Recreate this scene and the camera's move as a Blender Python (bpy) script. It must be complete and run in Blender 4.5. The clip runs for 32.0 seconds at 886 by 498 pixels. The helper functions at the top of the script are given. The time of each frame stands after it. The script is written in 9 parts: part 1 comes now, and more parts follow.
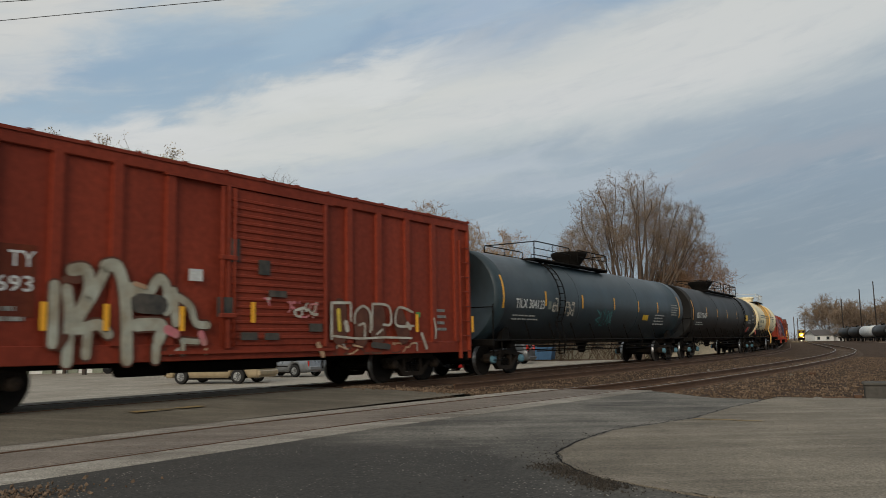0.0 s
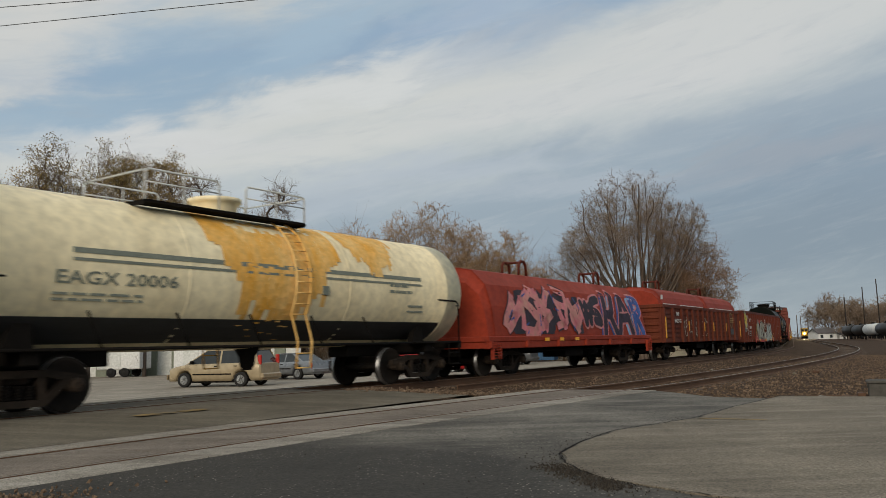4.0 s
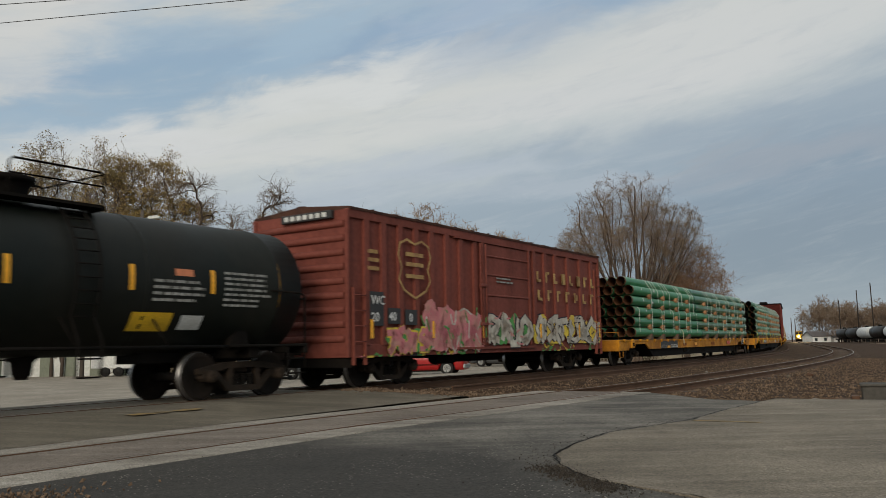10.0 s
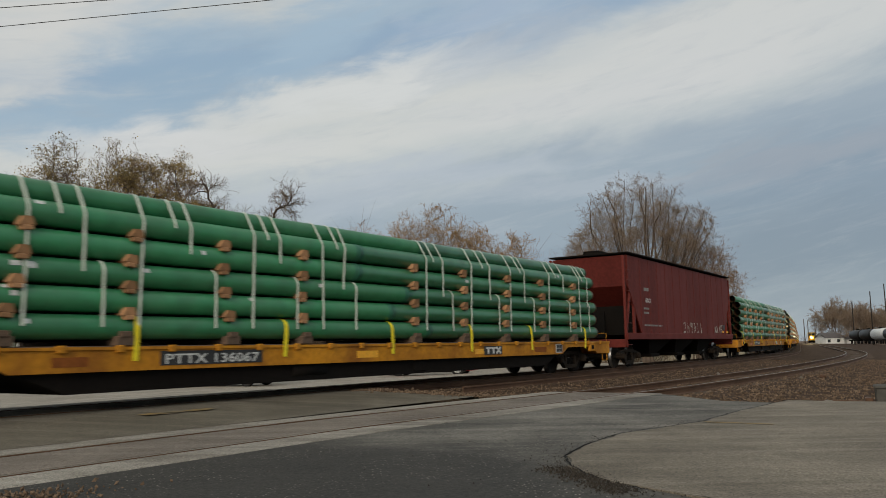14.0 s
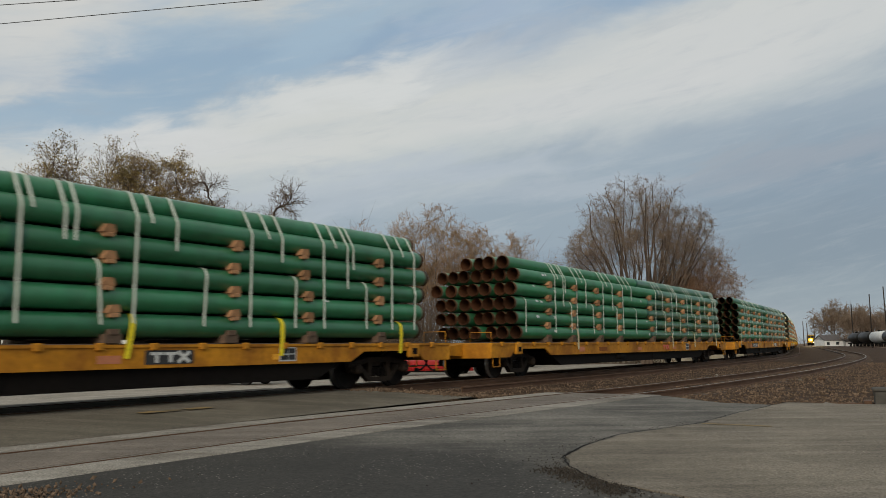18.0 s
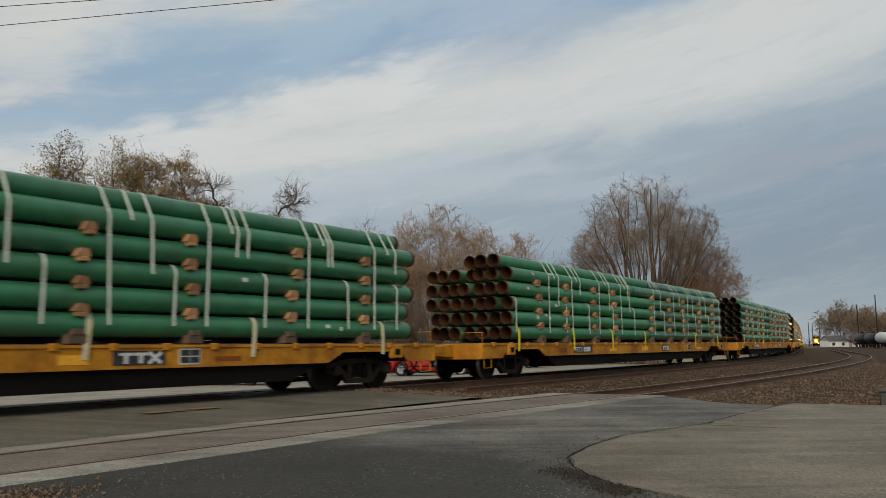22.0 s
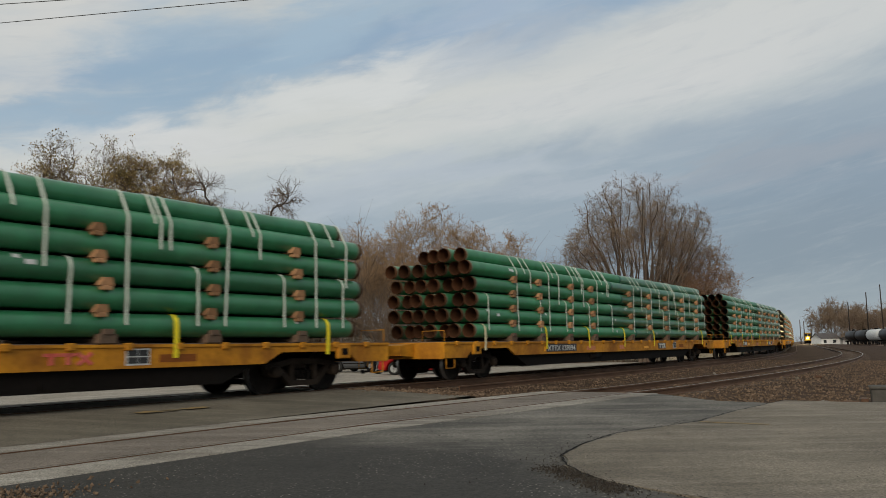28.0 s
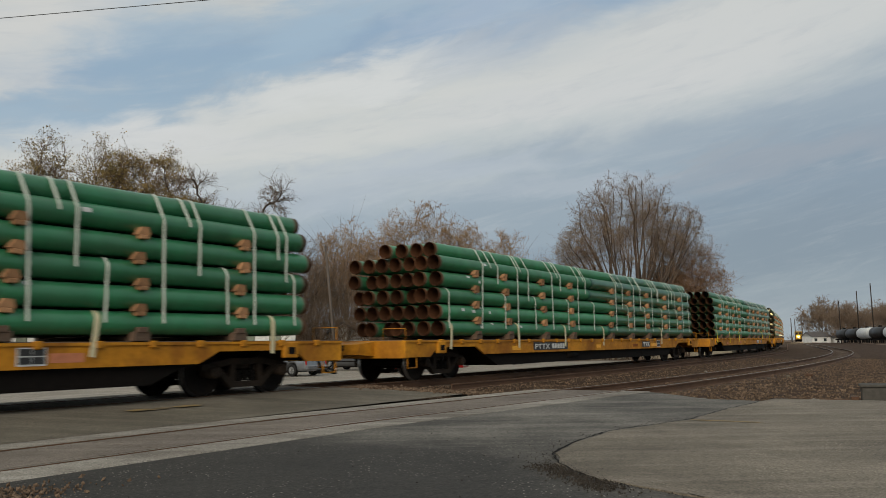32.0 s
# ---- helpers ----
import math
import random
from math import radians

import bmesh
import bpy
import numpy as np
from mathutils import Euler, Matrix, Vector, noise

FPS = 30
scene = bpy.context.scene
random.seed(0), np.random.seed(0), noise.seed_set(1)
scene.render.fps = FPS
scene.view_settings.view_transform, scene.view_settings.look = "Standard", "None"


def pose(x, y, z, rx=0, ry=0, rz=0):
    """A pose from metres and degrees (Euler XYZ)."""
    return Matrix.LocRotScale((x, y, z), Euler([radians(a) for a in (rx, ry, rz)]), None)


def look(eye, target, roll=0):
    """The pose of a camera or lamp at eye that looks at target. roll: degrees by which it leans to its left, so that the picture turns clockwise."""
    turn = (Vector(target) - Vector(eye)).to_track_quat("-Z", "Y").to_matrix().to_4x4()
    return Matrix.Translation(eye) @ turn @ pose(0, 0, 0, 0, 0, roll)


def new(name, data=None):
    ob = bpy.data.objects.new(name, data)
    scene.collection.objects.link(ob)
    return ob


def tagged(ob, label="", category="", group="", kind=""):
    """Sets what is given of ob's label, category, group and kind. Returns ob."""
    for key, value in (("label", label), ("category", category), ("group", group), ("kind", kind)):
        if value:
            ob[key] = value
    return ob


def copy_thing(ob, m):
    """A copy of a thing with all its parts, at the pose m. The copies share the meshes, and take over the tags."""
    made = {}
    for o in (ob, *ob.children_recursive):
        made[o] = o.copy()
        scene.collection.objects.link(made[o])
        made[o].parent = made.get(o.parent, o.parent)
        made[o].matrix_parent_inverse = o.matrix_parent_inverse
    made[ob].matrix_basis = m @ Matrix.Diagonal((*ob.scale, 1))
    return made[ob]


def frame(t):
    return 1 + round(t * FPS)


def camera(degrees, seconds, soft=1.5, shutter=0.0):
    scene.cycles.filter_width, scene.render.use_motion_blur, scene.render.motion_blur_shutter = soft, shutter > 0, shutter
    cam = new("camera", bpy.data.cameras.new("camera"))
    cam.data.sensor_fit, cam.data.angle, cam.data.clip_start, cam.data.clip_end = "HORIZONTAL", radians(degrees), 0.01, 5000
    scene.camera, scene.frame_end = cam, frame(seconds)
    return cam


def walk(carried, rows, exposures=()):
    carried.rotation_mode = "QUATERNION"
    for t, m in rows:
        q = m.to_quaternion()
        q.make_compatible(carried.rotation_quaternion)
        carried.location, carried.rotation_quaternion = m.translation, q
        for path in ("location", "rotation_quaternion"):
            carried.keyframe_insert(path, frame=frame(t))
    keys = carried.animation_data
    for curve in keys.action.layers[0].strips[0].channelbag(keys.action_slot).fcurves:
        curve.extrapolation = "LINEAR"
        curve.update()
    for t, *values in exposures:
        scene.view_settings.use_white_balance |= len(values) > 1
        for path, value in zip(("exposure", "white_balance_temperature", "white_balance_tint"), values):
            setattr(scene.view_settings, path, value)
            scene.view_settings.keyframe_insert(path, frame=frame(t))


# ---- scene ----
cam = camera(57.441, 32.0, soft=0.7, shutter=0.2)
EYE = (0.0, 0.0, 0.922)
# (seconds, turn to the left, tilt up, lean) in degrees
SWAY = [
    (0.0, 0.0, 6.75, -1.097), (0.5, 0.154, 6.778, -1.192), (1.0, 0.415, 6.781, -1.181), (1.5, -0.045, 6.787, -1.285),
    (2.0, 0.112, 6.803, -1.3), (2.5, 0.025, 6.814, -1.421), (3.0, 0.005, 6.837, -1.5), (3.5, 0.124, 6.834, -1.567),
    (5.5, 0.199, 6.884, -1.478), (6.0, 0.404, 6.867, -1.426), (6.5, -0.666, 6.803, -1.302), (7.0, -0.401, 6.86, -1.374),
    (7.5, -0.171, 6.851, -1.314), (8.0, 0.077, 6.859, -1.277), (8.5, -0.169, 6.861, -1.238), (9.0, -0.67, 6.849, -1.165),
    (9.5, -0.417, 6.856, -1.172), (10.0, -0.168, 6.896, -1.226), (10.5, 0.044, 6.912, -1.15), (11.0, 0.021, 6.937, -1.164),
    (11.5, -0.046, 6.931, -1.113), (12.0, 0.124, 6.914, -1.135), (12.5, 0.288, 6.937, -1.117), (13.0, 0.385, 6.936, -1.084),
    (13.5, 0.471, 6.958, -1.131), (14.0, 0.593, 6.958, -1.107), (14.5, 0.52, 6.942, -1.064), (16.5, 0.497, 6.971, -0.905),
    (17.0, 0.531, 6.982, -0.82), (17.5, 0.549, 6.957, -0.732), (18.0, 0.571, 6.96, -0.742), (18.5, 0.605, 6.952, -0.759),
    (19.0, 0.647, 6.965, -0.845), (19.5, 0.71, 6.964, -0.764), (20.0, 0.761, 6.963, -0.757), (20.5, 0.824, 6.96, -0.721),
    (21.0, 0.874, 6.959, -0.74), (21.5, 0.913, 6.953, -0.69), (22.0, 0.89, 6.993, -0.701), (22.5, 0.78, 6.96, -0.65),
    (23.0, 0.785, 6.95, -0.807), (23.5, 0.737, 6.972, -0.912), (24.0, 0.704, 6.953, -0.849), (24.5, 0.65, 6.938, -0.841),
    (25.0, 0.592, 6.94, -0.823), (25.5, 0.577, 6.949, -0.838), (27.5, 0.442, 6.912, -0.918), (28.0, 0.381, 6.89, -0.892),
    (28.5, 0.336, 6.851, -0.94), (29.0, 0.289, 6.83, -0.943), (29.5, 0.2, 6.835, -0.97), (30.0, 0.097, 6.825, -0.995),
    (30.5, 0.001, 6.8, -0.963), (31.0, -0.074, 6.78, -0.926), (31.5, -0.128, 6.78, -0.902), (32.0, -0.141, 6.751, -0.85),
]


def eye_pose(left, tilt, lean):
    a, b = radians(left), radians(tilt)
    ahead = Vector((-math.sin(a) * math.cos(b), math.cos(a) * math.cos(b), math.sin(b)))
    return look(EYE, Vector(EYE) + ahead, lean)


walk(cam, [(t, eye_pose(a, b, c)) for t, a, b, c in SWAY])

# ---- sky and light ----
world = bpy.data.worlds.new("sky")
scene.world = world
world.use_nodes = True
nt = world.node_tree
nt.nodes.clear()


def link(tree, a, b):
    tree.links.new(a, b)


def make_sky():
    N, L = nt.nodes, nt.links
    out, bg = N.new("ShaderNodeOutputWorld"), N.new("ShaderNodeBackground")
    sky = N.new("ShaderNodeTexSky")
    sky.sky_type, sky.sun_disc = "NISHITA", False
    sky.sun_elevation, sky.sun_rotation = radians(21), radians(194)
    sky.dust_density, sky.ozone_density = 2.0, 2.0
    coord = N.new("ShaderNodeTexCoord")
    sep = N.new("ShaderNodeSeparateXYZ")
    L.new(coord.outputs["Generated"], sep.inputs[0])
    # degrees of height and bearing; the cloud bands rise to the right
    def math_node(op, *vals):
        n = N.new("ShaderNodeMath"); n.operation = op
        for i, v in enumerate(vals):
            if hasattr(v, "links"):
                L.new(v, n.inputs[i])
            else:
                n.inputs[i].default_value = v
        return n.outputs[0]

    el = math_node("MULTIPLY", math_node("ARCSINE", sep.outputs[2]), 57.2958)
    az = math_node("MULTIPLY", math_node("ARCTAN2", sep.outputs[0], sep.outputs[1]), 57.2958)
    band = math_node("SUBTRACT", el, math_node("MULTIPLY", az, 0.19))

    def noise_at(su, sv, detail, rough, warp, seed):
        c = N.new("ShaderNodeCombineXYZ")
        L.new(math_node("MULTIPLY", az, su), c.inputs[0])
        L.new(math_node("MULTIPLY", band, sv), c.inputs[1])
        c.inputs[2].default_value = seed
        n = N.new("ShaderNodeTexNoise")
        n.inputs["Scale"].default_value, n.inputs["Detail"].default_value = 1.0, detail
        n.inputs["Roughness"].default_value, n.inputs["Distortion"].default_value = rough, warp
        L.new(c.outputs[0], n.inputs["Vector"])
        return n.outputs["Fac"]

    def mix(fac, a, b):
        m = N.new("ShaderNodeMix"); m.data_type = "RGBA"
        for slot, val in ((0, fac), (6, a), (7, b)):
            if hasattr(val, "links"):
                L.new(val, m.inputs[slot])
            else:
                m.inputs[slot].default_value = val
        return m.outputs[2]

    wobble = math_node("MULTIPLY", math_node("SUBTRACT", noise_at(0.07, 0.22, 6, 0.55, 0.4, 2.0), 0.5), 11.0)
    v = math_node("ADD", band, wobble)
    ramp = N.new("ShaderNodeValToRGB")
    cr = ramp.color_ramp
    cr.interpolation = "EASE"
    stops = ((0.0, (0.32, 0.37, 0.42)), (5.0, (0.24, 0.30, 0.375)), (10.0, (0.31, 0.365, 0.43)), (14.0, (0.47, 0.50, 0.52)), (17.0, (0.56, 0.565, 0.56)), (19.8, (0.50, 0.52, 0.535)),
             (22.0, (0.27, 0.365, 0.49)), (24.5, (0.34, 0.425, 0.52)), (28.0, (0.52, 0.53, 0.53)), (34.0, (0.50, 0.55, 0.60)), (60.0, (0.62, 0.63, 0.63)))
    while len(cr.elements) < len(stops):
        cr.elements.new(0.5)
    for e, (d, c) in zip(cr.elements, stops):
        e.position, e.color = d / 60.0, (*c, 1)
    L.new(math_node("DIVIDE", v, 60.0), ramp.inputs[0])
    col = ramp.outputs[0]

    def step(x, lo, hi, top):
        r = N.new("ShaderNodeMapRange"); r.interpolation_type = "SMOOTHSTEP"
        r.inputs["From Min"].default_value, r.inputs["From Max"].default_value, r.inputs["To Max"].default_value = lo, hi, top
        L.new(x, r.inputs["Value"])
        return r.outputs[0]

    # the cloud field, one soft drift after another: bearing, height, half length, half width, rise, colour, strength
    clouds = [
        (-27.6, 20.1, 8.0, 4.4, 30, (0.58, 0.572, 0.565), 0.9),
        (-18.0, 17.9, 13.2, 2.8, 20, (0.275, 0.375, 0.49), 0.95),
        (-9.0, 22.3, 7.6, 3.0, 38, (0.325, 0.425, 0.535), 0.85),
        (-26.4, 14.8, 8.0, 1.8, 10, (0.30, 0.40, 0.51), 0.8),
        (3.5, 23.1, 6.0, 2.0, 15, (0.36, 0.43, 0.54), 0.7),
        (4.2, 20.9, 9.2, 1.4, 20, (0.385, 0.43, 0.5), 0.75),
        (-5.7, 18.3, 10.8, 1.7, 14, (0.6, 0.605, 0.61), 0.9),
        (-20.1, 14.2, 7.6, 1.5, 6, (0.6, 0.6, 0.61), 0.85),
        (18.9, 19.2, 18.4, 4.2, 8, (0.555, 0.56, 0.57), 0.8),
        (11.0, 17.0, 16.8, 1.6, 6, (0.57, 0.57, 0.58), 0.55),
        (-0.9, 12.5, 12.8, 1.2, 3, (0.42, 0.46, 0.525), 0.65),
        (-9.8, 10.6, 11.2, 1.8, 3, (0.41, 0.45, 0.52), 0.5),
        (-14.5, 13.6, 8.0, 1.2, 3, (0.57, 0.57, 0.58), 0.6),
        (8.7, 11.0, 10.4, 1.0, 2, (0.38, 0.42, 0.48), 0.7),
        (25.0, 6.1, 18.4, 4.8, 4, (0.215, 0.265, 0.33), 0.95),
        (4.6, 8.0, 13.2, 2.4, 3, (0.285, 0.34, 0.405), 0.8),
        (24.4, 11.7, 11.6, 1.4, 6, (0.30, 0.33, 0.385), 0.75),
        (18.1, 12.2, 6.0, 0.6, 14, (0.31, 0.34, 0.39), 0.6),
    ]
    warp = N.new("ShaderNodeCombineXYZ")
    L.new(math_node("ADD", az, math_node("MULTIPLY", math_node("SUBTRACT", noise_at(0.11, 0.30, 7, 0.60, 0.6, 21.0), 0.5), 13.0)), warp.inputs[0])
    L.new(math_node("ADD", el, math_node("MULTIPLY", math_node("SUBTRACT", noise_at(0.16, 0.55, 9, 0.60, 0.5, 33.0), 0.5), 5.0)), warp.inputs[1])
    for a0, e0, long, wide, rise, tone, strength in clouds:
        mp = N.new("ShaderNodeMapping"); mp.vector_type = "TEXTURE"
        mp.inputs["Location"].default_value = (a0, e0, 0)
        mp.inputs["Rotation"].default_value = (0, 0, radians(rise))
        mp.inputs["Scale"].default_value = (long, wide, 1)
        L.new(warp.outputs[0], mp.inputs[0])
        ln = N.new("ShaderNodeVectorMath"); ln.operation = "LENGTH"
        L.new(mp.outputs[0], ln.inputs[0])
        col = mix(math_node("SUBTRACT", strength, step(ln.outputs["Value"], 0.15, 1.25, strength)), col, (*tone, 1))
    col = mix(step(noise_at(0.13, 0.85, 10, 0.66, 0.5, 7.0), 0.50, 0.85, 0.24), col, (0.62, 0.62, 0.62, 1))
    col = mix(step(noise_at(0.16, 0.95, 10, 0.66, 0.5, 11.0), 0.48, 0.80, 0.34), col, (0.33, 0.37, 0.43, 1))
    tint = N.new("ShaderNodeMix"); tint.data_type = "RGBA"; tint.blend_type = "MULTIPLY"
    tint.inputs[0].default_value = 1.0
    tint.inputs[7].default_value = (0.10, 0.10, 0.10, 1)
    L.new(sky.outputs[0], tint.inputs[6])
    col = mix(0.06, col, tint.outputs[2])
    warm = N.new("ShaderNodeMix"); warm.data_type = "RGBA"; warm.blend_type = "MULTIPLY"
    warm.inputs[0].default_value, warm.inputs[7].default_value = 1.0, (0.99, 1.0, 0.965, 1)
    L.new(col, warm.inputs[6])
    col = warm.outputs[2]
    L.new(col, bg.inputs[0])
    bg.inputs[1].default_value = 1.12
    L.new(bg.outputs[0], out.inputs[0])


make_sky()
sun = new("sun", bpy.data.lights.new("sun", "SUN"))
sun.data.energy, sun.data.angle, sun.data.color = 1.75, radians(24), (1.0, 0.88, 0.72)
sun.matrix_world = look((0, 0, 60), (12, 50, 40))

# ---- materials ----
MATS = {}


def surface(name, base, worn=None, rough=0.6, metal=0.0, grain=6.0, stain=0.7, bump=0.15, amount=0.5, streak=False,
            island=0.0, each=0.0, spec=None, edge=(0.38, 0.68)):
    """A painted, stained or bare surface: base colour, patches of the worn colour, grain and relief."""
    m = bpy.data.materials.new(name)
    m.use_nodes = True
    N, L = m.node_tree.nodes, m.node_tree.links
    b = N["Principled BSDF"]
    co = N.new("ShaderNodeTexCoord")
    mp = N.new("ShaderNodeMapping")
    if streak:
        mp.inputs["Scale"].default_value = (1.0, 1.0, 0.16)
    L.new(co.outputs["Object"], mp.inputs[0])
    worn = worn or tuple(c * 0.72 for c in base)
    n1 = N.new("ShaderNodeTexNoise")
    n1.inputs["Scale"].default_value, n1.inputs["Detail"].default_value, n1.inputs["Roughness"].default_value = stain, 6, 0.6
    L.new(mp.outputs[0], n1.inputs["Vector"])
    r1 = N.new("ShaderNodeMapRange")
    r1.inputs["From Min"].default_value, r1.inputs["From Max"].default_value = edge
    r1.inputs["To Max"].default_value = amount
    L.new(n1.outputs["Fac"], r1.inputs["Value"])
    mx = N.new("ShaderNodeMix"); mx.data_type = "RGBA"
    mx.inputs[6].default_value, mx.inputs[7].default_value = (*base, 1), (*worn, 1)
    L.new(r1.outputs[0], mx.inputs[0])
    n2 = N.new("ShaderNodeTexNoise")
    n2.inputs["Scale"].default_value, n2.inputs["Detail"].default_value = grain, 5
    L.new(co.outputs["Object"], n2.inputs["Vector"])
    r2 = N.new("ShaderNodeMapRange")
    r2.inputs["From Min"].default_value, r2.inputs["From Max"].default_value = 0.3, 0.7
    r2.inputs["To Min"].default_value, r2.inputs["To Max"].default_value = 0.84, 1.14
    L.new(n2.outputs["Fac"], r2.inputs["Value"])
    hs = N.new("ShaderNodeHueSaturation")
    L.new(mx.outputs[2], hs.inputs["Color"])
    val = r2.outputs[0]
    if island or each:
        src = N.new("ShaderNodeNewGeometry").outputs["Random Per Island"] if island else N.new("ShaderNodeObjectInfo").outputs["Random"]
        amt = island or each
        r3 = N.new("ShaderNodeMapRange")
        r3.inputs["To Min"].default_value, r3.inputs["To Max"].default_value = 1 - amt, 1 + amt
        L.new(src, r3.inputs["Value"])
        mu = N.new("ShaderNodeMath"); mu.operation = "MULTIPLY"
        L.new(val, mu.inputs[0]); L.new(r3.outputs[0], mu.inputs[1])
        val = mu.outputs[0]
    L.new(val, hs.inputs["Value"])
    L.new(hs.outputs[0], b.inputs["Base Color"])
    rr = N.new("ShaderNodeMapRange")
    rr.inputs["To Min"].default_value, rr.inputs["To Max"].default_value = max(rough - 0.12, 0.03), min(rough + 0.14, 1)
    L.new(n1.outputs["Fac"], rr.inputs["Value"])
    L.new(rr.outputs[0], b.inputs["Roughness"])
    b.inputs["Metallic"].default_value = metal
    b.inputs["Specular IOR Level"].default_value = spec if spec is not None else (0.18 if rough >= 0.55 else 0.45)
    if bump:
        bp = N.new("ShaderNodeBump")
        bp.inputs["Strength"].default_value, bp.inputs["Distance"].default_value = bump, 0.02
        L.new(n2.outputs["Fac"], bp.inputs["Height"])
        L.new(bp.outputs[0], b.inputs["Normal"])
    MATS[name] = m
    return m


def glow(name, colour, strength):
    m = bpy.data.materials.new(name)
    m.use_nodes = True
    b = m.node_tree.nodes["Principled BSDF"]
    b.inputs["Base Color"].default_value = (*colour, 1)
    b.inputs["Emission Color"].default_value = (*colour, 1)
    b.inputs["Emission Strength"].default_value = strength
    MATS[name] = m
    return m


def paved(name, tones, grain, speck, streak_turn, rough=0.9, bump=0.4, streak=0.35, dark_zone=None):
    """Worn paving: three tones in broad stains, drawn-out traffic streaks, coarse grain and loose specks."""
    m = bpy.data.materials.new(name)
    m.use_nodes = True
    N, L = m.node_tree.nodes, m.node_tree.links
    b = N["Principled BSDF"]
    co = N.new("ShaderNodeTexCoord")

    def noise_of(scale, detail=6, rough_n=0.6, vec=None, warp=0.0):
        n = N.new("ShaderNodeTexNoise")
        n.inputs["Scale"].default_value, n.inputs["Detail"].default_value = scale, detail
        n.inputs["Roughness"].default_value, n.inputs["Distortion"].default_value = rough_n, warp
        L.new(vec or co.outputs["Object"], n.inputs["Vector"])
        return n.outputs["Fac"]

    def span(x, lo, hi, a=0.0, c=1.0):
        r = N.new("ShaderNodeMapRange")
        for k, v in (("From Min", lo), ("From Max", hi), ("To Min", a), ("To Max", c)):
            r.inputs[k].default_value = v
        L.new(x, r.inputs["Value"])
        return r.outputs[0]

    def mix(fac, a, c):
        x = N.new("ShaderNodeMix"); x.data_type = "RGBA"
        for slot, val in ((0, fac), (6, a), (7, c)):
            if hasattr(val, "links"):
                L.new(val, x.inputs[slot])
            else:
                x.inputs[slot].default_value = (*val, 1)
        return x.outputs[2]

    mp = N.new("ShaderNodeMapping")
    mp.inputs["Rotation"].default_value = (0, 0, radians(streak_turn))
    mp.inputs["Scale"].default_value = (0.16, 1.5, 1)
    L.new(co.outputs["Object"], mp.inputs[0])
    col = mix(span(noise_of(0.45, 7, 0.62, warp=0.5), 0.36, 0.64), tones[0], tones[1])
    col = mix(span(noise_of(1.6, 8, 0.66, mp.outputs[0], 0.4), 0.46, 0.72, 0.0, streak + 0.3), col, tones[2])
    col = mix(span(noise_of(3.2, 8, 0.7), 0.52, 0.75, 0.0, 0.55), col, tones[0])
    if dark_zone:
        # a much darker oval with a soft uneven edge: middle x, y and half widths
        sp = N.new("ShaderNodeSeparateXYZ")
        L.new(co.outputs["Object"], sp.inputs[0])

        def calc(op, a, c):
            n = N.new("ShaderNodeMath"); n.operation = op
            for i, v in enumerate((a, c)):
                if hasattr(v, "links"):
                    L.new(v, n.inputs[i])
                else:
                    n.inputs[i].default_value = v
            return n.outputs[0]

        u = calc("DIVIDE", calc("SUBTRACT", sp.outputs[0], dark_zone[0]), dark_zone[2])
        w = calc("DIVIDE", calc("SUBTRACT", sp.outputs[1], dark_zone[1]), dark_zone[3])
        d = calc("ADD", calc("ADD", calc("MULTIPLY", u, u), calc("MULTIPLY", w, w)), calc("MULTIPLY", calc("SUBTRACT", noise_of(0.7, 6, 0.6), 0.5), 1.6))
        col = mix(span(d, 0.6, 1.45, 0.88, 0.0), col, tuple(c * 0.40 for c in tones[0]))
    g = span(noise_of(grain, 4, 0.75), 0.32, 0.68, 0.35, 1.7)
    hs = N.new("ShaderNodeHueSaturation")
    L.new(col, hs.inputs["Color"]); L.new(g, hs.inputs["Value"])
    vo = N.new("ShaderNodeTexVoronoi")
    vo.inputs["Scale"].default_value = speck
    L.new(co.outputs["Object"], vo.inputs["Vector"])
    dot = span(vo.outputs["Distance"], 0.10, 0.20, 1.0, 0.0)
    patchy = span(noise_of(0.9, 4), 0.40, 0.62, 0.0, 0.85)
    mu = N.new("ShaderNodeMath"); mu.operation = "MULTIPLY"
    L.new(dot, mu.inputs[0]); L.new(patchy, mu.inputs[1])
    col = mix(mu.outputs[0], hs.outputs[0], tuple(min(1, c * 1.9) for c in tones[2]))
    L.new(col, b.inputs["Base Color"])
    b.inputs["Roughness"].default_value = rough
    b.inputs["Specular IOR Level"].default_value = 0.38
    bp = N.new("ShaderNodeBump")
    bp.inputs["Strength"].default_value, bp.inputs["Distance"].default_value = bump, 0.012
    L.new(noise_of(grain * 0.8, 4, 0.7), bp.inputs["Height"])
    L.new(bp.outputs[0], b.inputs["Normal"])
    return m


ASPHALT = paved("asphalt", ((0.050, 0.045, 0.038), (0.156, 0.142, 0.120), (0.235, 0.214, 0.180)), 34, 20, 5, dark_zone=(-3.9, 6.4, 5.8, 3.9))
OLD_ASPHALT = paved("old_asphalt", ((0.082, 0.069, 0.049), (0.146, 0.125, 0.092), (0.205, 0.178, 0.135)), 50, 22, -35)
LOT = paved("lot_paving", ((0.20, 0.172, 0.135), (0.30, 0.265, 0.217), (0.36, 0.325, 0.27)), 30, 14, -35, streak=0.2)
CONCRETE = paved("concrete", ((0.098, 0.081, 0.059), (0.192, 0.163, 0.123), (0.27, 0.232, 0.182)), 55, 24, 8)
PANEL_CONCRETE = paved("panel_concrete", ((0.14, 0.121, 0.098), (0.28, 0.253, 0.213), (0.40, 0.367, 0.32)), 60, 30, -56)
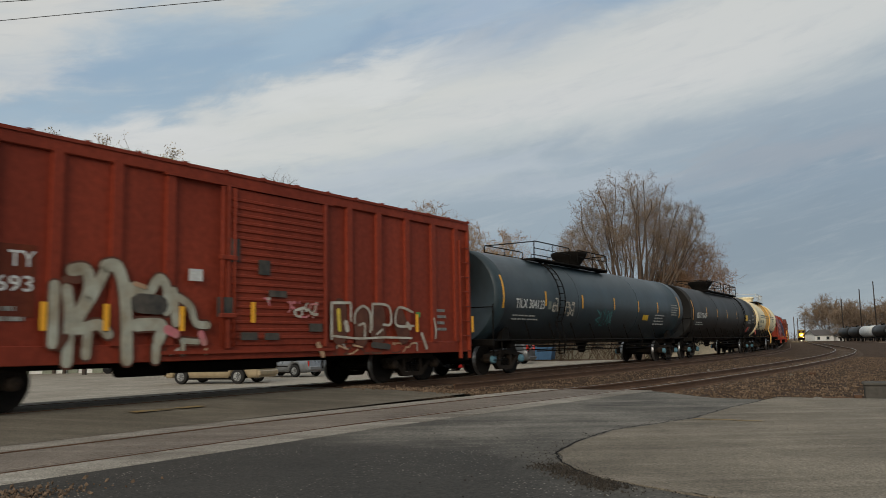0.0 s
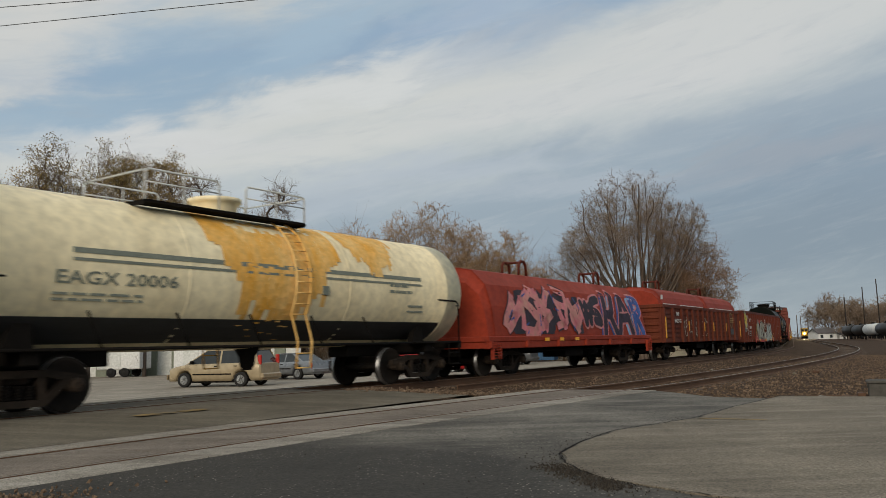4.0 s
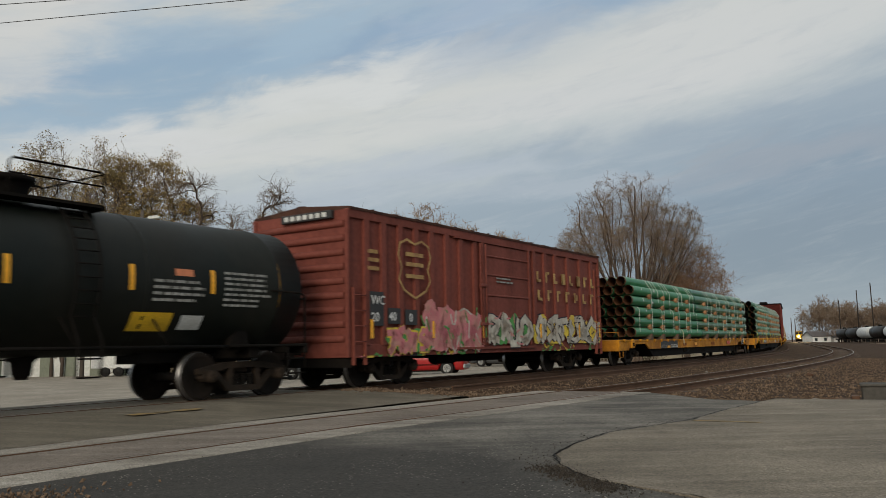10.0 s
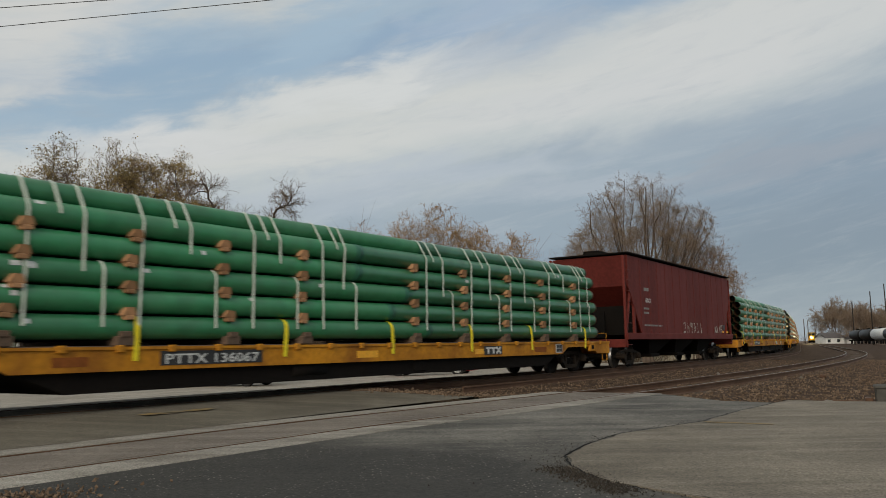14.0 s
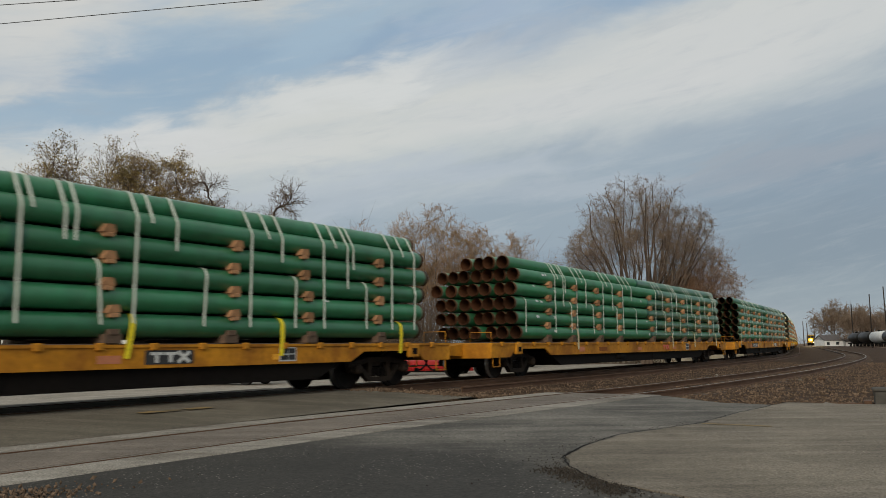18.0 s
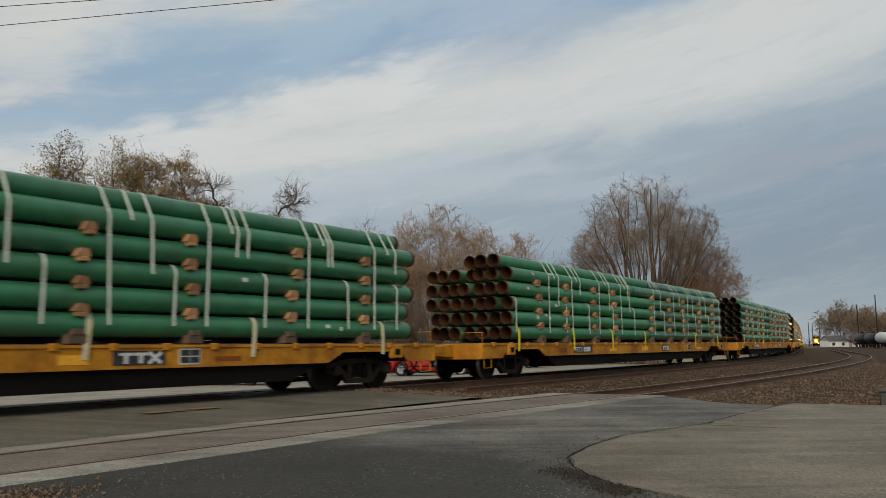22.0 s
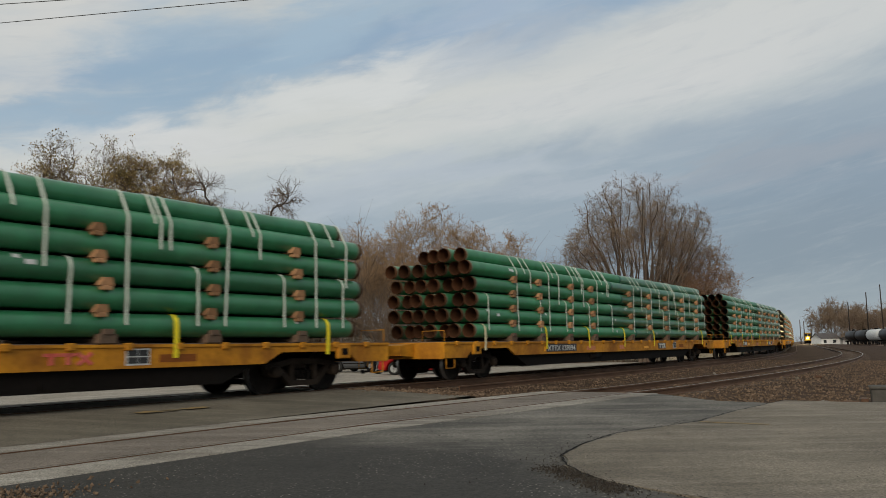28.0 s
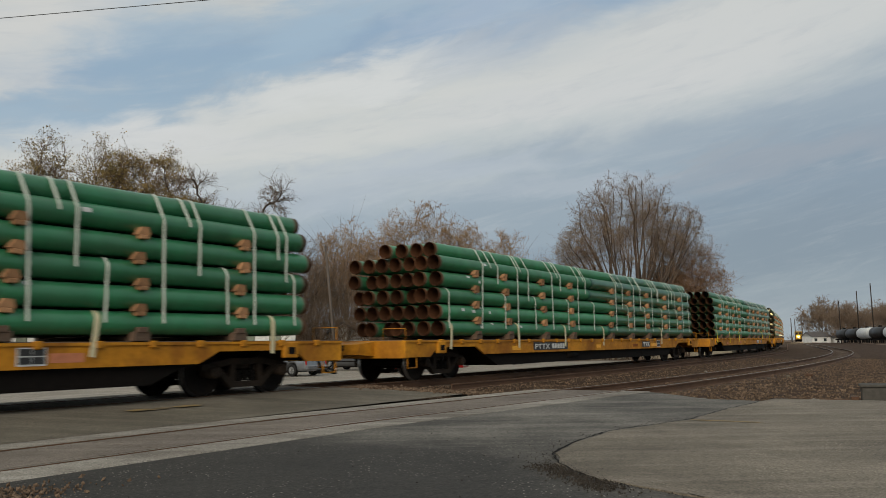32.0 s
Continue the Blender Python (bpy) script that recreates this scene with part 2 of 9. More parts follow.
GAUGE_CONCRETE = paved("gauge_concrete", ((0.10, 0.080, 0.064), (0.19, 0.158, 0.128), (0.27, 0.232, 0.195)), 60, 30, -56)
DIRT = surface("dirt", (0.13, 0.088, 0.058), (0.19, 0.136, 0.093), 0.95, grain=12, stain=0.12, bump=0.5, amount=0.9)
BALLAST = surface("ballast", (0.078, 0.050, 0.033), (0.036, 0.023, 0.015), 0.95, grain=26, stain=1.6, bump=1.0, amount=0.9, spec=0.08)
STONE = surface("ballast_stone", (0.155, 0.108, 0.073), (0.048, 0.031, 0.021), 0.9, grain=20, stain=3, bump=0.3, island=0.42, spec=0.12)
RAIL = surface("rail_steel", (0.12, 0.068, 0.042), (0.05, 0.03, 0.022), 0.7, metal=0.3, grain=30, bump=0.2)
RAIL_TOP = surface("rail_head", (0.27, 0.235, 0.20), (0.15, 0.12, 0.098), 0.42, metal=0.7, grain=30, bump=0.03)
TIE = surface("tie_wood", (0.075, 0.055, 0.042), (0.12, 0.095, 0.075), 0.9, grain=25, stain=2, bump=0.6, each=0.3)
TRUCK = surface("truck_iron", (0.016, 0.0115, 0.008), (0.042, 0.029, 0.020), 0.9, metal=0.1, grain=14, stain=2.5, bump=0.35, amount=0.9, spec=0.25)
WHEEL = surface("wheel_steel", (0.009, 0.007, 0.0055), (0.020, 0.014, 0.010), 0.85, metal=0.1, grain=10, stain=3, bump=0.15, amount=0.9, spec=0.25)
TREAD = surface("wheel_tread", (0.30, 0.30, 0.30), (0.2, 0.19, 0.18), 0.35, metal=0.9, grain=20, bump=0.05)
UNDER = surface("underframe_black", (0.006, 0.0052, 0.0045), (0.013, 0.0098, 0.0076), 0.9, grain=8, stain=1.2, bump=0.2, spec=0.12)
BEARING = surface("bearing_blue", (0.10, 0.22, 0.28), (0.07, 0.09, 0.1), 0.6, grain=20, stain=6)
BOX_RED = surface("boxcar_red", (0.235, 0.038, 0.018), (0.14, 0.023, 0.0125), 0.6, grain=9, stain=0.8, bump=0.12, amount=0.75, streak=True)
BOX_ROOF = surface("boxcar_roof", (0.045, 0.022, 0.017), (0.10, 0.045, 0.028), 0.75, grain=9, stain=1.4, bump=0.2, amount=0.8)
BOX_PINK = surface("boxcar_faded", (0.20, 0.057, 0.041), (0.118, 0.035, 0.026), 0.65, grain=9, stain=0.9, bump=0.12, amount=0.8, streak=True)
GON_RED = surface("gondola_red", (0.086, 0.0185, 0.0105), (0.175, 0.044, 0.018), 0.7, grain=11, stain=1.1, bump=0.25, amount=0.6, streak=True)
GON_END = surface("gondola_rust", (0.118, 0.025, 0.0135), (0.058, 0.016, 0.010), 0.7, grain=11, stain=0.9, bump=0.2, amount=0.75, streak=True)
HOOD_RED = surface("hood_red", (0.27, 0.034, 0.015), (0.17, 0.024, 0.012), 0.6, grain=7, stain=0.6, bump=0.08, amount=0.7)
COIL_RED = surface("coil_red", (0.28, 0.036, 0.016), (0.17, 0.023, 0.012), 0.6, grain=7, stain=0.6, bump=0.08, amount=0.7)
HOPPER_RED = surface("hopper_red", (0.15, 0.024, 0.017), (0.095, 0.017, 0.013), 0.6, grain=9, stain=0.8, bump=0.12, amount=0.75, streak=True)
TANK_A = surface("tank_green_black", (0.018, 0.034, 0.043), (0.032, 0.042, 0.046), 0.42, grain=4, stain=0.6, bump=0.05, amount=0.8, streak=True)
TANK_B = surface("tank_black", (0.016, 0.015, 0.014), (0.026, 0.023, 0.020), 0.5, grain=4, stain=0.6, bump=0.06, amount=0.8, streak=True, spec=0.3)
TANK_C = surface("tank_dark_green", (0.0045, 0.0078, 0.0066), (0.013, 0.0125, 0.0095), 0.5, grain=4, stain=0.6, bump=0.06, amount=0.8, streak=True, spec=0.20)
CREAM = surface("tank_cream", (0.86, 0.75, 0.50), (0.72, 0.58, 0.34), 0.5, grain=5, stain=0.7, bump=0.05, amount=0.5, streak=True, spec=0.3)
SULPHUR = surface("spill_ochre", (0.74, 0.37, 0.06), (0.80, 0.56, 0.24), 0.7, grain=8, stain=1.8, bump=0.2, amount=0.8, streak=True)
FLAT_YELLOW = surface("flatcar_yellow", (0.57, 0.245, 0.016), (0.20, 0.07, 0.014), 0.6, grain=10, stain=1.1, bump=0.2, amount=0.8)
DECK = surface("deck_wood", (0.16, 0.12, 0.09), (0.09, 0.07, 0.055), 0.9, grain=16, stain=1.5, bump=0.5)
PIPE = surface("pipe_green", (0.030, 0.186, 0.078), (0.046, 0.154, 0.075), 0.33, grain=3, stain=0.8, bump=0.04, amount=0.8, each=0.16, spec=0.5)
PIPE_WELD = surface("pipe_weld_coat", (0.020, 0.125, 0.075), (0.03, 0.10, 0.06), 0.45, grain=6, stain=2, bump=0.1, amount=0.8, each=0.2)
PIPE_END = surface("pipe_bare_steel", (0.10, 0.045, 0.022), (0.055, 0.028, 0.017), 0.75, metal=0.1, grain=16, stain=3, bump=0.15, each=0.35)
PIPE_IN = surface("pipe_bore", (0.09, 0.038, 0.017), (0.04, 0.02, 0.011), 0.85, grain=10, stain=2, bump=0.1, each=0.35)
STRAP = surface("strap_white", (0.66, 0.70, 0.60), (0.48, 0.53, 0.42), 0.55, grain=20, stain=2, bump=0.1)
STRAP_Y = surface("strap_yellow", (0.80, 0.66, 0.03), (0.55, 0.42, 0.02), 0.55, grain=20, stain=2, bump=0.1)
WOOD = surface("dunnage_wood", (0.37, 0.205, 0.105), (0.20, 0.105, 0.055), 0.85, grain=14, stain=4, bump=0.4, each=0.3)
BLOCK = surface("block_dark", (0.10, 0.07, 0.05), (0.19, 0.12, 0.08), 0.85, grain=14, stain=4, bump=0.4)
WHITE = surface("white_lettering", (0.62, 0.63, 0.61), (0.42, 0.42, 0.40), 0.6, grain=30, stain=3, bump=0.0, amount=0.6)
DULL_WHITE = surface("faded_stencil", (0.30, 0.30, 0.28), (0.12, 0.12, 0.11), 0.6, grain=30, stain=5, bump=0.0, amount=0.9)
CREAM_LET = surface("cream_lettering", (0.46, 0.31, 0.12), (0.22, 0.11, 0.06), 0.6, grain=30, stain=2.5, bump=0.0, amount=0.9)
GREY_LET = surface("grey_lettering", (0.16, 0.18, 0.15), (0.26, 0.27, 0.22), 0.6, grain=30, stain=3, bump=0.0, amount=0.6)
ORANGE = surface("reflector_orange", (0.85, 0.41, 0.02), (0.62, 0.28, 0.03), 0.45, grain=30, stain=4, bump=0.0, amount=0.5)
YELLOW = surface("placard_yellow", (0.72, 0.44, 0.02), (0.50, 0.30, 0.03), 0.5, grain=30, stain=4, bump=0.0)
BLACK = surface("black_paint", (0.02, 0.02, 0.02), (0.04, 0.04, 0.04), 0.5, grain=20, stain=3, bump=0.0)
RED_P = surface("placard_red", (0.62, 0.10, 0.07), (0.5, 0.18, 0.15), 0.5, grain=20, stain=3, bump=0.0)
SILVER = surface("spray_silver", (0.40, 0.40, 0.33), (0.24, 0.18, 0.11), 0.6, grain=6, stain=2.0, bump=0.0, amount=0.8)
SPRAY_WHITE = surface("spray_white", (0.55, 0.53, 0.46), (0.30, 0.24, 0.18), 0.6, grain=6, stain=2.5, bump=0.0, amount=0.9)
SPRAY_PINK = surface("spray_pink", (0.56, 0.17, 0.20), (0.45, 0.26, 0.20), 0.6, grain=6, stain=2.5, bump=0.0, amount=0.9)
SPRAY_BLUE = surface("spray_blue", (0.05, 0.11, 0.36), (0.03, 0.05, 0.14), 0.6, grain=6, stain=2.5, bump=0.0, amount=0.9)
SPRAY_CYAN = surface("spray_pale_blue", (0.26, 0.40, 0.60), (0.15, 0.26, 0.45), 0.6, grain=6, stain=2.5, bump=0.0, amount=0.9)
SPRAY_BLACK = surface("spray_black", (0.028, 0.022, 0.03), (0.05, 0.035, 0.05), 0.6, grain=6, stain=2.5, bump=0.0, amount=0.9)
SPRAY_GREEN = surface("spray_green", (0.10, 0.33, 0.09), (0.06, 0.16, 0.05), 0.6, grain=6, stain=2.5, bump=0.0, amount=0.9)
SPRAY_TEAL = surface("spray_teal", (0.10, 0.28, 0.27), (0.05, 0.14, 0.14), 0.6, grain=6, stain=2.5, bump=0.0, amount=0.9)
SPRAY_YELLOW = surface("spray_yellow", (0.66, 0.50, 0.05), (0.50, 0.34, 0.10), 0.6, grain=6, stain=2.5, bump=0.0, amount=0.9)
SPRAY_BROWN = surface("spray_brown", (0.085, 0.035, 0.024), (0.14, 0.055, 0.035), 0.65, grain=6, stain=2.5, bump=0.0, amount=0.9)
SPRAY_SMOKE = surface("spray_smoke", (0.045, 0.045, 0.042), (0.10, 0.085, 0.07), 0.65, grain=6, stain=3, bump=0.0, amount=0.8)
SPRAY_PLUM = surface("spray_plum", (0.040, 0.022, 0.042), (0.025, 0.018, 0.028), 0.55, grain=6, stain=2.5, bump=0.0, amount=0.9)
SPRAY_TAN = surface("spray_tan", (0.42, 0.24, 0.15), (0.50, 0.36, 0.22), 0.6, grain=6, stain=2.5, bump=0.0, amount=0.9)
SPRAY_PALE = surface("spray_pale_silver", (0.46, 0.50, 0.47), (0.34, 0.33, 0.25), 0.6, grain=6, stain=2.0, bump=0.0, amount=0.8)
SPRAY_RED = surface("spray_red", (0.48, 0.05, 0.035), (0.30, 0.05, 0.035), 0.6, grain=6, stain=2.5, bump=0.0, amount=0.9)
BARK = surface("bark", (0.13, 0.098, 0.075), (0.075, 0.058, 0.046), 0.95, grain=8, stain=1.2, bump=0.6)
DARK_BARK = surface("dark_bark", (0.075, 0.058, 0.046), (0.042, 0.034, 0.028), 0.95, grain=8, stain=1.2, bump=0.6)
TWIG = surface("twigs", (0.17, 0.125, 0.088), (0.105, 0.08, 0.058), 0.95, grain=4, stain=0.4, bump=0.0)
TWIG_RED = surface("twigs_reddish", (0.27, 0.165, 0.10), (0.18, 0.115, 0.075), 0.95, grain=4, stain=0.4, bump=0.0)
TWIG_PALE = surface("twigs_pale", (0.34, 0.225, 0.13), (0.24, 0.16, 0.095), 0.95, grain=4, stain=0.4, bump=0.0)
LEAF = surface("autumn_leaves", (0.30, 0.205, 0.075), (0.17, 0.135, 0.058), 0.8, grain=4, stain=0.35, bump=0.0, amount=1.0, island=0.5)
BRUSH = surface("brush_stems", (0.165, 0.118, 0.08), (0.10, 0.075, 0.055), 0.95, grain=4, stain=0.3, bump=0.0)
GREY_WOOD = surface("pole_wood", (0.12, 0.10, 0.085), (0.07, 0.06, 0.053), 0.95, grain=14, stain=2, bump=0.4)
GALV = surface("galvanised", (0.35, 0.36, 0.36), (0.25, 0.25, 0.24), 0.5, metal=0.6, grain=14, stain=2, bump=0.1)
WALL_CREAM = surface("house_cream", (0.50, 0.46, 0.36), (0.38, 0.35, 0.28), 0.85, grain=8, stain=0.7, bump=0.1)
WALL_WHITE = surface("house_white", (0.66, 0.66, 0.64), (0.50, 0.50, 0.48), 0.8, grain=8, stain=0.7, bump=0.1)
ROOF = surface("roof_shingle", (0.11, 0.10, 0.098), (0.07, 0.065, 0.063), 0.9, grain=20, stain=1, bump=0.4)
FENCE_W = surface("fence_white", (0.60, 0.61, 0.58), (0.42, 0.43, 0.40), 0.75, grain=8, stain=0.9, bump=0.1)
FENCE_G = surface("fence_post_green", (0.20, 0.22, 0.17), (0.14, 0.15, 0.12), 0.85, grain=8, stain=0.9, bump=0.1)
TAN = surface("van_paint_tan", (0.40, 0.32, 0.20), (0.33, 0.26, 0.165), 0.28, metal=0.2, grain=4, stain=0.5, bump=0.0)
SILVER_CAR = surface("car_paint_silver", (0.24, 0.25, 0.26), (0.18, 0.19, 0.2), 0.25, metal=0.5, grain=4, stain=0.5, bump=0.0)
RED_CAR = surface("pickup_paint_red", (0.36, 0.014, 0.014), (0.26, 0.012, 0.012), 0.25, grain=4, stain=0.5, bump=0.0)
GREY_CAR = surface("car_paint_grey", (0.10, 0.105, 0.11), (0.07, 0.07, 0.075), 0.3, metal=0.4, grain=4, stain=0.5, bump=0.0)
GLASS = surface("dark_glass", (0.02, 0.024, 0.026), (0.035, 0.04, 0.042), 0.08, grain=3, stain=0.5, bump=0.0)
RUBBER = surface("rubber", (0.018, 0.018, 0.018), (0.035, 0.033, 0.03), 0.85, grain=14, stain=2, bump=0.1)
BLUE_BIN = surface("bin_blue", (0.04, 0.10, 0.19), (0.03, 0.06, 0.10), 0.6, grain=8, stain=1, bump=0.1)
TAIL = surface("tail_lamp_red", (0.45, 0.03, 0.02), (0.3, 0.02, 0.02), 0.2, grain=3, stain=1, bump=0)
LOCO_Y = surface("engine_yellow", (0.55, 0.33, 0.03), (0.35, 0.2, 0.03), 0.5, grain=5, stain=0.5, bump=0.05)
YELLOW_LINE = surface("road_paint_yellow", (0.30, 0.20, 0.075), (0.19, 0.155, 0.11), 0.85, grain=20, stain=5, bump=0.1, amount=1.0)
SIGN_ORANGE = surface("sign_orange", (0.55, 0.20, 0.10), (0.4, 0.17, 0.1), 0.6, grain=8, stain=1, bump=0)
HEADLIGHT = glow("headlight_glow", (1.0, 0.66, 0.28), 120.0)
BOX_GREY = surface("relay_box_grey", (0.085, 0.08, 0.07), (0.05, 0.044, 0.038), 0.8, grain=10, stain=2, bump=0.2)
CUTBACK = surface("pipe_cutback", (0.12, 0.17, 0.11), (0.15, 0.085, 0.045), 0.6, grain=14, stain=3, bump=0.05, each=0.3)
RUST_STENCIL = surface("rust_stencil", (0.24, 0.075, 0.015), (0.13, 0.04, 0.012), 0.7, grain=20, stain=4, bump=0)
STRAP_C = surface("strap_cream", (0.62, 0.56, 0.36), (0.45, 0.40, 0.25), 0.6, grain=20, stain=2, bump=0.1)
TARRED = surface("tarred_wood", (0.032, 0.026, 0.022), (0.05, 0.04, 0.034), 0.95, grain=14, stain=2, bump=0.3)
TWIG_MID = surface("twigs_tan", (0.245, 0.18, 0.128), (0.165, 0.12, 0.088), 0.95, grain=4, stain=0.4, bump=0.0)
GRIT = surface("dark_grit", (0.03, 0.025, 0.02), (0.07, 0.058, 0.045), 0.9, grain=20, stain=3, bump=0.2, island=0.5)

# ---- mesh helpers ----
class Shape:
    """Vertices and faces of one mesh, with a few materials."""

    def __init__(self):
        self.v, self.f, self.s, self.m = [], [], [], []

    def face(self, pts, smooth=False, mat=0):
        i = len(self.v)
        self.v.extend(pts)
        self.f.append(tuple(range(i, i + len(pts))))
        self.s.append(smooth); self.m.append(mat)

    def add(self, verts, faces, smooth=False, mat=0):
        i = len(self.v)
        self.v.extend(verts)
        for f in faces:
            self.f.append(tuple(k + i for k in f))
            self.s.append(smooth); self.m.append(mat)

    def box(self, x0, x1, y0, y1, z0, z1, bev=0.0, mat=0):
        if x0 > x1: x0, x1 = x1, x0
        if y0 > y1: y0, y1 = y1, y0
        if z0 > z1: z0, z1 = z1, z0
        if not bev:
            self.add([(x0, y0, z0), (x1, y0, z0), (x1, y1, z0), (x0, y1, z0), (x0, y0, z1), (x1, y0, z1), (x1, y1, z1), (x0, y1, z1)],
                     [(0, 3, 2, 1), (4, 5, 6, 7), (0, 1, 5, 4), (1, 2, 6, 5), (2, 3, 7, 6), (3, 0, 4, 7)], mat=mat)
            return
        b = min(bev, (x1 - x0) / 2.2, (y1 - y0) / 2.2, (z1 - z0) / 2.2)
        ring = lambda e, z: [(x0 + e, y0, z), (x1 - e, y0, z), (x1, y0 + e, z), (x1, y1 - e, z), (x1 - e, y1, z), (x0 + e, y1, z), (x0, y1 - e, z), (x0, y0 + e, z)]
        top = [(x0 + b, y0 + b, z1), (x1 - b, y0 + b, z1), (x1 - b, y1 - b, z1), (x0 + b, y1 - b, z1)]
        bot = [(x, y, z0) for x, y, _ in top]
        vs = ring(b, z0 + b) + ring(b, z1 - b) + top + bot
        fs = [(k, (k + 1) % 8, 8 + (k + 1) % 8, 8 + k) for k in range(8)]
        fs += [(16, 17, 18, 19), (23, 22, 21, 20)]
        for k in range(4):
            a, c = 2 * k, 2 * k + 1
            n = (k + 1) % 4
            fs += [(8 + a, 8 + c, 16 + n, 16 + k), (8 + c, 8 + (c + 1) % 8, 16 + n)]
            fs += [(c, a, 20 + k, 20 + n), ((c + 1) % 8, c, 20 + n)]
        self.add(vs, fs, mat=mat)

    def prism(self, poly, y0, y1, mat=0):
        """A polygon in x and z, extruded along y."""
        n = len(poly)
        if y0 > y1: y0, y1 = y1, y0
        area = sum(poly[k][0] * poly[(k + 1) % n][1] - poly[(k + 1) % n][0] * poly[k][1] for k in range(n))
        if area < 0: poly = poly[::-1]
        vs = [(x, y0, z) for x, z in poly] + [(x, y1, z) for x, z in poly]
        self.add(vs, [tuple(range(n)), tuple(range(2 * n - 1, n - 1, -1))] + [(k, n + k, n + (k + 1) % n, (k + 1) % n) for k in range(n)], mat=mat)

    def tube(self, pts, r, n=8, cap=True, mat=0, smooth=True):
        """A round bar along points; r may be a list."""
        pts = [Vector(p) for p in pts]
        rs = r if isinstance(r, (list, tuple)) else [r] * len(pts)
        vs, m = [], len(pts)
        side = None
        for i, p in enumerate(pts):
            d = (pts[min(i + 1, m - 1)] - pts[max(i - 1, 0)])
            d = d.normalized() if d.length > 1e-9 else Vector((0, 0, 1))
            if side is None:
                side = d.cross(Vector((0, 0, 1)) if abs(d.z) < 0.9 else Vector((1, 0, 0))).normalized()
            else:
                side = (side - d * side.dot(d)).normalized()
            up = d.cross(side)
            vs += [tuple(p + (side * math.cos(2 * math.pi * k / n) + up * math.sin(2 * math.pi * k / n)) * rs[i]) for k in range(n)]
        fs = [(i * n + k, i * n + (k + 1) % n, (i + 1) * n + (k + 1) % n, (i + 1) * n + k) for i in range(m - 1) for k in range(n)]
        self.add(vs, fs, smooth, mat)
        if cap:
            self.f += [tuple(len(self.v) - len(vs) + k for k in range(n - 1, -1, -1)), tuple(len(self.v) - n + k for k in range(n))]
            self.s += [False, False]; self.m += [mat, mat]

    def lathe(self, prof, n=24, axis="y", at=(0, 0, 0), mat=0, smooth=True, mats=None):
        """Turn (distance along axis, radius) pairs about an axis."""
        vs = []
        for a, r in prof:
            for k in range(n):
                c, s = math.cos(2 * math.pi * k / n) * r, math.sin(2 * math.pi * k / n) * r
                p = {"y": (c, a, s), "x": (a, c, s), "z": (c, s, a)}[axis]
                vs.append((p[0] + at[0], p[1] + at[1], p[2] + at[2]))
        b = len(self.v)
        self.v += vs
        for i in range(len(prof) - 1):
            for k in range(n):
                q = (b + i * n + k, b + i * n + (k + 1) % n, b + (i + 1) * n + (k + 1) % n, b + (i + 1) * n + k)
                self.f.append(q if axis != "y" else q[::-1])
                self.s.append(smooth); self.m.append(mats[i] if mats else mat)

    def bar(self, pts, w, y0, y1, mat=0):
        """Flat bars of width w along points in x and z."""
        for (xa, za), (xb, zb) in zip(pts, pts[1:]):
            d = math.hypot(xb - xa, zb - za)
            nx, nz = -(zb - za) / d * w / 2, (xb - xa) / d * w / 2
            self.prism([(xa + nx, za + nz), (xb + nx, zb + nz), (xb - nx, zb - nz), (xa - nx, za - nz)], y0, y1, mat)

    def mesh(self, name, mats):
        me = bpy.data.meshes.new(name)
        me.from_pydata(self.v, [], self.f)
        for m in (mats if isinstance(mats, (list, tuple)) else [mats]):
            me.materials.append(m)
        me.polygons.foreach_set("use_smooth", self.s)
        me.polygons.foreach_set("material_index", self.m)
        me.update()
        return me


def part(name, shape, mats, parent=None, label="", at=None):
    """One mesh object under a thing, from a Shape or a ready mesh."""
    me = shape.mesh(name, mats) if isinstance(shape, Shape) else shape
    ob = new(name, me)
    if parent is not None:
        ob.parent = parent
    if at is not None:
        ob.matrix_basis = at if isinstance(at, Matrix) else Matrix.Translation(at)
    if label:
        tagged(ob, label)
    return ob


def thing(name, label, category, group="", kind="", at=None):
    ob = new(name)
    ob.empty_display_size = 0.2
    if at is not None:
        ob.matrix_basis = at
    return tagged(ob, label, category, group, kind)


# ---- the two curved tracks ----
S0, SPIRAL, BEND = -5.84, 64.4, 0.00351
P0, HEAD0 = (-7.886, 12.460), 0.598
_g = np.arange(-60.0, 700.01, 0.5)
_k = BEND * np.clip((_g - S0) / SPIRAL, 0, 1) * np.clip((95 - _g) / 25, 0, 1)
_h = HEAD0 - np.concatenate([[0], np.cumsum((_k[1:] + _k[:-1]) / 2 * 0.5)])
_m = (_h[1:] + _h[:-1]) / 2
_x = np.concatenate([[0], np.cumsum(np.sin(_m) * 0.5)])
_y = np.concatenate([[0], np.cumsum(np.cos(_m) * 0.5)])
_x += P0[0] - np.interp(0, _g, _x)
_y += P0[1] - np.interp(0, _g, _y)


def on_track(s, lat=0.0, z=0.0):
    """A point lat metres to the camera's side of the main track's centre line, s metres along it."""
    if s < -60:
        x, y, h = _x[0] + (s + 60) * math.sin(HEAD0), _y[0] + (s + 60) * math.cos(HEAD0), HEAD0
    else:
        x, y, h = float(np.interp(s, _g, _x)), float(np.interp(s, _g, _y)), float(np.interp(s, _g, _h))
    return (x + lat * math.cos(h), y - lat * math.sin(h), z)


def heading(s):
    return HEAD0 if s < -60 else float(np.interp(s, _g, _h))


def siding(s):
    """How far the second track's centre lies from the main one."""
    return float(np.interp(s, [-300, 3, 14, 26, 42, 700], [5.2, 5.2, 6.05, 6.45, 6.6, 6.6]))


NEAR_Z = -0.15


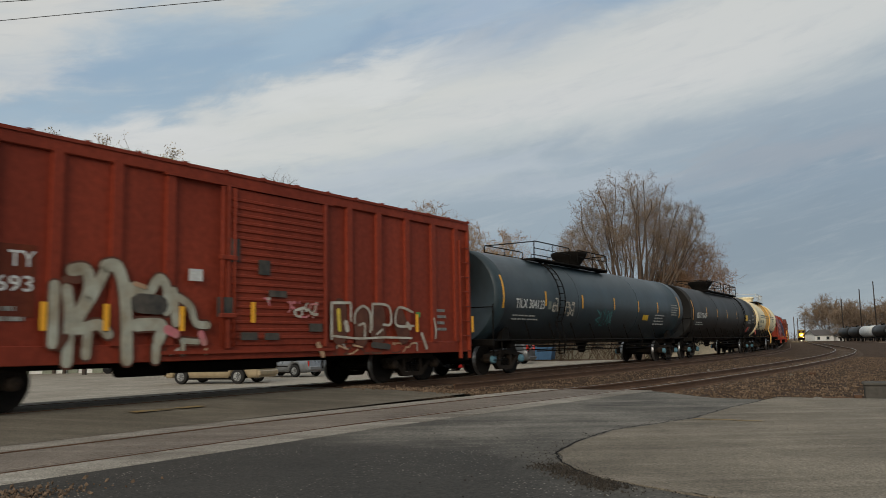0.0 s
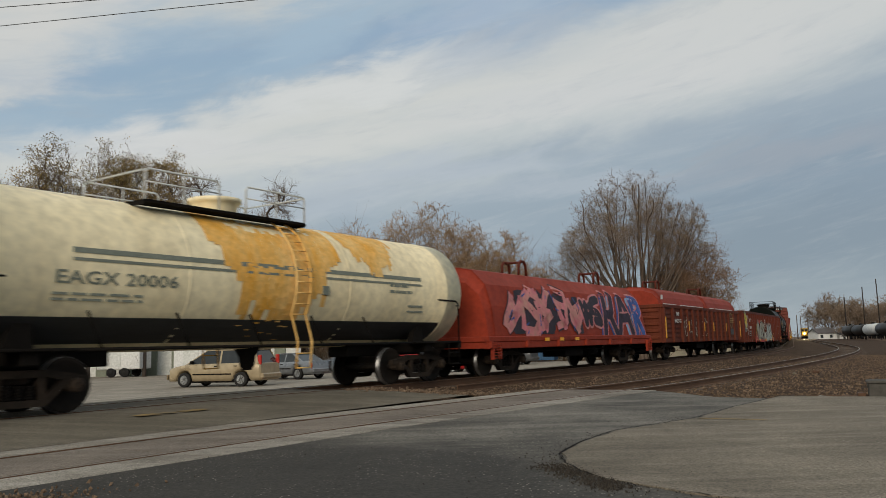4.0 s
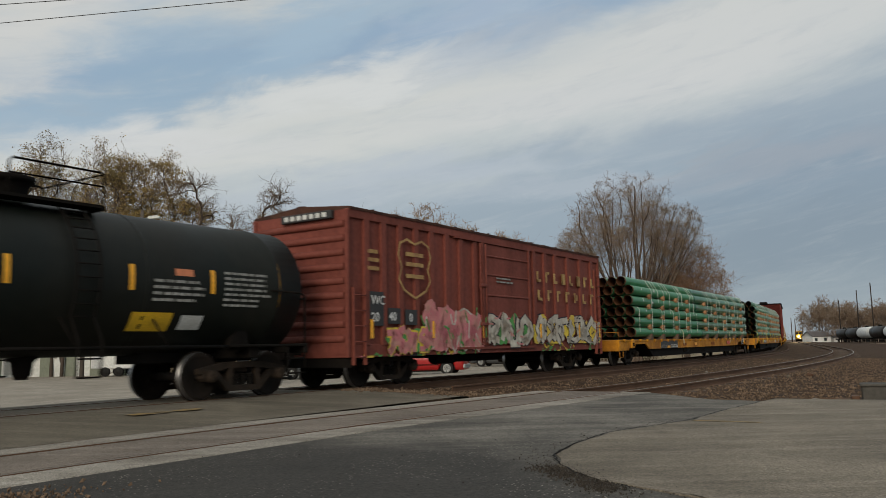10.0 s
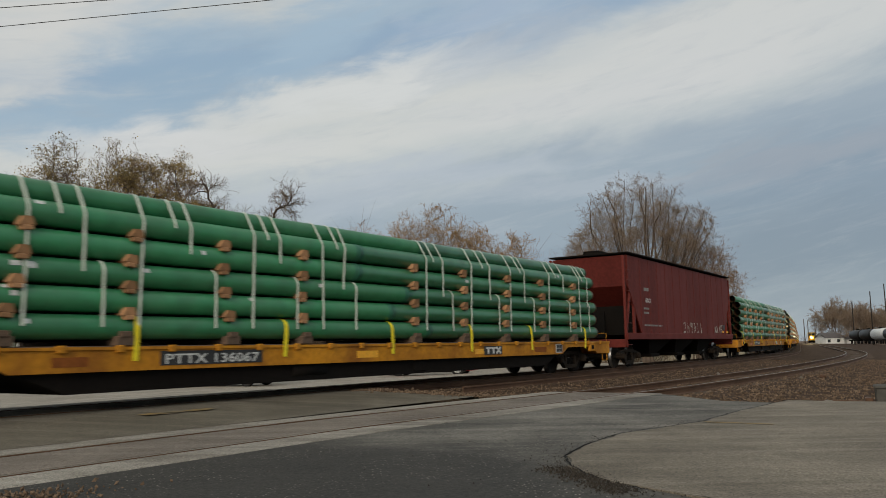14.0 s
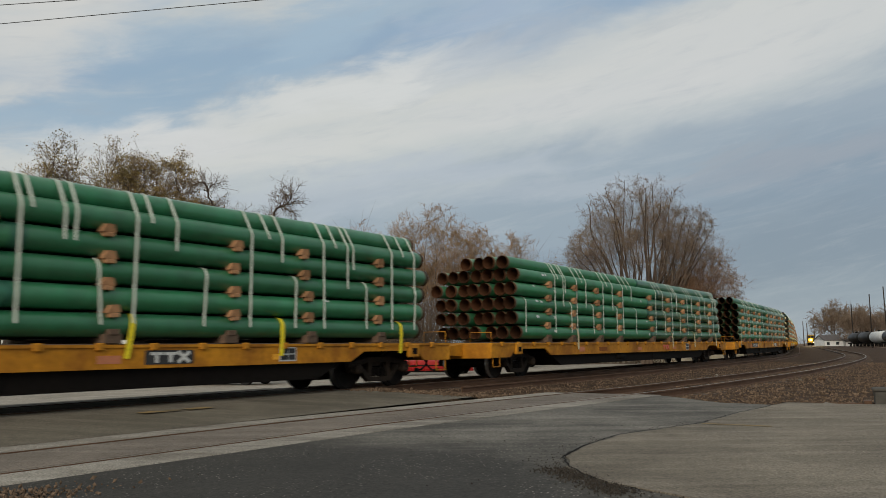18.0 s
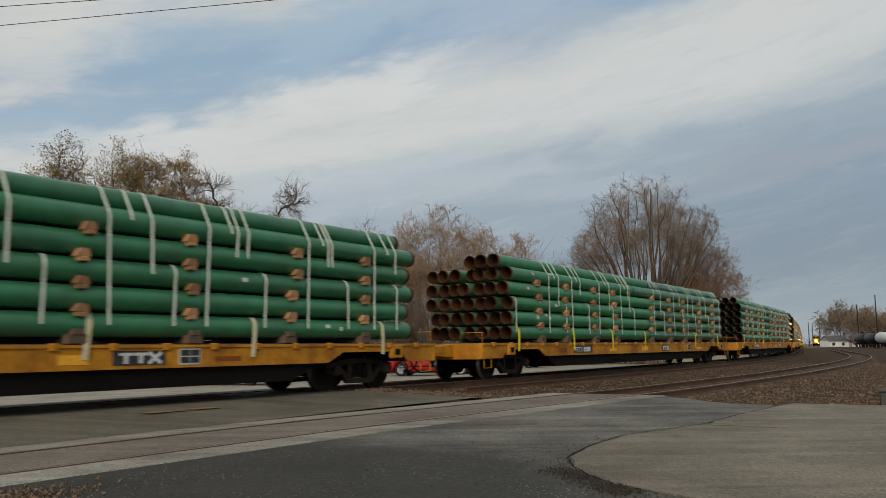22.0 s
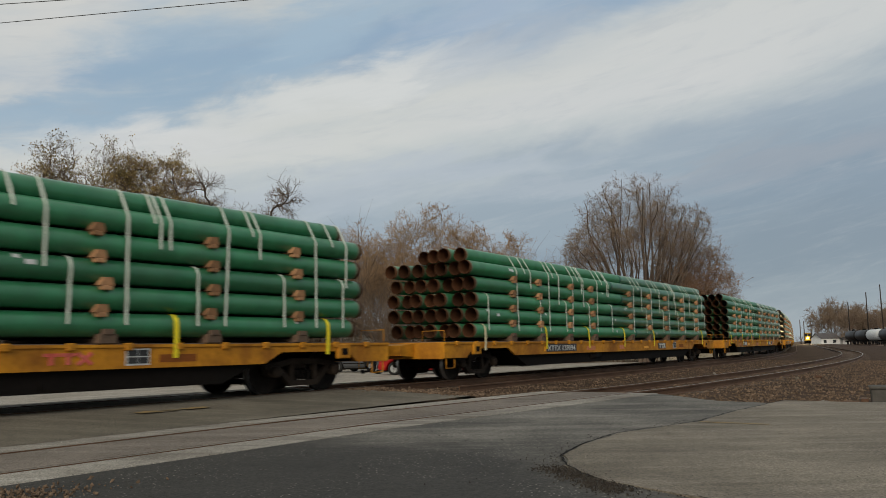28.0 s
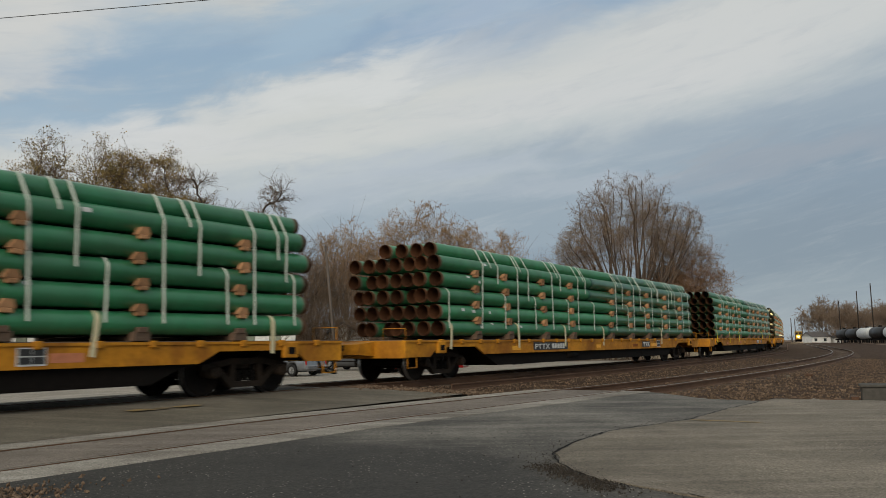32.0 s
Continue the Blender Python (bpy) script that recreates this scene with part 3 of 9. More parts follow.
def fall(lat):
    """Height of the paving across the crossing."""
    return float(np.interp(lat, [-80, -20, -14, -7, -1.6, 1.6, 4.0, 60], [-0.70, -0.69, -0.66, -0.40, -0.012, -0.012, NEAR_Z - 0.012, NEAR_Z - 0.05]))

# ---- ground, paving, tracks ----
def sheet(name, s_list, lat_list, height, mat, label, category, kind="structure"):
    sh = Shape()
    n = len(lat_list)
    vs = [on_track(s, lat, height(s, lat)) for s in s_list for lat in lat_list]
    fs = [(i * n + k, (i + 1) * n + k, (i + 1) * n + k + 1, i * n + k + 1) for i in range(len(s_list) - 1) for k in range(n - 1)]
    sh.add(vs, [f[::-1] for f in fs], True)
    return tagged(part(name, sh, mat), label, category, kind=kind)


def build_ground():
    sh = Shape()
    ring = [0, 30, 60, 100, 160, 260, 420, 700, 1200, 2000, 3400]
    n = 72
    vs = [(0, 0, -0.92)]
    for r in ring[1:]:
        for k in range(n):
            a = 2 * math.pi * k / n
            vs.append((r * math.cos(a), r * math.sin(a), -0.92 + 0.25 * noise.noise((r * math.cos(a) * 0.01, r * math.sin(a) * 0.01, 0)) * (r > 100)))
    fs = [(0, 1 + k, 1 + (k + 1) % n) for k in range(n)]
    for i in range(len(ring) - 2):
        fs += [(1 + i * n + k, 1 + (i + 1) * n + k, 1 + (i + 1) * n + (k + 1) % n, 1 + i * n + (k + 1) % n) for k in range(n)]
    sh.add(vs, fs, True)
    tagged(part("ground", sh, DIRT), "bare brown dirt reaching the horizon", "ground", kind="structure")


build_ground()


def edge_s(lat):
    return float(np.interp(lat, [-3.0, 1.7, 3.6, 5.0, 6.4, 7.2, 9.0, 10.2, 12, 20, 45], [8.4, 8.6, 9.3, 10.4, 11.7, 11.7, 9.9, 9.7, 10.2, 11, 13]))


def paving(name, lats, s0, mat, label, edge, lift=0.0):
    """Paving between two lines along the track, from s0 to its ragged edge."""
    sh = Shape()
    steps = 40
    n = len(lats)
    vs = []
    for i in range(steps + 1):
        for lat in lats:
            e = edge(lat) + 0.12 * noise.noise((lat * 2.3, 4.1, 0))
            u = i / steps
            s = s0 + (e - s0) * (1 - (1 - u) ** 1.6)
            vs.append(on_track(s, lat, fall(lat) + lift - (0.10 if i == steps else 0.0)))
    fs = [(i * n + k, i * n + k + 1, (i + 1) * n + k + 1, (i + 1) * n + k) for i in range(steps) for k in range(n - 1)]
    sh.add(vs, fs, True)
    tagged(part(name, sh, mat), label, "road", kind="structure")


def spread(a, b, step):
    n = max(2, int(abs(b - a) / step) + 1)
    return [a + (b - a) * k / (n - 1) for k in range(n)]


paving("road", spread(0.80, 3.85, 0.25), -90, OLD_ASPHALT, "worn grey asphalt between the two tracks of the crossing", edge_s)
paving("road", spread(6.62, 45, 0.4), -90, ASPHALT, "dark asphalt road with one darker area beside the crossing", edge_s)
paving("road", spread(-0.92, 0.62, 0.3), -90, OLD_ASPHALT, "grey asphalt between the main track's rails", edge_s)
paving("road", spread(-4.2, -0.80, 0.4), -90, OLD_ASPHALT, "grey asphalt on the far side of the crossing", edge_s)
paving("pavement", spread(-75, -4.2, 1.6), -90, LOT, "pale worn parking lot behind the railway", lambda lat: float(np.interp(lat, [-75, -12, -4.6, -4.0], [70, 60, 46, 9])))


def patch(name, pts, z, mat, label, category):
    """A flat patch with an uneven outline, laid on the road; points are along and across the track."""
    sh = Shape()
    out = []
    n = len(pts)
    for i in range(n):
        (a, b), (c, d) = pts[i], pts[(i + 1) % n]
        m = max(1, int(math.hypot(c - a, d - b) / 0.18))
        for k in range(m):
            u = k / m
            q = (a + (c - a) * u, b + (d - b) * u)
            w = 0.07 * noise.noise((q[0] * 2.1, q[1] * 2.1, 3)) + 0.03 * noise.noise((q[0] * 9, q[1] * 9, 5))
            out.append((q[0] + w, q[1] + w))
    mid = (sum(p[0] for p in out) / len(out), sum(p[1] for p in out) / len(out))
    vs = [on_track(*mid, z)] + [on_track(a, b, z) for a, b in out] + [on_track(a, b, z - 0.03) for a, b in out]
    m = len(out)
    fs = [(0, 1 + k, 1 + (k + 1) % m) for k in range(m)] + [(1 + k, 1 + m + k, 1 + m + (k + 1) % m, 1 + (k + 1) % m) for k in range(m)]
    sh.add(vs, fs)
    ob = part(name, sh, mat)
    bm = bmesh.new(); bm.from_mesh(ob.data); bmesh.ops.recalc_face_normals(bm, faces=bm.faces); bm.to_mesh(ob.data); bm.free()
    return tagged(ob, label, category, kind="structure")


patch("pavement", [(10.0, 10.1), (7.5, 9.95), (5.4, 9.95), (3.6, 9.55), (2.4, 9.65), (1.5, 9.85), (0.9, 10.2), (0.4, 10.7), (0.1, 11.2), (-0.1, 12), (0.0, 13.2), (0.4, 17), (0.6, 24), (11, 24), (10.3, 14)],
      NEAR_Z - 0.004, CONCRETE, "pale old concrete apron with a broken rounded edge", "pavement")


def sweep(prof, lat_of, s_list, z0, mats, face_mats, name, parent, label="", close=True):
    """A profile (across, up) swept along the track."""
    sh = Shape()
    n = len(prof)
    for s in s_list:
        for a, z in prof:
            sh.v.append(on_track(s, lat_of(s) + a, z0 + z))
    for i in range(len(s_list) - 1):
        for k in range(n if close else n - 1):
            sh.f.append((i * n + k, (i + 1) * n + k, (i + 1) * n + (k + 1) % n, i * n + (k + 1) % n))
            sh.s.append(False); sh.m.append(face_mats[k])
    if close:
        sh.f += [tuple(range(n)), tuple(len(s_list) * n - 1 - k for k in range(n))]
        sh.s += [False, False]; sh.m += [0, 0]
    return part(name, sh, mats, parent, label)


RAIL_PROF = [(-0.075, -0.17), (0.075, -0.17), (0.07, -0.155), (0.012, -0.135), (0.010, -0.045), (0.036, -0.035), (0.036, -0.008), (0.028, 0.0), (-0.028, 0.0), (-0.036, -0.008), (-0.036, -0.035), (-0.010, -0.045), (-0.012, -0.135), (-0.07, -0.155)]
RAIL_FACES = [0] * 7 + [1] + [0] * 6
near_s = spread(-90, 12, 3) + spread(13, 70, 1.5) + spread(73, 400, 4)

main_track = thing("railway_track", "main railway track with rusty rails, curving away", "track", kind="structure")
for side in (-0.7535, 0.7535):
    sweep(RAIL_PROF, lambda s: side, near_s, 0.0, [RAIL, RAIL_TOP], RAIL_FACES, "rail", main_track, "steel rail with a bright worn head")
second_track = thing("railway_track", "second railway track with brown rails, curving beside the main one", "track", kind="structure")
for side in (-0.7535, 0.7535):
    sweep(RAIL_PROF, lambda s: siding(s) + side, near_s, NEAR_Z, [RAIL, RAIL_TOP], RAIL_FACES, "rail", second_track, "brown steel rail with a dull head")

tie_shape = Shape()
tie_shape.box(-0.115, 0.115, -1.3, 1.3, -0.36, -0.172, 0.012)
tie_mesh = tie_shape.mesh("tie", TIE)


def lay_ties(track, s0, s1, step, lat_of, z):
    s = s0
    while s < s1:
        h = heading(s)
        x, y, _ = on_track(s, lat_of(s))
        part("tie", tie_mesh, None, track, at=pose(x, y, z + random.uniform(-0.012, 0.012), 0, 0, 90 - math.degrees(h) + random.uniform(-1.2, 1.2)))
        s += step * random.uniform(0.94, 1.06)


lay_ties(main_track, 9.2, 90, 0.55, lambda s: 0.0, 0.0)
lay_ties(second_track, 12.2, 90, 0.55, siding, NEAR_Z)


def bed_height(s, lat):
    c = siding(s)
    z = float(np.interp(lat, [-9, -4.2, -2.6, -1.5, 1.5, 2.2, c - 2.1, c - 1.5, c + 1.4, c + 2.0, c + 3.6, c + 8, c + 20],
                        [-0.90, -0.70, -0.32, -0.19, -0.19, -0.25, -0.34, -0.325, -0.325, -0.34, -0.42, -0.44, -0.88]))
    return z + 0.035 * noise.noise((s * 1.7, lat * 1.7, 0)) + 0.02 * noise.noise((s * 6, lat * 6, 2))


bed_lats = spread(-9, 3, 0.3) + spread(3.3, 10, 0.3) + spread(10.6, 27, 1.0)
sheet("ballast_bed", spread(7.6, 30, 0.25) + spread(30.6, 60, 0.6) + spread(62, 420, 4), bed_lats, bed_height, BALLAST, "brown crushed stone bed under the tracks", "ballast", kind="stuff")


def scatter_stones():
    sh = Shape()
    rnd = random.Random(5)
    base = [(0.9, 0, 0.1), (-0.8, 0.2, 0), (0.1, 0.85, 0.1), (-0.1, -0.9, 0), (0.1, 0, 0.75), (0, 0.1, -0.7)]
    tri = [(0, 2, 4), (2, 1, 4), (1, 3, 4), (3, 0, 4), (2, 0, 5), (1, 2, 5), (3, 1, 5), (0, 3, 5)]

    def stone(s, lat, r, zoff=0.0, z=None):
        x, y, _ = on_track(s, lat)
        z = (bed_height(s, lat) if z is None else z) + r * 0.25 + zoff
        m = Euler((rnd.uniform(0, 6), rnd.uniform(0, 6), rnd.uniform(0, 6))).to_matrix()
        sc = (r * rnd.uniform(0.7, 1.3), r * rnd.uniform(0.7, 1.3), r * rnd.uniform(0.6, 1.0))
        sh.add([tuple(m @ Vector((v[0] * sc[0], v[1] * sc[1], v[2] * sc[2])) + Vector((x, y, z))) for v in base], tri)

    for _ in range(24000):
        s = 9.3 + 40 * rnd.random() ** 1.8
        lat = rnd.uniform(1.0, siding(s) + 9)
        if s < edge_s(lat) + 0.1:
            continue
        c = siding(s)
        r = rnd.uniform(0.018, 0.042) * (1.2 if lat > c + 1 else 1.0)
        stone(s, lat, r)
    for _ in range(2600):  # gravel pushed up at the road's corner and along the crossing's edge
        stone(rnd.gauss(-3.3, 0.5), rnd.gauss(7.35, 0.22), rnd.uniform(0.008, 0.030), z=NEAR_Z - 0.02 + rnd.random() * 0.03)
    for _ in range(900):
        lat = rnd.uniform(0.9, 4.2)
        stone(edge_s(lat) + rnd.gauss(0.1, 0.25), lat, rnd.uniform(0.02, 0.045), z=fall(lat) - 0.01)
    tagged(part("ballast_stones", sh, STONE), "loose brown and tan ballast stones", "gravel", kind="stuff")


scatter_stones()


def crossing_panels():
    """Concrete panels of the second track's crossing, with open grooves beside the rails."""
    c, z = 5.2, NEAR_Z
    deck = thing("level_crossing", "weathered concrete crossing panels round the second track's rails", "crossing", kind="structure")
    for a, b, mat, label in ((-0.665, 0.665, GAUGE_CONCRETE, "pinkish worn concrete panel between the rails"), (0.80, 1.40, PANEL_CONCRETE, "pale concrete field panel"), (-1.36, -0.80, PANEL_CONCRETE, "pale concrete field panel")):
        s = -88.0
        while s < 11.0:
            e = min(s + 2.44, 11.4)
            sh = Shape()
            top, low = z - 0.006, z - 0.16
            vs = []
            for q in (s + 0.008, e - 0.008):
                w = siding(q)
                for lat, zz in ((a, low), (a, top - 0.012), (a + 0.012, top), (b - 0.012, top), (b, top - 0.012), (b, low)):
                    vs.append(on_track(q, w + lat, zz))
            sh.add(vs, [(k, k + 1, 7 + k, 6 + k)[::-1] for k in range(5)] + [(0, 1, 2, 3, 4, 5)[::-1], (6, 7, 8, 9, 10, 11)])
            part("panel", sh, mat, deck, label)
            s += 2.44


crossing_panels()
# asphalt under the crossing's grooves
sheet("road_base", spread(-90, 11, 4), [3.4, 7.2], lambda s, lat: NEAR_Z - 0.12, RUBBER, "black filler under the crossing grooves", "road")
sheet("road_base", spread(-90, 8.6, 4), [-1.0, 1.0], lambda s, lat: -0.10, RUBBER, "black filler beside the main rails", "road")
# spare rail lying beside the main track
spare = sweep(RAIL_PROF, lambda s: 1.95, spread(11.6, 70, 1.5) + spread(74, 220, 4), -0.08, [RAIL, RAIL_TOP], [0] * 14, "spare_rail", None)
tagged(spare, "rusty spare rail lying along the ballast shoulder", "rail")


def crumbs():
    """Loose grit along the apron's broken edge and over the road."""
    sh = Shape()
    rnd = random.Random(9)
    line = [(5.4, 9.95), (3.6, 9.55), (2.4, 9.65), (1.5, 9.85), (0.9, 10.2), (0.4, 10.7), (0.1, 11.2), (-0.1, 12), (0.0, 13.2)]
    for _ in range(700):
        k = rnd.randrange(len(line) - 1)
        u = rnd.random()
        s = line[k][0] + (line[k + 1][0] - line[k][0]) * u + rnd.gauss(-0.12, 0.16)
        lat = line[k][1] + (line[k + 1][1] - line[k][1]) * u + rnd.gauss(-0.02, 0.14)
        if rnd.random() < 0.2:
            s, lat = rnd.uniform(-3, 6), rnd.uniform(7.2, 13)
        r = rnd.uniform(0.003, 0.009)
        x, y, _ = on_track(s, lat)
        z = NEAR_Z - 0.006 + r * 0.4
        a = rnd.random() * 6.28
        c, d = math.cos(a) * r, math.sin(a) * r
        sh.add([(x + c, y + d, z - r), (x - d, y + c, z - r), (x - c, y - d, z - r), (x + d, y - c, z - r), (x + c * 0.3, y, z + r * 0.5)], [(0, 1, 4), (1, 2, 4), (2, 3, 4), (3, 0, 4)])
    for _ in range(900):  # dark grit gathered in the hollow at the apron's tip
        u = rnd.random()
        s, lat = 0.85 - 0.85 * u + rnd.gauss(-0.10, 0.10), 10.2 + 1.0 * u + rnd.gauss(-0.10, 0.09)
        r = rnd.uniform(0.004, 0.013)
        x, y, _ = on_track(s, lat)
        z, a = NEAR_Z - 0.006 + r * 0.4, rnd.random() * 6.28
        c, d = math.cos(a) * r, math.sin(a) * r
        sh.add([(x + c, y + d, z - r), (x - d, y + c, z - r), (x - c, y - d, z - r), (x + d, y - c, z - r), (x + c * 0.3, y, z + r * 0.5)], [(0, 1, 4), (1, 2, 4), (2, 3, 4), (3, 0, 4)])
    tagged(part("grit", sh, GRIT), "loose grit along the broken concrete edge", "gravel", kind="stuff")


crumbs()


def crack(pts, w, name="crack", label="dark crack in the paving", z=None):
    """A thin dark sunk line across the paving."""
    sh = Shape()
    rnd = random.Random(int(pts[0][0] * 100))
    full = []
    for (a, c), (d, e) in zip(pts, pts[1:]):
        n = max(2, int(math.hypot(d - a, e - c) / 0.12))
        full += [(a + (d - a) * k / n + rnd.uniform(-0.02, 0.02), c + (e - c) * k / n + rnd.uniform(-0.02, 0.02)) for k in range(n)]
    for (a, c), (d, e) in zip(full, full[1:]):
        q = w * rnd.uniform(0.5, 1.2)
        zz = (NEAR_Z - 0.001 if z is None else z)
        sh.face([on_track(a, c - q, zz), on_track(a, c + q, zz), on_track(d, e + q, zz), on_track(d, e - q, zz)][::-1])
    return tagged(part(name, sh, UNDER), label, "crack", kind="structure")


crack([(5.3, 9.98), (5.25, 11.2), (5.6, 12.6), (5.2, 14.5), (5.5, 18)], 0.010)
crack([(7.6, 9.98), (7.5, 12.0), (7.8, 14.0), (7.4, 20)], 0.008)
crack([(3.4, 10.2), (4.6, 11.6), (4.9, 13.4), (4.2, 16)], 0.006)
crack([(10.0, 10.08), (7.5, 9.93), (5.4, 9.93), (3.6, 9.53), (2.4, 9.62), (1.5, 9.82), (0.9, 10.16), (0.38, 10.66), (0.07, 11.18), (-0.13, 12), (-0.03, 13.2), (0.37, 17)], 0.014, label="dark line along the broken concrete edge")

# ---- train: running gear shared by all cars ----
GAUGE_Y = 0.7535
# the train's place: q is the place along the track at 13 s
def travel(t):
    return -(14.0215 * (t - 13) + 0.02596 * (t - 13) ** 2 / 2)


WHEEL_R = 0.457


def wheelset_mesh():
    sh = Shape()
    r = WHEEL_R
    for sg in (-1, 1):
        prof = [(0.03, 0.10), (0.00, 0.16), (0.03, 0.30), (0.00, 0.36), (-0.01, r - 0.06), (-0.01, r - 0.005), (0.0, r), (0.095, r + 0.005), (0.105, r + 0.028), (0.135, r + 0.026), (0.135, r - 0.06), (0.10, r - 0.08), (0.10, 0.14), (0.14, 0.10)]
        mats = [0, 0, 0, 0, 0, 1, 1, 0, 0, 0, 0, 0, 0]
        # outer face looks away from the axle's middle
        sh.lathe([(sg * (GAUGE_Y + 0.035 - a), q) for a, q in prof] if sg < 0 else [(sg * (GAUGE_Y + 0.035 - a), q) for a, q in prof][::-1], 28, mats=mats if sg < 0 else mats[::-1])
    sh.lathe([(-1.0, 0.0), (-1.0, 0.085), (1.0, 0.085), (1.0, 0.0)], 12)
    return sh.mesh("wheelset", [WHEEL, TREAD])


def truck_meshes():
    side_f, frame_b = Shape(), Shape()
    frame = side_f
    for y in (0.0,):
        a, b = y - 0.075, y + 0.075
        # cast side frame: top chord, bottom chord, columns, pedestals
        frame.prism([(-1.12, 0.50), (-1.12, 0.60), (-0.78, 0.66), (-0.42, 0.72), (0.42, 0.72), (0.78, 0.66), (1.12, 0.60), (1.12, 0.50), (0.80, 0.52), (0.45, 0.60), (-0.45, 0.60), (-0.80, 0.52)], a, b)
        frame.prism([(-0.86, 0.56), (-0.70, 0.56), (-0.34, 0.26), (0.34, 0.26), (0.70, 0.56), (0.86, 0.56), (0.40, 0.15), (-0.40, 0.15)], a, b)
        frame.prism([(-0.42, 0.18), (-0.30, 0.18), (-0.28, 0.70), (-0.40, 0.70)], a + 0.01, b - 0.01)
        frame.prism([(0.42, 0.18), (0.30, 0.18), (0.28, 0.70), (0.40, 0.70)], a + 0.01, b - 0.01)
        for x in (-0.889, 0.889):
            frame.prism([(x - 0.17, 0.42), (x - 0.13, 0.60), (x + 0.13, 0.60), (x + 0.17, 0.42), (x + 0.10, 0.36), (x - 0.10, 0.36)], a - 0.02, b + 0.02)
    frame = frame_b
    frame.box(-0.20, 0.20, -0.95, 0.95, 0.50, 0.70, 0.03)
    frame.box(-0.45, 0.45, -0.75, 0.75, 0.30, 0.40, 0.02)
    for x in (-0.40, 0.40):
        frame.box(x - 0.05, x + 0.05, -0.8, 0.8, 0.34, 0.46, 0.02)
    spring = Shape()
    coil = []
    for k in range(5):
        coil += [(0.27 + k * 0.046, 0.06), (0.285 + k * 0.046, 0.085), (0.30 + k * 0.046, 0.06)]
    spring.lathe(coil, 9, "z")
    cap = Shape()
    cap.lathe([(-0.12, 0.0), (-0.12, 0.085), (-0.10, 0.115), (0.04, 0.12), (0.06, 0.0)], 16)
    for k in range(3):
        a = 2 * math.pi * k / 3
        cap.lathe([(-0.14, 0.0), (-0.14, 0.018), (-0.11, 0.018)], 6, at=(0.055 * math.cos(a), 0, 0.055 * math.sin(a)))
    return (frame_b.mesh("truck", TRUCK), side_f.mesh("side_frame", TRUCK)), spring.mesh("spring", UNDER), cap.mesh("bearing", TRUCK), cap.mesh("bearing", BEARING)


WHEELSET = wheelset_mesh()
(TRUCK_FRAME, SIDE_FRAME), SPRING, CAP, CAP_BLUE = truck_meshes()
AXLES = []


def add_truck(car, x, blue=False):
    t = part("truck", TRUCK_FRAME, None, car, "cast iron truck with springs", at=(x, 0, 0))
    for a in (-0.889, 0.889):
        w = part("wheelset", WHEELSET, None, t, at=(a, 0, WHEEL_R))
        AXLES.append((car, w, x + a))
        for y in (-1.09, 1.09):
            part("bearing_cap", CAP_BLUE if blue else CAP, None, t, at=pose(a, y, WHEEL_R, 0, 0, 0 if y < 0 else 180))
    for y in (-1.0, 1.0):
        part("side_frame", SIDE_FRAME, None, t, "cast iron side frame", at=(0, y, 0))
        for dx in (-0.18, 0.0, 0.18):
            part("spring", SPRING, None, t, at=(dx, y, 0))


def coupler_mesh():
    sh = Shape()
    sh.box(-0.55, 0.0, -0.07, 0.07, 0.80, 0.94, 0.02)
    sh.prism([(0.0, 0.72), (0.0, 1.0), (0.20, 1.0), (0.30, 0.94), (0.30, 0.76), (0.20, 0.70)], -0.16, 0.10)
    sh.prism([(0.15, 0.76), (0.15, 0.96), (0.34, 0.94), (0.34, 0.78)], 0.08, 0.17)
    return sh.mesh("coupler", TRUCK)


COUPLER = coupler_mesh()


def hose_mesh():
    sh = Shape()
    sh.tube([(-0.25, -0.35, 0.80), (0.0, -0.35, 0.70), (0.15, -0.34, 0.45), (0.38, -0.33, 0.32), (0.62, -0.33, 0.30)], 0.028, 7)
    sh.box(0.58, 0.70, -0.37, -0.29, 0.26, 0.36, 0.01)
    return sh.mesh("air_hose", RUBBER)


HOSE = hose_mesh()


def add_ends(car, half, inset=0.62):
    """Couplers and hoses; half is half the length over couplers."""
    for sg in (-1, 1):
        m = Matrix.Translation((sg * (half - 0.34), 0, 0)) @ (pose(0, 0, 0) if sg > 0 else pose(0, 0, 0, 0, 0, 180))
        part("coupler", COUPLER, None, car, at=m)
        part("air_hose", HOSE, None, car, at=Matrix.Translation((sg * (half - 0.66), 0, 0)) @ (pose(0, 0, 0) if sg > 0 else pose(0, 0, 0, 0, 0, 180)))


def lettering(text, size, mat, car, x, z, y, label="", width=None, name="lettering", tilt=0.0):
    """Raised thin letters on the camera's side, starting at x (towards the front of the train is -x)."""
    cu = bpy.data.curves.new("letters", "FONT")
    cu.body, cu.size, cu.extrude, cu.resolution_u, cu.offset = text, size, 0.0015, 2, size * 0.012
    tmp = new("letters", cu)
    dg = bpy.context.evaluated_depsgraph_get()
    me = bpy.data.meshes.new_from_object(tmp.evaluated_get(dg))
    bpy.data.objects.remove(tmp)
    me.materials.clear()
    me.materials.append(mat)
    sx = 1.0
    if width:
        xs = [v.co.x for v in me.vertices]
        sx = width / max(1e-3, max(xs) - min(xs))
    for v in me.vertices:
        v.co = Vector((v.co.x * sx, v.co.y, v.co.z))
    return part(name, me, None, car, label, at=pose(x, y, z, 90 - tilt, 0, 0))


def plate(car, name, x0, x1, z0, z1, y, mat, label="", lift=0.004):
    sh = Shape()
    sh.box(x0, x1, y - lift, y + 0.01, z0, z1)
    return part(name, sh, mat, car, label)


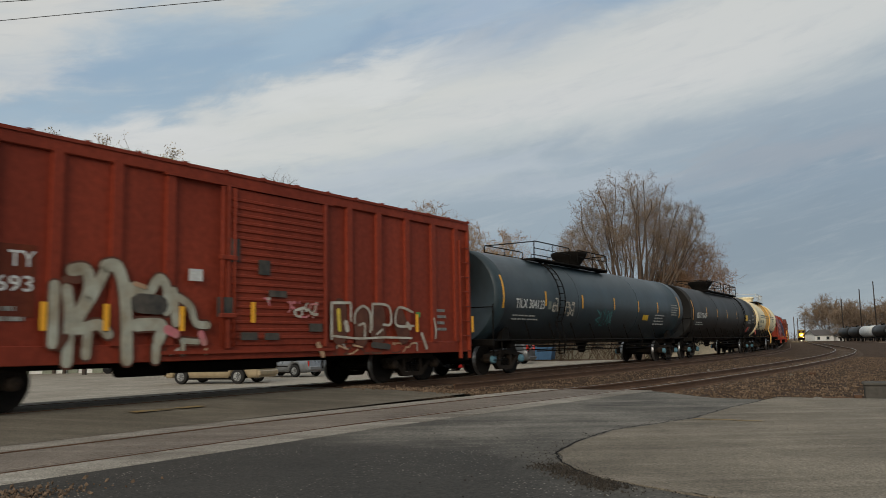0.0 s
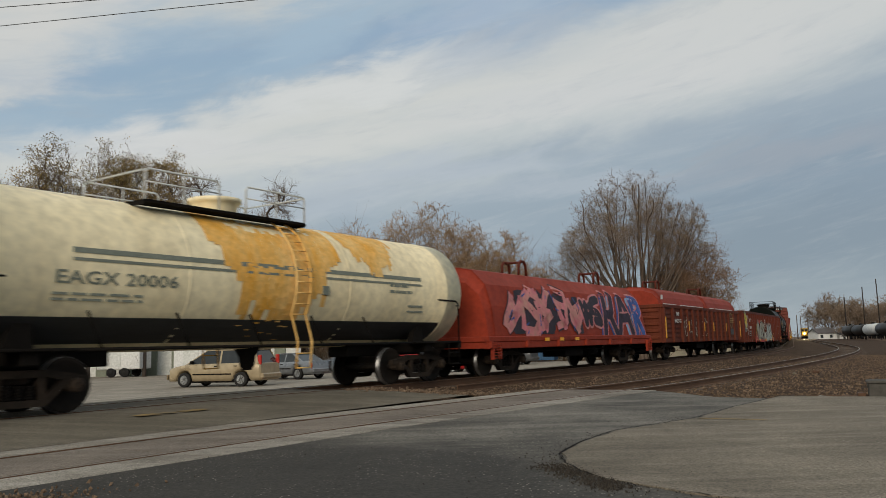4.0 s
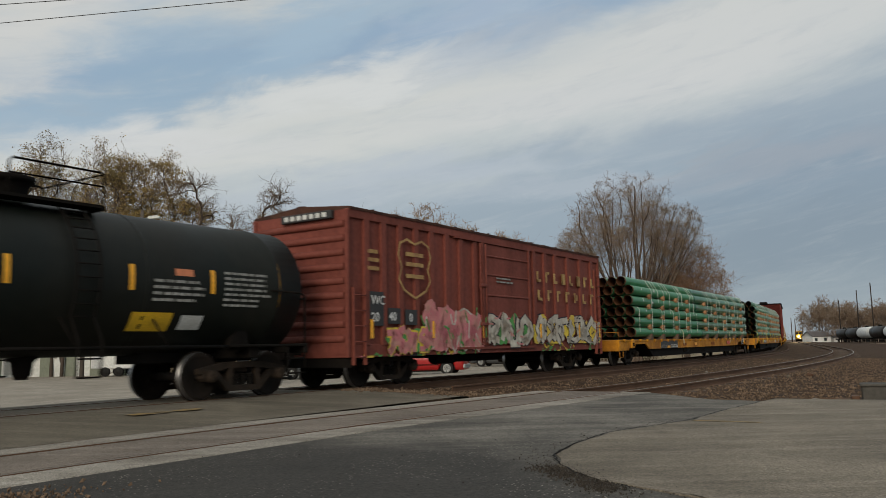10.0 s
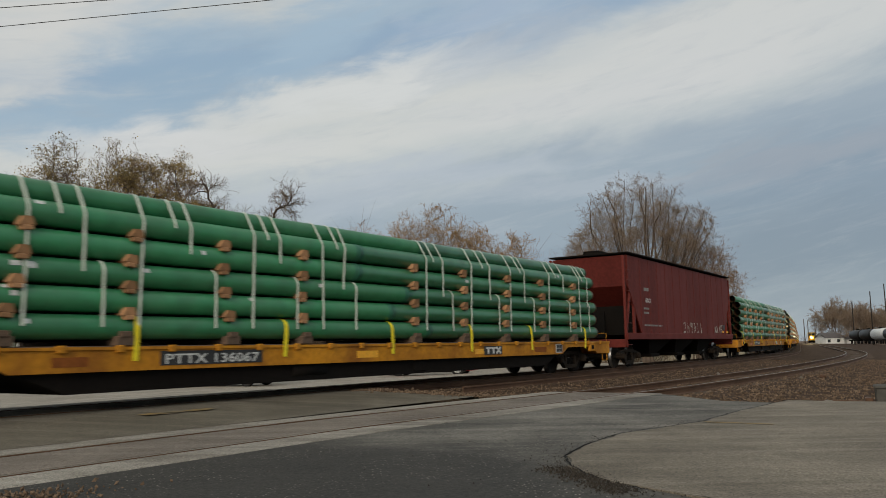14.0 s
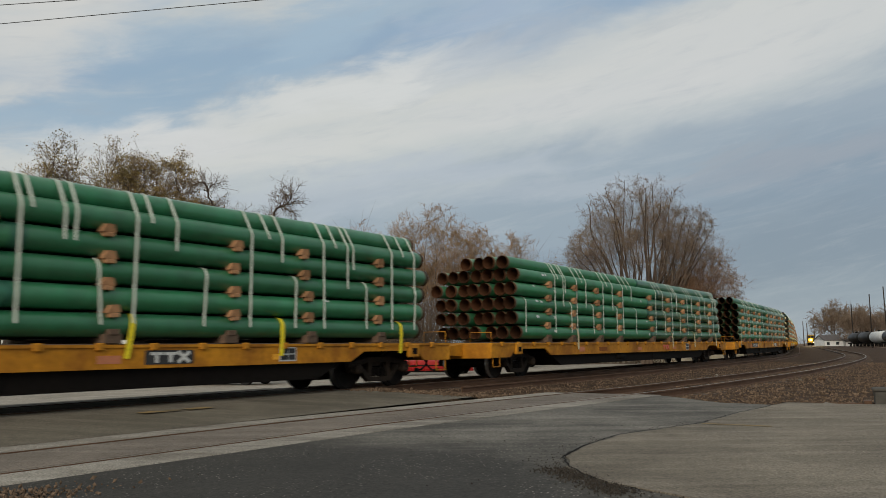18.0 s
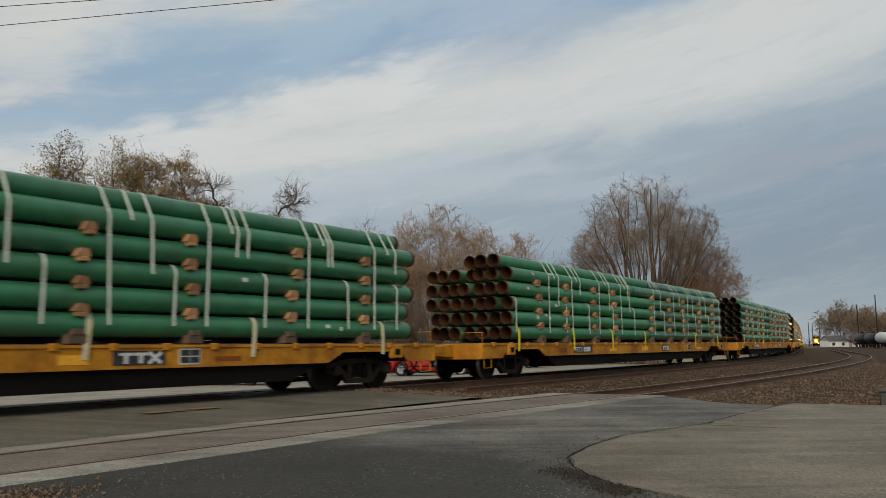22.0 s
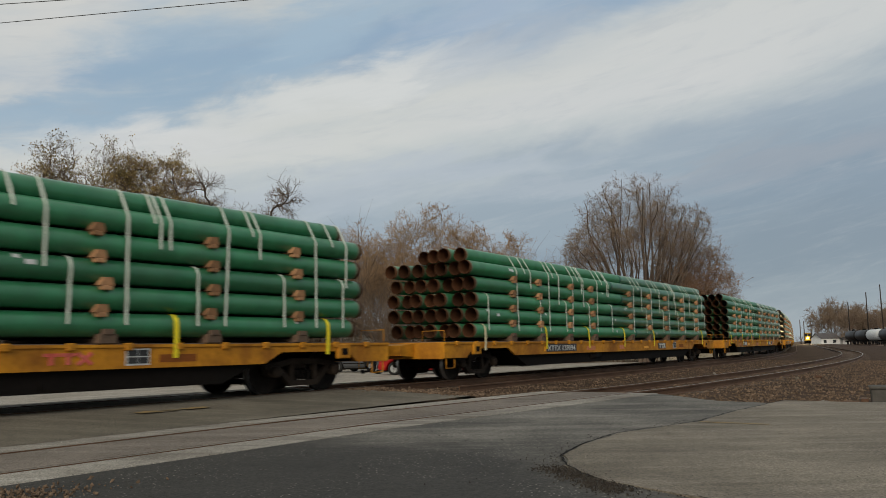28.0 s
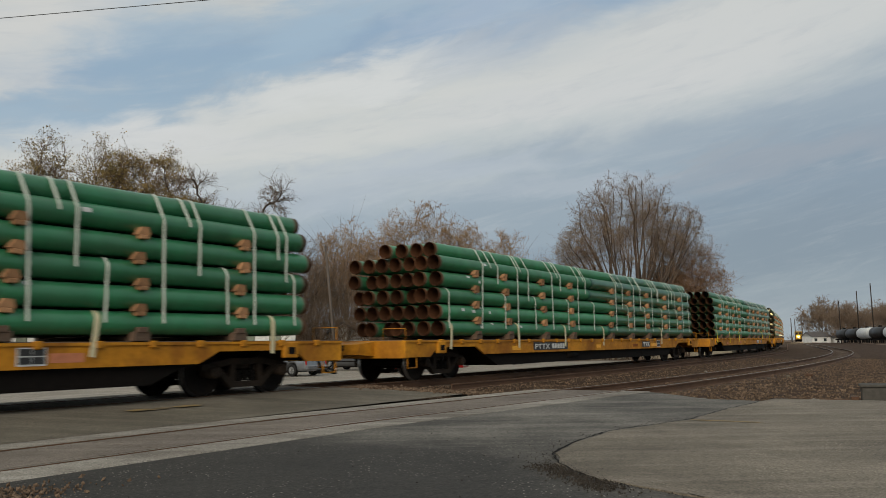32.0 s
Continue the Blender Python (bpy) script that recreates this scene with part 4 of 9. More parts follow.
def text_bars(car, x0, x1, z0, z1, y_of, mat, rows=3, name="lettering", label="", seed=0):
    """Small unreadable lines of writing as broken bars."""
    rnd = random.Random(seed + int(x0 * 100))
    sh = Shape()
    h = (z1 - z0) / (rows * 2.2)
    mat = DULL_WHITE if mat is WHITE else mat
    for r in range(rows):
        z = z1 - (r + 0.5) * (z1 - z0) / rows
        x = x0
        end = x1 - rnd.random() * 0.3 * (x1 - x0)
        while x < end:
            w = min(end - x, rnd.uniform(0.07, 0.22) * (x1 - x0))
            y = y_of(z)
            sh.box(x, x + w * 0.8, y - 0.004, y + 0.01, z - h / 2, z + h / 2)
            x += w
    return part(name, sh, mat, car, label)


def blob(sh, cx, cz, pts, y, mat=0):
    """A flat painted shape from points round a centre."""
    poly = [(cx + a, cz + b) for a, b in pts]
    sh.prism(poly, y - 0.003, y + 0.004, mat)


def stroke(sh, pts, w, y_of, mat=0):
    """A thick painted stroke along points in x and z."""
    n = len(pts)
    left, right = [], []
    for i, (x, z) in enumerate(pts):
        a, b = pts[max(i - 1, 0)], pts[min(i + 1, n - 1)]
        d = math.hypot(b[0] - a[0], b[1] - a[1]) or 1
        nx, nz = -(b[1] - a[1]) / d * w / 2, (b[0] - a[0]) / d * w / 2
        left.append((x + nx, z + nz)); right.append((x - nx, z - nz))
    for i in range(n - 1):
        q = [left[i], left[i + 1], right[i + 1], right[i]]
        sh.face([(x, y_of(z), z) for x, z in q], mat=mat)
        

LETTER_STROKES = {
    0: [[(0.1, 0), (0.1, 1), (0.9, 0.75), (0.15, 0.45), (0.95, 0)]],
    1: [[(0.9, 0.95), (0.1, 0.85), (0.1, 0.1), (0.9, 0.05)], [(0.1, 0.5), (0.7, 0.5)]],
    2: [[(0.0, 0.95), (1.0, 0.95)], [(0.5, 0.95), (0.45, 0)]],
    3: [[(0.5, 1), (0.9, 0.7), (0.9, 0.25), (0.5, 0), (0.1, 0.25), (0.1, 0.7), (0.5, 1)]],
    4: [[(0.0, 1), (0.25, 0), (0.5, 0.7), (0.75, 0), (1.0, 1)]],
    5: [[(0.1, 0), (0.15, 1)], [(0.9, 1), (0.2, 0.5), (0.95, 0)]],
    6: [[(0.9, 0.9), (0.3, 1), (0.1, 0.7), (0.8, 0.4), (0.85, 0.1), (0.1, 0.05)]],
    7: [[(0.05, 0), (0.5, 1), (0.95, 0)], [(0.2, 0.4), (0.8, 0.4)]],
}


CHARS = {
    "T": [[(0.0, 0.92), (1.0, 0.95)], [(0.5, 0.92), (0.45, 0.0)]],
    "W": [[(0.05, 0.97), (0.18, 0.05), (0.5, 0.7), (0.8, 0.05), (0.95, 0.97)]],
    "E": [[(0.9, 0.93), (0.15, 0.93), (0.12, 0.05), (0.9, 0.05)], [(0.15, 0.5), (0.75, 0.52)]],
    "S": [[(0.9, 0.85), (0.5, 0.97), (0.12, 0.75), (0.85, 0.35), (0.55, 0.04), (0.1, 0.12)]],
    "J": [[(0.75, 0.95), (0.72, 0.25), (0.4, 0.03), (0.1, 0.25)]],
    "O": [[(0.5, 0.95), (0.85, 0.65), (0.85, 0.3), (0.5, 0.05), (0.15, 0.3), (0.15, 0.65), (0.5, 0.95)]],
    "K": [[(0.15, 0.95), (0.15, 0.0)], [(0.85, 0.95), (0.25, 0.5), (0.9, 0.0)]],
    "A": [[(0.05, 0.0), (0.5, 0.97), (0.95, 0.0)], [(0.25, 0.36), (0.75, 0.36)]],
    "R": [[(0.15, 0.0), (0.15, 0.95), (0.8, 0.85), (0.8, 0.58), (0.2, 0.48), (0.9, 0.0)]],
    "H": [[(0.15, 0.97), (0.15, 0.0)], [(0.8, 0.97), (0.8, 0.0)], [(0.15, 0.5), (0.8, 0.5)]],
}


def graffiti(car, x0, x1, z0, z1, y, fill, line, seed, letters=5, label="spray-painted graffiti", back=None, y_of=None, slant=0.1, fat=0.30, extra=None, chars=""):
    """Fat abstract letter shapes with a dark edge; they spell nothing."""
    rnd = random.Random(seed)
    yf = y_of or (lambda z: y)
    w = (x1 - x0) / letters
    H = z1 - z0
    ob = None
    if back:
        sh = Shape()
        for k in range(letters * 5):
            cx, cz, r = rnd.uniform(x0, x1), rnd.uniform(z0 + 0.1 * H, z0 + 0.75 * H), rnd.uniform(0.16, 0.36) * H
            n = 11
            ph = rnd.random() * 6
            pts = [(cx + r * 1.2 * math.cos(ph + 2 * math.pi * i / n) * rnd.uniform(0.7, 1.15), cz + r * math.sin(ph + 2 * math.pi * i / n) * rnd.uniform(0.7, 1.15)) for i in range(n)]
            sh.face([(a, yf(min(max(b, z0), z1)) - 0.004 - 0.00012 * k, min(max(b, z0), z1)) for a, b in pts])
        ob = part("graffiti_ground", sh, back, car, "sprayed background of the graffiti")
    for k in range(len(chars) or letters):
        sh = Shape()
        ch = LETTER_STROKES[rnd.randrange(8)]
        flip, upside = rnd.random() < 0.5, rnd.random() < 0.4
        jit = 1.0
        if chars:
            ch, flip, upside, jit = CHARS[chars[k]], False, False, 0.25
        lx, lz, lw, lh = x0 + k * w + rnd.uniform(-0.08, 0.08) * w, z0 + rnd.uniform(0, 0.10) * H, w * rnd.uniform(0.9, 1.15), H * rnd.uniform(0.75, 0.95)
        bent = [[((1 - a if flip else a) + rnd.uniform(-0.16, 0.16) * jit, min(1, max(0, (1 - b if upside else b) + rnd.uniform(-0.14, 0.14) * jit))) for a, b in st] for st in ch]
        if not chars:
            bent.append([(rnd.uniform(0, 1), 0.0), (rnd.uniform(0, 1), rnd.uniform(0.2, 0.6)), (rnd.uniform(0, 1), rnd.uniform(0.5, 1.0))])
        for layer, (extra_w, mat) in enumerate(((0.075, 0), (0.0, 1))):
            for st in bent:
                pts = []
                for i in range(len(st) - 1):
                    for j in range(5):
                        u = j / 5
                        a = st[i][0] + (st[i + 1][0] - st[i][0]) * u + 0.04 * math.sin(u * 6.28)
                        b = st[i][1] + (st[i + 1][1] - st[i][1]) * u
                        pts.append((lx + (a + slant * b) * lw, lz + b * lh))
                pts.append((lx + (st[-1][0] + slant * st[-1][1]) * lw, lz + st[-1][1] * lh))
                depth = 0.0095 + 0.0042 * layer + 0.0003 * k
                stroke(sh, pts, fat * min(lw, lh) * rnd.uniform(0.75, 1.15) + extra_w, lambda z, d=depth: yf(z) - d, mat)
        if extra:
            for _ in range(3):
                cx, cz = rnd.uniform(lx, lx + lw), rnd.uniform(z0, z1)
                stroke(sh, [(cx, cz), (cx + rnd.uniform(-0.3, 0.3), min(z1, max(z0, cz + rnd.uniform(-0.3, 0.3) * H)))], 0.05, lambda z: yf(z) - 0.0185, 2)
        ob = part("graffiti", sh, [line, fill] + ([extra] if extra else []), car, label)
    return ob


def smooth_line(pts, n=6):
    """A rounded line through points."""
    if len(pts) < 3:
        (a, c), (d, e) = pts
        return [(a + (d - a) * k / 4, c + (e - c) * k / 4) for k in range(5)]
    out = []
    for i in range(len(pts) - 1):
        p0, p1, p2, p3 = pts[max(i - 1, 0)], pts[i], pts[i + 1], pts[min(i + 2, len(pts) - 1)]
        for k in range(n):
            u = k / n
            out.append(tuple(0.5 * (2 * b + (c - a) * u + (2 * a - 5 * b + 4 * c - d) * u * u + (3 * b - a - 3 * c + d) * u ** 3) for a, b, c, d in zip(p0, p1, p2, p3)))
    return out + [pts[-1]]


def round_stroke(sh, pts, w, y_of, mat=0, lift=0.0):
    """A painted stroke with round ends and joints."""
    line = smooth_line(pts)
    stroke(sh, line, w, lambda z: y_of(z) - lift, mat)
    for k, (x, z) in enumerate(line):
        if k in (0, len(line) - 1) or k % 3 == 0:
            sh.face([(x + w / 2 * math.cos(2 * math.pi * j / 10), y_of(z + w / 2 * math.sin(2 * math.pi * j / 10)) - lift - 0.0004 - 0.00006 * (k % 7), z + w / 2 * math.sin(2 * math.pi * j / 10)) for j in range(10)], mat=mat)


def bubble(car, y, strokes, mats, label, lift=0.0):
    """Round painted strokes as one part: points, width, material."""
    sh = Shape()
    yf = y if callable(y) else (lambda z: y)
    for k, (pts, w, mat) in enumerate(strokes):
        round_stroke(sh, pts, w, yf, mat, lift + 0.0001 * k)
    return part("graffiti", sh, mats, car, label)


def letters(car, y, lift, chars, w, fill, edge, label):
    """Fat painted letters, one part each, with a dark edge all round."""
    yf = y if callable(y) else (lambda z: y)
    for k, strokes in enumerate(chars):
        sh = Shape()
        for j, pts in enumerate(strokes):
            round_stroke(sh, pts, w + 0.15, yf, 0, lift + 0.0002 * k)
        for j, pts in enumerate(strokes):
            round_stroke(sh, pts, w, yf, 1, lift + 0.006 + 0.0008 * j)
        part("graffiti", sh, [edge, fill], car, label)


def ladder(car, x, y, z0, z1, n, mat, w=0.42, out=-0.08):
    """Rungs of a side ladder, with its two stiles."""
    sh = Shape()
    for a in (x - w / 2, x + w / 2):
        sh.box(a - 0.02, a + 0.02, y + out - 0.01, y + 0.01, z0, z1)
    ob = part("ladder", sh, mat, car)
    rung = Shape()
    rung.tube([(-w / 2, 0, 0), (w / 2, 0, 0)], 0.013, 6)
    rm = rung.mesh("rung", mat)
    for k in range(n):
        part("rung", rm, None, ob, at=(x, y + out, z0 + (z1 - z0) * (k + 0.5) / n))
    return ob


def reflectors(car, xs, z, y, h=0.46, w=0.10, mat=None):
    sh = Shape()
    sh.box(-w / 2, w / 2, -0.005, 0.008, 0, h)
    me = sh.mesh("reflector", mat or ORANGE)
    for x in xs:
        part("reflector", me, None, car, "orange reflective strip", at=(x, y, z))


def new_car(name, label, category="freight car"):
    car = thing(name, label, category, group="cars of the passing train")
    return car


# ---- box cars ----
def boxcar(name, label, length, top, mat, side_mat_roof, door, posts_x, ribs_end=True, door_kind="ribbed"):
    """length over couplers; the body is 1.1 m shorter. The -y side faces the camera."""
    car = new_car(name, label)
    b = length / 2 - 0.62
    Y, z0, z1 = 1.52, 0.72, top
    body = Shape()
    body.box(-b, b, -Y + 0.06, Y - 0.06, 0.98, z1 - 0.10)
    body.box(-b, b, -Y + 0.02, Y - 0.02, z0, 1.02, 0.01)
    body.box(-b, b, -Y, Y, z1 - 0.30, z1 - 0.08, 0.015)
    part("body", body, mat, car)
    ridge = Shape()
    ridge.box(-b, b, -0.12, 0.12, z1 + 0.06, z1 + 0.115, 0.01)
    roof = part("roof", ridge, side_mat_roof, car)
    n = 16
    wide = 2 * b / n
    panel = Shape()
    vs = []
    for x in (0.0, wide - 0.02):
        vs += [(x, -Y - 0.02, z1 - 0.10), (x, -Y - 0.02, z1 - 0.04), (x, 0, z1 + 0.10), (x, Y + 0.02, z1 - 0.04), (x, Y + 0.02, z1 - 0.10)]
    panel.add(vs, [(0, 5, 6, 1), (1, 6, 7, 2), (2, 7, 8, 3), (3, 8, 9, 4), (0, 1, 2, 3, 4), (9, 8, 7, 6, 5)])
    panel.box(wide - 0.05, wide + 0.03, -Y - 0.03, Y + 0.03, z1 - 0.09, z1 - 0.015)
    pm = panel.mesh("roof_panel", side_mat_roof)
    for k in range(n):
        part("roof_panel", pm, None, roof, at=(-b + wide * k, 0, 0))
    post = Shape()
    post.prism([(-0.09, 0), (0.09, 0), (0.09, z1 - 1.25), (-0.09, z1 - 1.25)], -0.075, 0.02)
    pm = post.mesh("side_post", mat)
    for x in posts_x:
        part("side_post", pm, None, car, at=(x, -Y + 0.06, 1.0))
        part("side_post", pm, None, car, at=pose(x, Y - 0.06, 1.0, 0, 0, 180))
    d0, d1 = door
    for sg in (-1, 1):
        dr = Shape()
        ya = sg * (Y - 0.02)
        dr.box(d0, d1, ya - 0.03, ya + 0.03, 0.98, z1 - 0.34, 0.01)
        door_ob = part("sliding_door", dr, mat, car, "ribbed sliding door" if door_kind == "ribbed" else "panelled sliding door")
        rib = Shape()
        if door_kind == "ribbed":
            rib.box(d0 + 0.10, d1 - 0.10, ya + sg * 0.02, ya + sg * 0.055, 0, 0.07, 0.015)
            heights = [1.1 + 0.148 * k for k in range(int((z1 - 1.55) / 0.148) + 1)]
        else:
            rib.box(d0 + 0.05, d1 - 0.05, ya, ya + sg * 0.06, 0, 0.06, 0.015)
            heights = (1.15, 1.75, 2.35, 2.95, 3.5)
        rm = rib.mesh("door_rib", mat)
        for z in heights:
            part("door_rib", rm, None, door_ob, at=(0, 0, z))
        for x in (d0 + 0.04, d1 - 0.04):
            edge_bar = Shape()
            edge_bar.box(x - 0.05, x + 0.05, ya, ya + sg * 0.08, 0.92, z1 - 0.30, 0.015)
            part("door_post", edge_bar, mat, door_ob)
        rail = Shape()
        rail.box(d0 - 1.4, d1 + 0.2, sg * Y - 0.05, sg * Y + 0.05, 0.84, 0.90)
        part("door_track", rail, mat, car)
        rail = Shape()
        rail.box(d0 - 1.4, d1 + 0.2, sg * Y - 0.05, sg * Y + 0.05, z1 - 0.33, z1 - 0.29)
        part("door_track", rail, mat, car)
        lock = Shape()
        for x in (d0 + 0.16, d0 - 0.14):
            lock.tube([(x, sg * (Y + 0.07), 0.95), (x, sg * (Y + 0.07), z1 - 0.36)], 0.025, 8)
        for z in (1.5, 2.6):
            lock.box(d0 - 0.2, d0 + 0.22, sg * (Y + 0.04), sg * (Y + 0.10), z, z + 0.09, 0.01)
        part("lock_bar", lock, mat, car)
    for sg in (-1, 1):
        ends = Shape()
        ends.box(sg * b, sg * (b + 0.012), -Y + 0.05, Y - 0.05, 0.80, z1 - 0.12)
        x = sg * b
        end_ob = part("end_wall", ends, mat, car, "end wall with pressed ribs")
        rib = Shape()
        rib.tube([(x, -Y + 0.12, 0), (x + sg * 0.03, 0, 0), (x, Y - 0.12, 0)], 0.085, 8)
        rm = rib.mesh("end_rib", mat)
        z = 1.15
        while ribs_end and z < z1 - 0.3:
            part("end_rib", rm, None, end_ob, at=(0, 0, z))
            z += 0.33
        for y in (-Y + 0.04, Y - 0.04):
            corner = Shape()
            corner.box(x - 0.07, x + 0.03, y - 0.05, y + 0.05, z0, z1 - 0.10, 0.015)
            part("corner_post", corner, mat, end_ob)
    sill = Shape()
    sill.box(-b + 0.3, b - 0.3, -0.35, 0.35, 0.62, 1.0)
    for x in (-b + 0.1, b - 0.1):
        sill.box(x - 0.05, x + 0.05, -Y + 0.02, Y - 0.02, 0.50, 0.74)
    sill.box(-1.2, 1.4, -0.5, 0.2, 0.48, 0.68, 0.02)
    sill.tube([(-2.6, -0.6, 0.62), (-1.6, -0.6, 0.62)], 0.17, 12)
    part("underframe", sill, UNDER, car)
    for sg in (-1, 1):
        ladder(car, sg * (b - 0.32), -Y + 0.03, 0.55, z1 - (1.9 if sg < 0 else 0.6), 5 if sg < 0 else 8, mat)
    for x in (-b + 2.1, b - 2.1):
        add_truck(car, x)
    add_ends(car, length / 2)
    return car, b, Y


# ---- tank cars ----
def tank_car(name, label, length, shell_len, radius, centre, mat, dome_x, rail_x, ladder_x, skirt=False, blue=False, gear=UNDER):
    car = new_car(name, label, "tank car")
    b, h, R = length / 2 - 0.62, shell_len / 2, radius
    n = 48
    prof = []
    for k in range(9):
        a = math.pi / 2 * k / 8
        prof.append((-h + 0.62 * (1 - math.sin(a)), max(0.001, R * math.cos(math.pi / 2 - a))))
    prof += [(-h + 0.62 + 0.001, R), (-h + 0.64, R + 0.012), (-h + 0.72, R + 0.012), (-h + 0.74, R)]
    prof += [(-h + 2.4, R), (0, R), (h - 2.4, R)]
    prof = prof + [(-a, r) for a, r in prof[:13][::-1]]
    shell = Shape()
    shell.lathe(prof[::-1], n, "x", (0, 0, centre))
    for x in (-h + shell_len * 0.33, -h + shell_len * 0.66):
        shell.lathe([(x - 0.03, R), (x - 0.025, R + 0.007), (x + 0.025, R + 0.007), (x + 0.03, R)][::-1], n, "x", (0, 0, centre))
    part("tank_shell", shell, mat, car)
    for sg in (-1, 1):
        sill = Shape()
        sill.box(sg * b, sg * (b - 3.4), -0.32, 0.32, 0.72, 1.02, 0.02)
        part("draft_sill", sill, gear, car)
        sill = Shape()
        sill.box(sg * b, sg * (b - 0.12), -1.45, 1.45, 0.86, 1.06, 0.02)
        part("end_sill", sill, gear, car)
        for y0, y1 in ((-1.45, -1.05), (1.05, 1.45)):
            sill = Shape()
            sill.box(sg * (b - 0.05), sg * (b - 2.1), y0, y1, 1.00, 1.05, 0.01)
            part("step_board", sill, gear, car)
    for sg in (-1, 1):
        bol = Shape()
        x = sg * (b - 1.42)
        for y in (-1, 1):
            bol.prism([(x - 0.34, 1.0), (x - 0.26, 1.2), (x - 0.08, centre - 0.80), (x + 0.10, centre - 0.74), (x + 0.20, 1.0)], y * (R - 0.50), y * (R - 0.34))
        bol.box(x - 0.14, x + 0.14, -1.35, 1.35, 0.78, 1.05, 0.02)
        part("saddle", bol, gear, car)
    # running pipes and stays under the shell
    run = Shape()
    for y in (-1.36, 1.36):
        run.tube([(-b + 2.0, y, 1.02), (b - 2.0, y, 1.02)], 0.03, 8)
        if length > 16:
            run.tube([(-b + 3.2, y + 0.1, 0.80), (b - 3.2, y + 0.1, 0.80)], 0.022, 6)
            run.tube([(-b + 3.2, y + 0.1, 0.66), (b - 3.2, y + 0.1, 0.66)], 0.022, 6)
        k = -b + 2.6
        while k < b - 2.4:
            run.tube([(k, y, 1.02), (k - 0.22, y * (R - 0.25) / 1.36, centre - 0.55)], 0.02, 6)
            if length > 16:
                run.tube([(k, y, 1.02), (k, y + 0.1, 0.64)], 0.016, 6)
            k += 1.75
    part("running_rail", run, gear, car)
    outlet = Shape()
    outlet.lathe([(0.52, 0.10), (0.62, 0.16), (0.80, 0.18), (centre - R + 0.05, 0.30)], 14, "z", (0.3, 0, 0))
    part("outlet_valve", outlet, gear, car)
    # end hand rails
    for sg in (-1, 1):
        grab = Shape()
        x = sg * (b - 0.08)
        for y in (-1.42, 1.42):
            grab.tube([(x, y, 0.55), (x, y, 2.05), (x - sg * 0.12, y, 2.12), (x - sg * 0.9, y * 0.96, 2.14)], 0.022, 7)
            grab.tube([(x - sg * 0.5, y, 0.45), (x - sg * 0.5, y, 1.05)], 0.02, 6)
            grab.tube([(x, y, 0.45), (x - sg * 0.5, y, 0.45)], 0.02, 6)
            grab.tube([(x, y, 0.75), (x - sg * 0.5, y, 0.75)], 0.02, 6)
        grab.tube([(x, -1.42, 2.0), (x, 1.42, 2.0)], 0.018, 6)
        part("handrail", grab, gear, car)
    brake = Shape()
    brake.lathe([(0, 0.0), (0, 0.26), (0.03, 0.28), (0.05, 0.24), (0.05, 0.0)], 16, "x", (-b + 0.12, 0.55, 1.75))
    brake.box(-b + 0.1, -b + 0.5, -0.1, 0.5, 1.06, 1.5, 0.03)
    part("hand_brake", brake, gear, car)
    # dome with its platform
    top = centre + R
    dome = Shape()
    up = 0.22 if length > 16 else 0.0
    dome.lathe([(top - 0.12, 0.42), (top + 0.16, 0.46), (top + 0.26 + up * 0.4, 0.50 + up * 0.5), (top + 0.28 + up, 0.56 + up * 0.7), (top + 0.36 + up, 0.56 + up * 0.7), (top + 0.38 + up, 0.46 + up * 0.7), (top + 0.42 + up, 0.0)], 22, "z", (dome_x, 0, 0))
    part("manway_dome", dome, gear if mat is not CREAM else mat, car)
    plat = Shape()
    ra, rb = rail_x
    for y0, y1 in ((-0.98, -0.56), (0.56, 0.98)):
        plat.box(ra, rb, y0, y1, top - 0.10, top - 0.05)
    for x in (ra, rb):
        plat.box(x - 0.03, x + 0.03, -0.98, 0.98, top - 0.14, top - 0.06)
    part("walkway", plat, gear, car)
    hr = Shape()
    H = 0.52
    pm = (ra + rb) / 2
    for y in (-0.96, 0.96):
        for xa, xb in ((ra, pm - 0.35), (pm + 0.35, rb)):
            hr.tube([(xa, y, top - 0.08), (xa, y, top + H - 0.06), (xa + 0.06, y, top + H), (xb - 0.06, y, top + H), (xb, y, top + H - 0.06), (xb, y, top - 0.08)], 0.02, 7)
            hr.tube([(xa, y, top + 0.28), (xb, y, top + 0.28)], 0.015, 6)
            hr.tube([((xa + xb) / 2, y, top - 0.08), ((xa + xb) / 2, y, top + H)], 0.015, 6)
    for x in (ra, rb):
        hr.tube([(x, -0.96, top + H - 0.02), (x, 0.96, top + H - 0.02)], 0.018, 7)
    part("platform_rail", hr, gear if mat is not CREAM else FENCE_W, car)
    # curved side ladder
    lad = Shape()
    for sg in (-1, 1):
        for dx in (-0.21, 0.21):
            pts = []
            for k in range(10):
                a = radians(-28 + k * 10.2)
                pts.append((ladder_x + dx, sg * math.cos(a) * (R + 0.09), centre + math.sin(a) * (R + 0.09)))
            pts = [(ladder_x + dx, sg * 1.45, 0.55), (ladder_x + dx, sg * 1.5, 1.1)] + pts
            lad.tube(pts, 0.022, 6)
        for k in range(11):
            a = radians(-28 + k * 9.0)
            lad.tube([(ladder_x - 0.21, sg * math.cos(a) * (R + 0.09), centre + math.sin(a) * (R + 0.09)), (ladder_x + 0.21, sg * math.cos(a) * (R + 0.09), centre + math.sin(a) * (R + 0.09))], 0.014, 6)
        for z in (0.55, 0.85):
            lad.tube([(ladder_x - 0.21, sg * 1.46, z), (ladder_x + 0.21, sg * 1.46, z)], 0.016, 6)
    part("ladder", lad, gear if mat is not CREAM else SULPHUR, car)
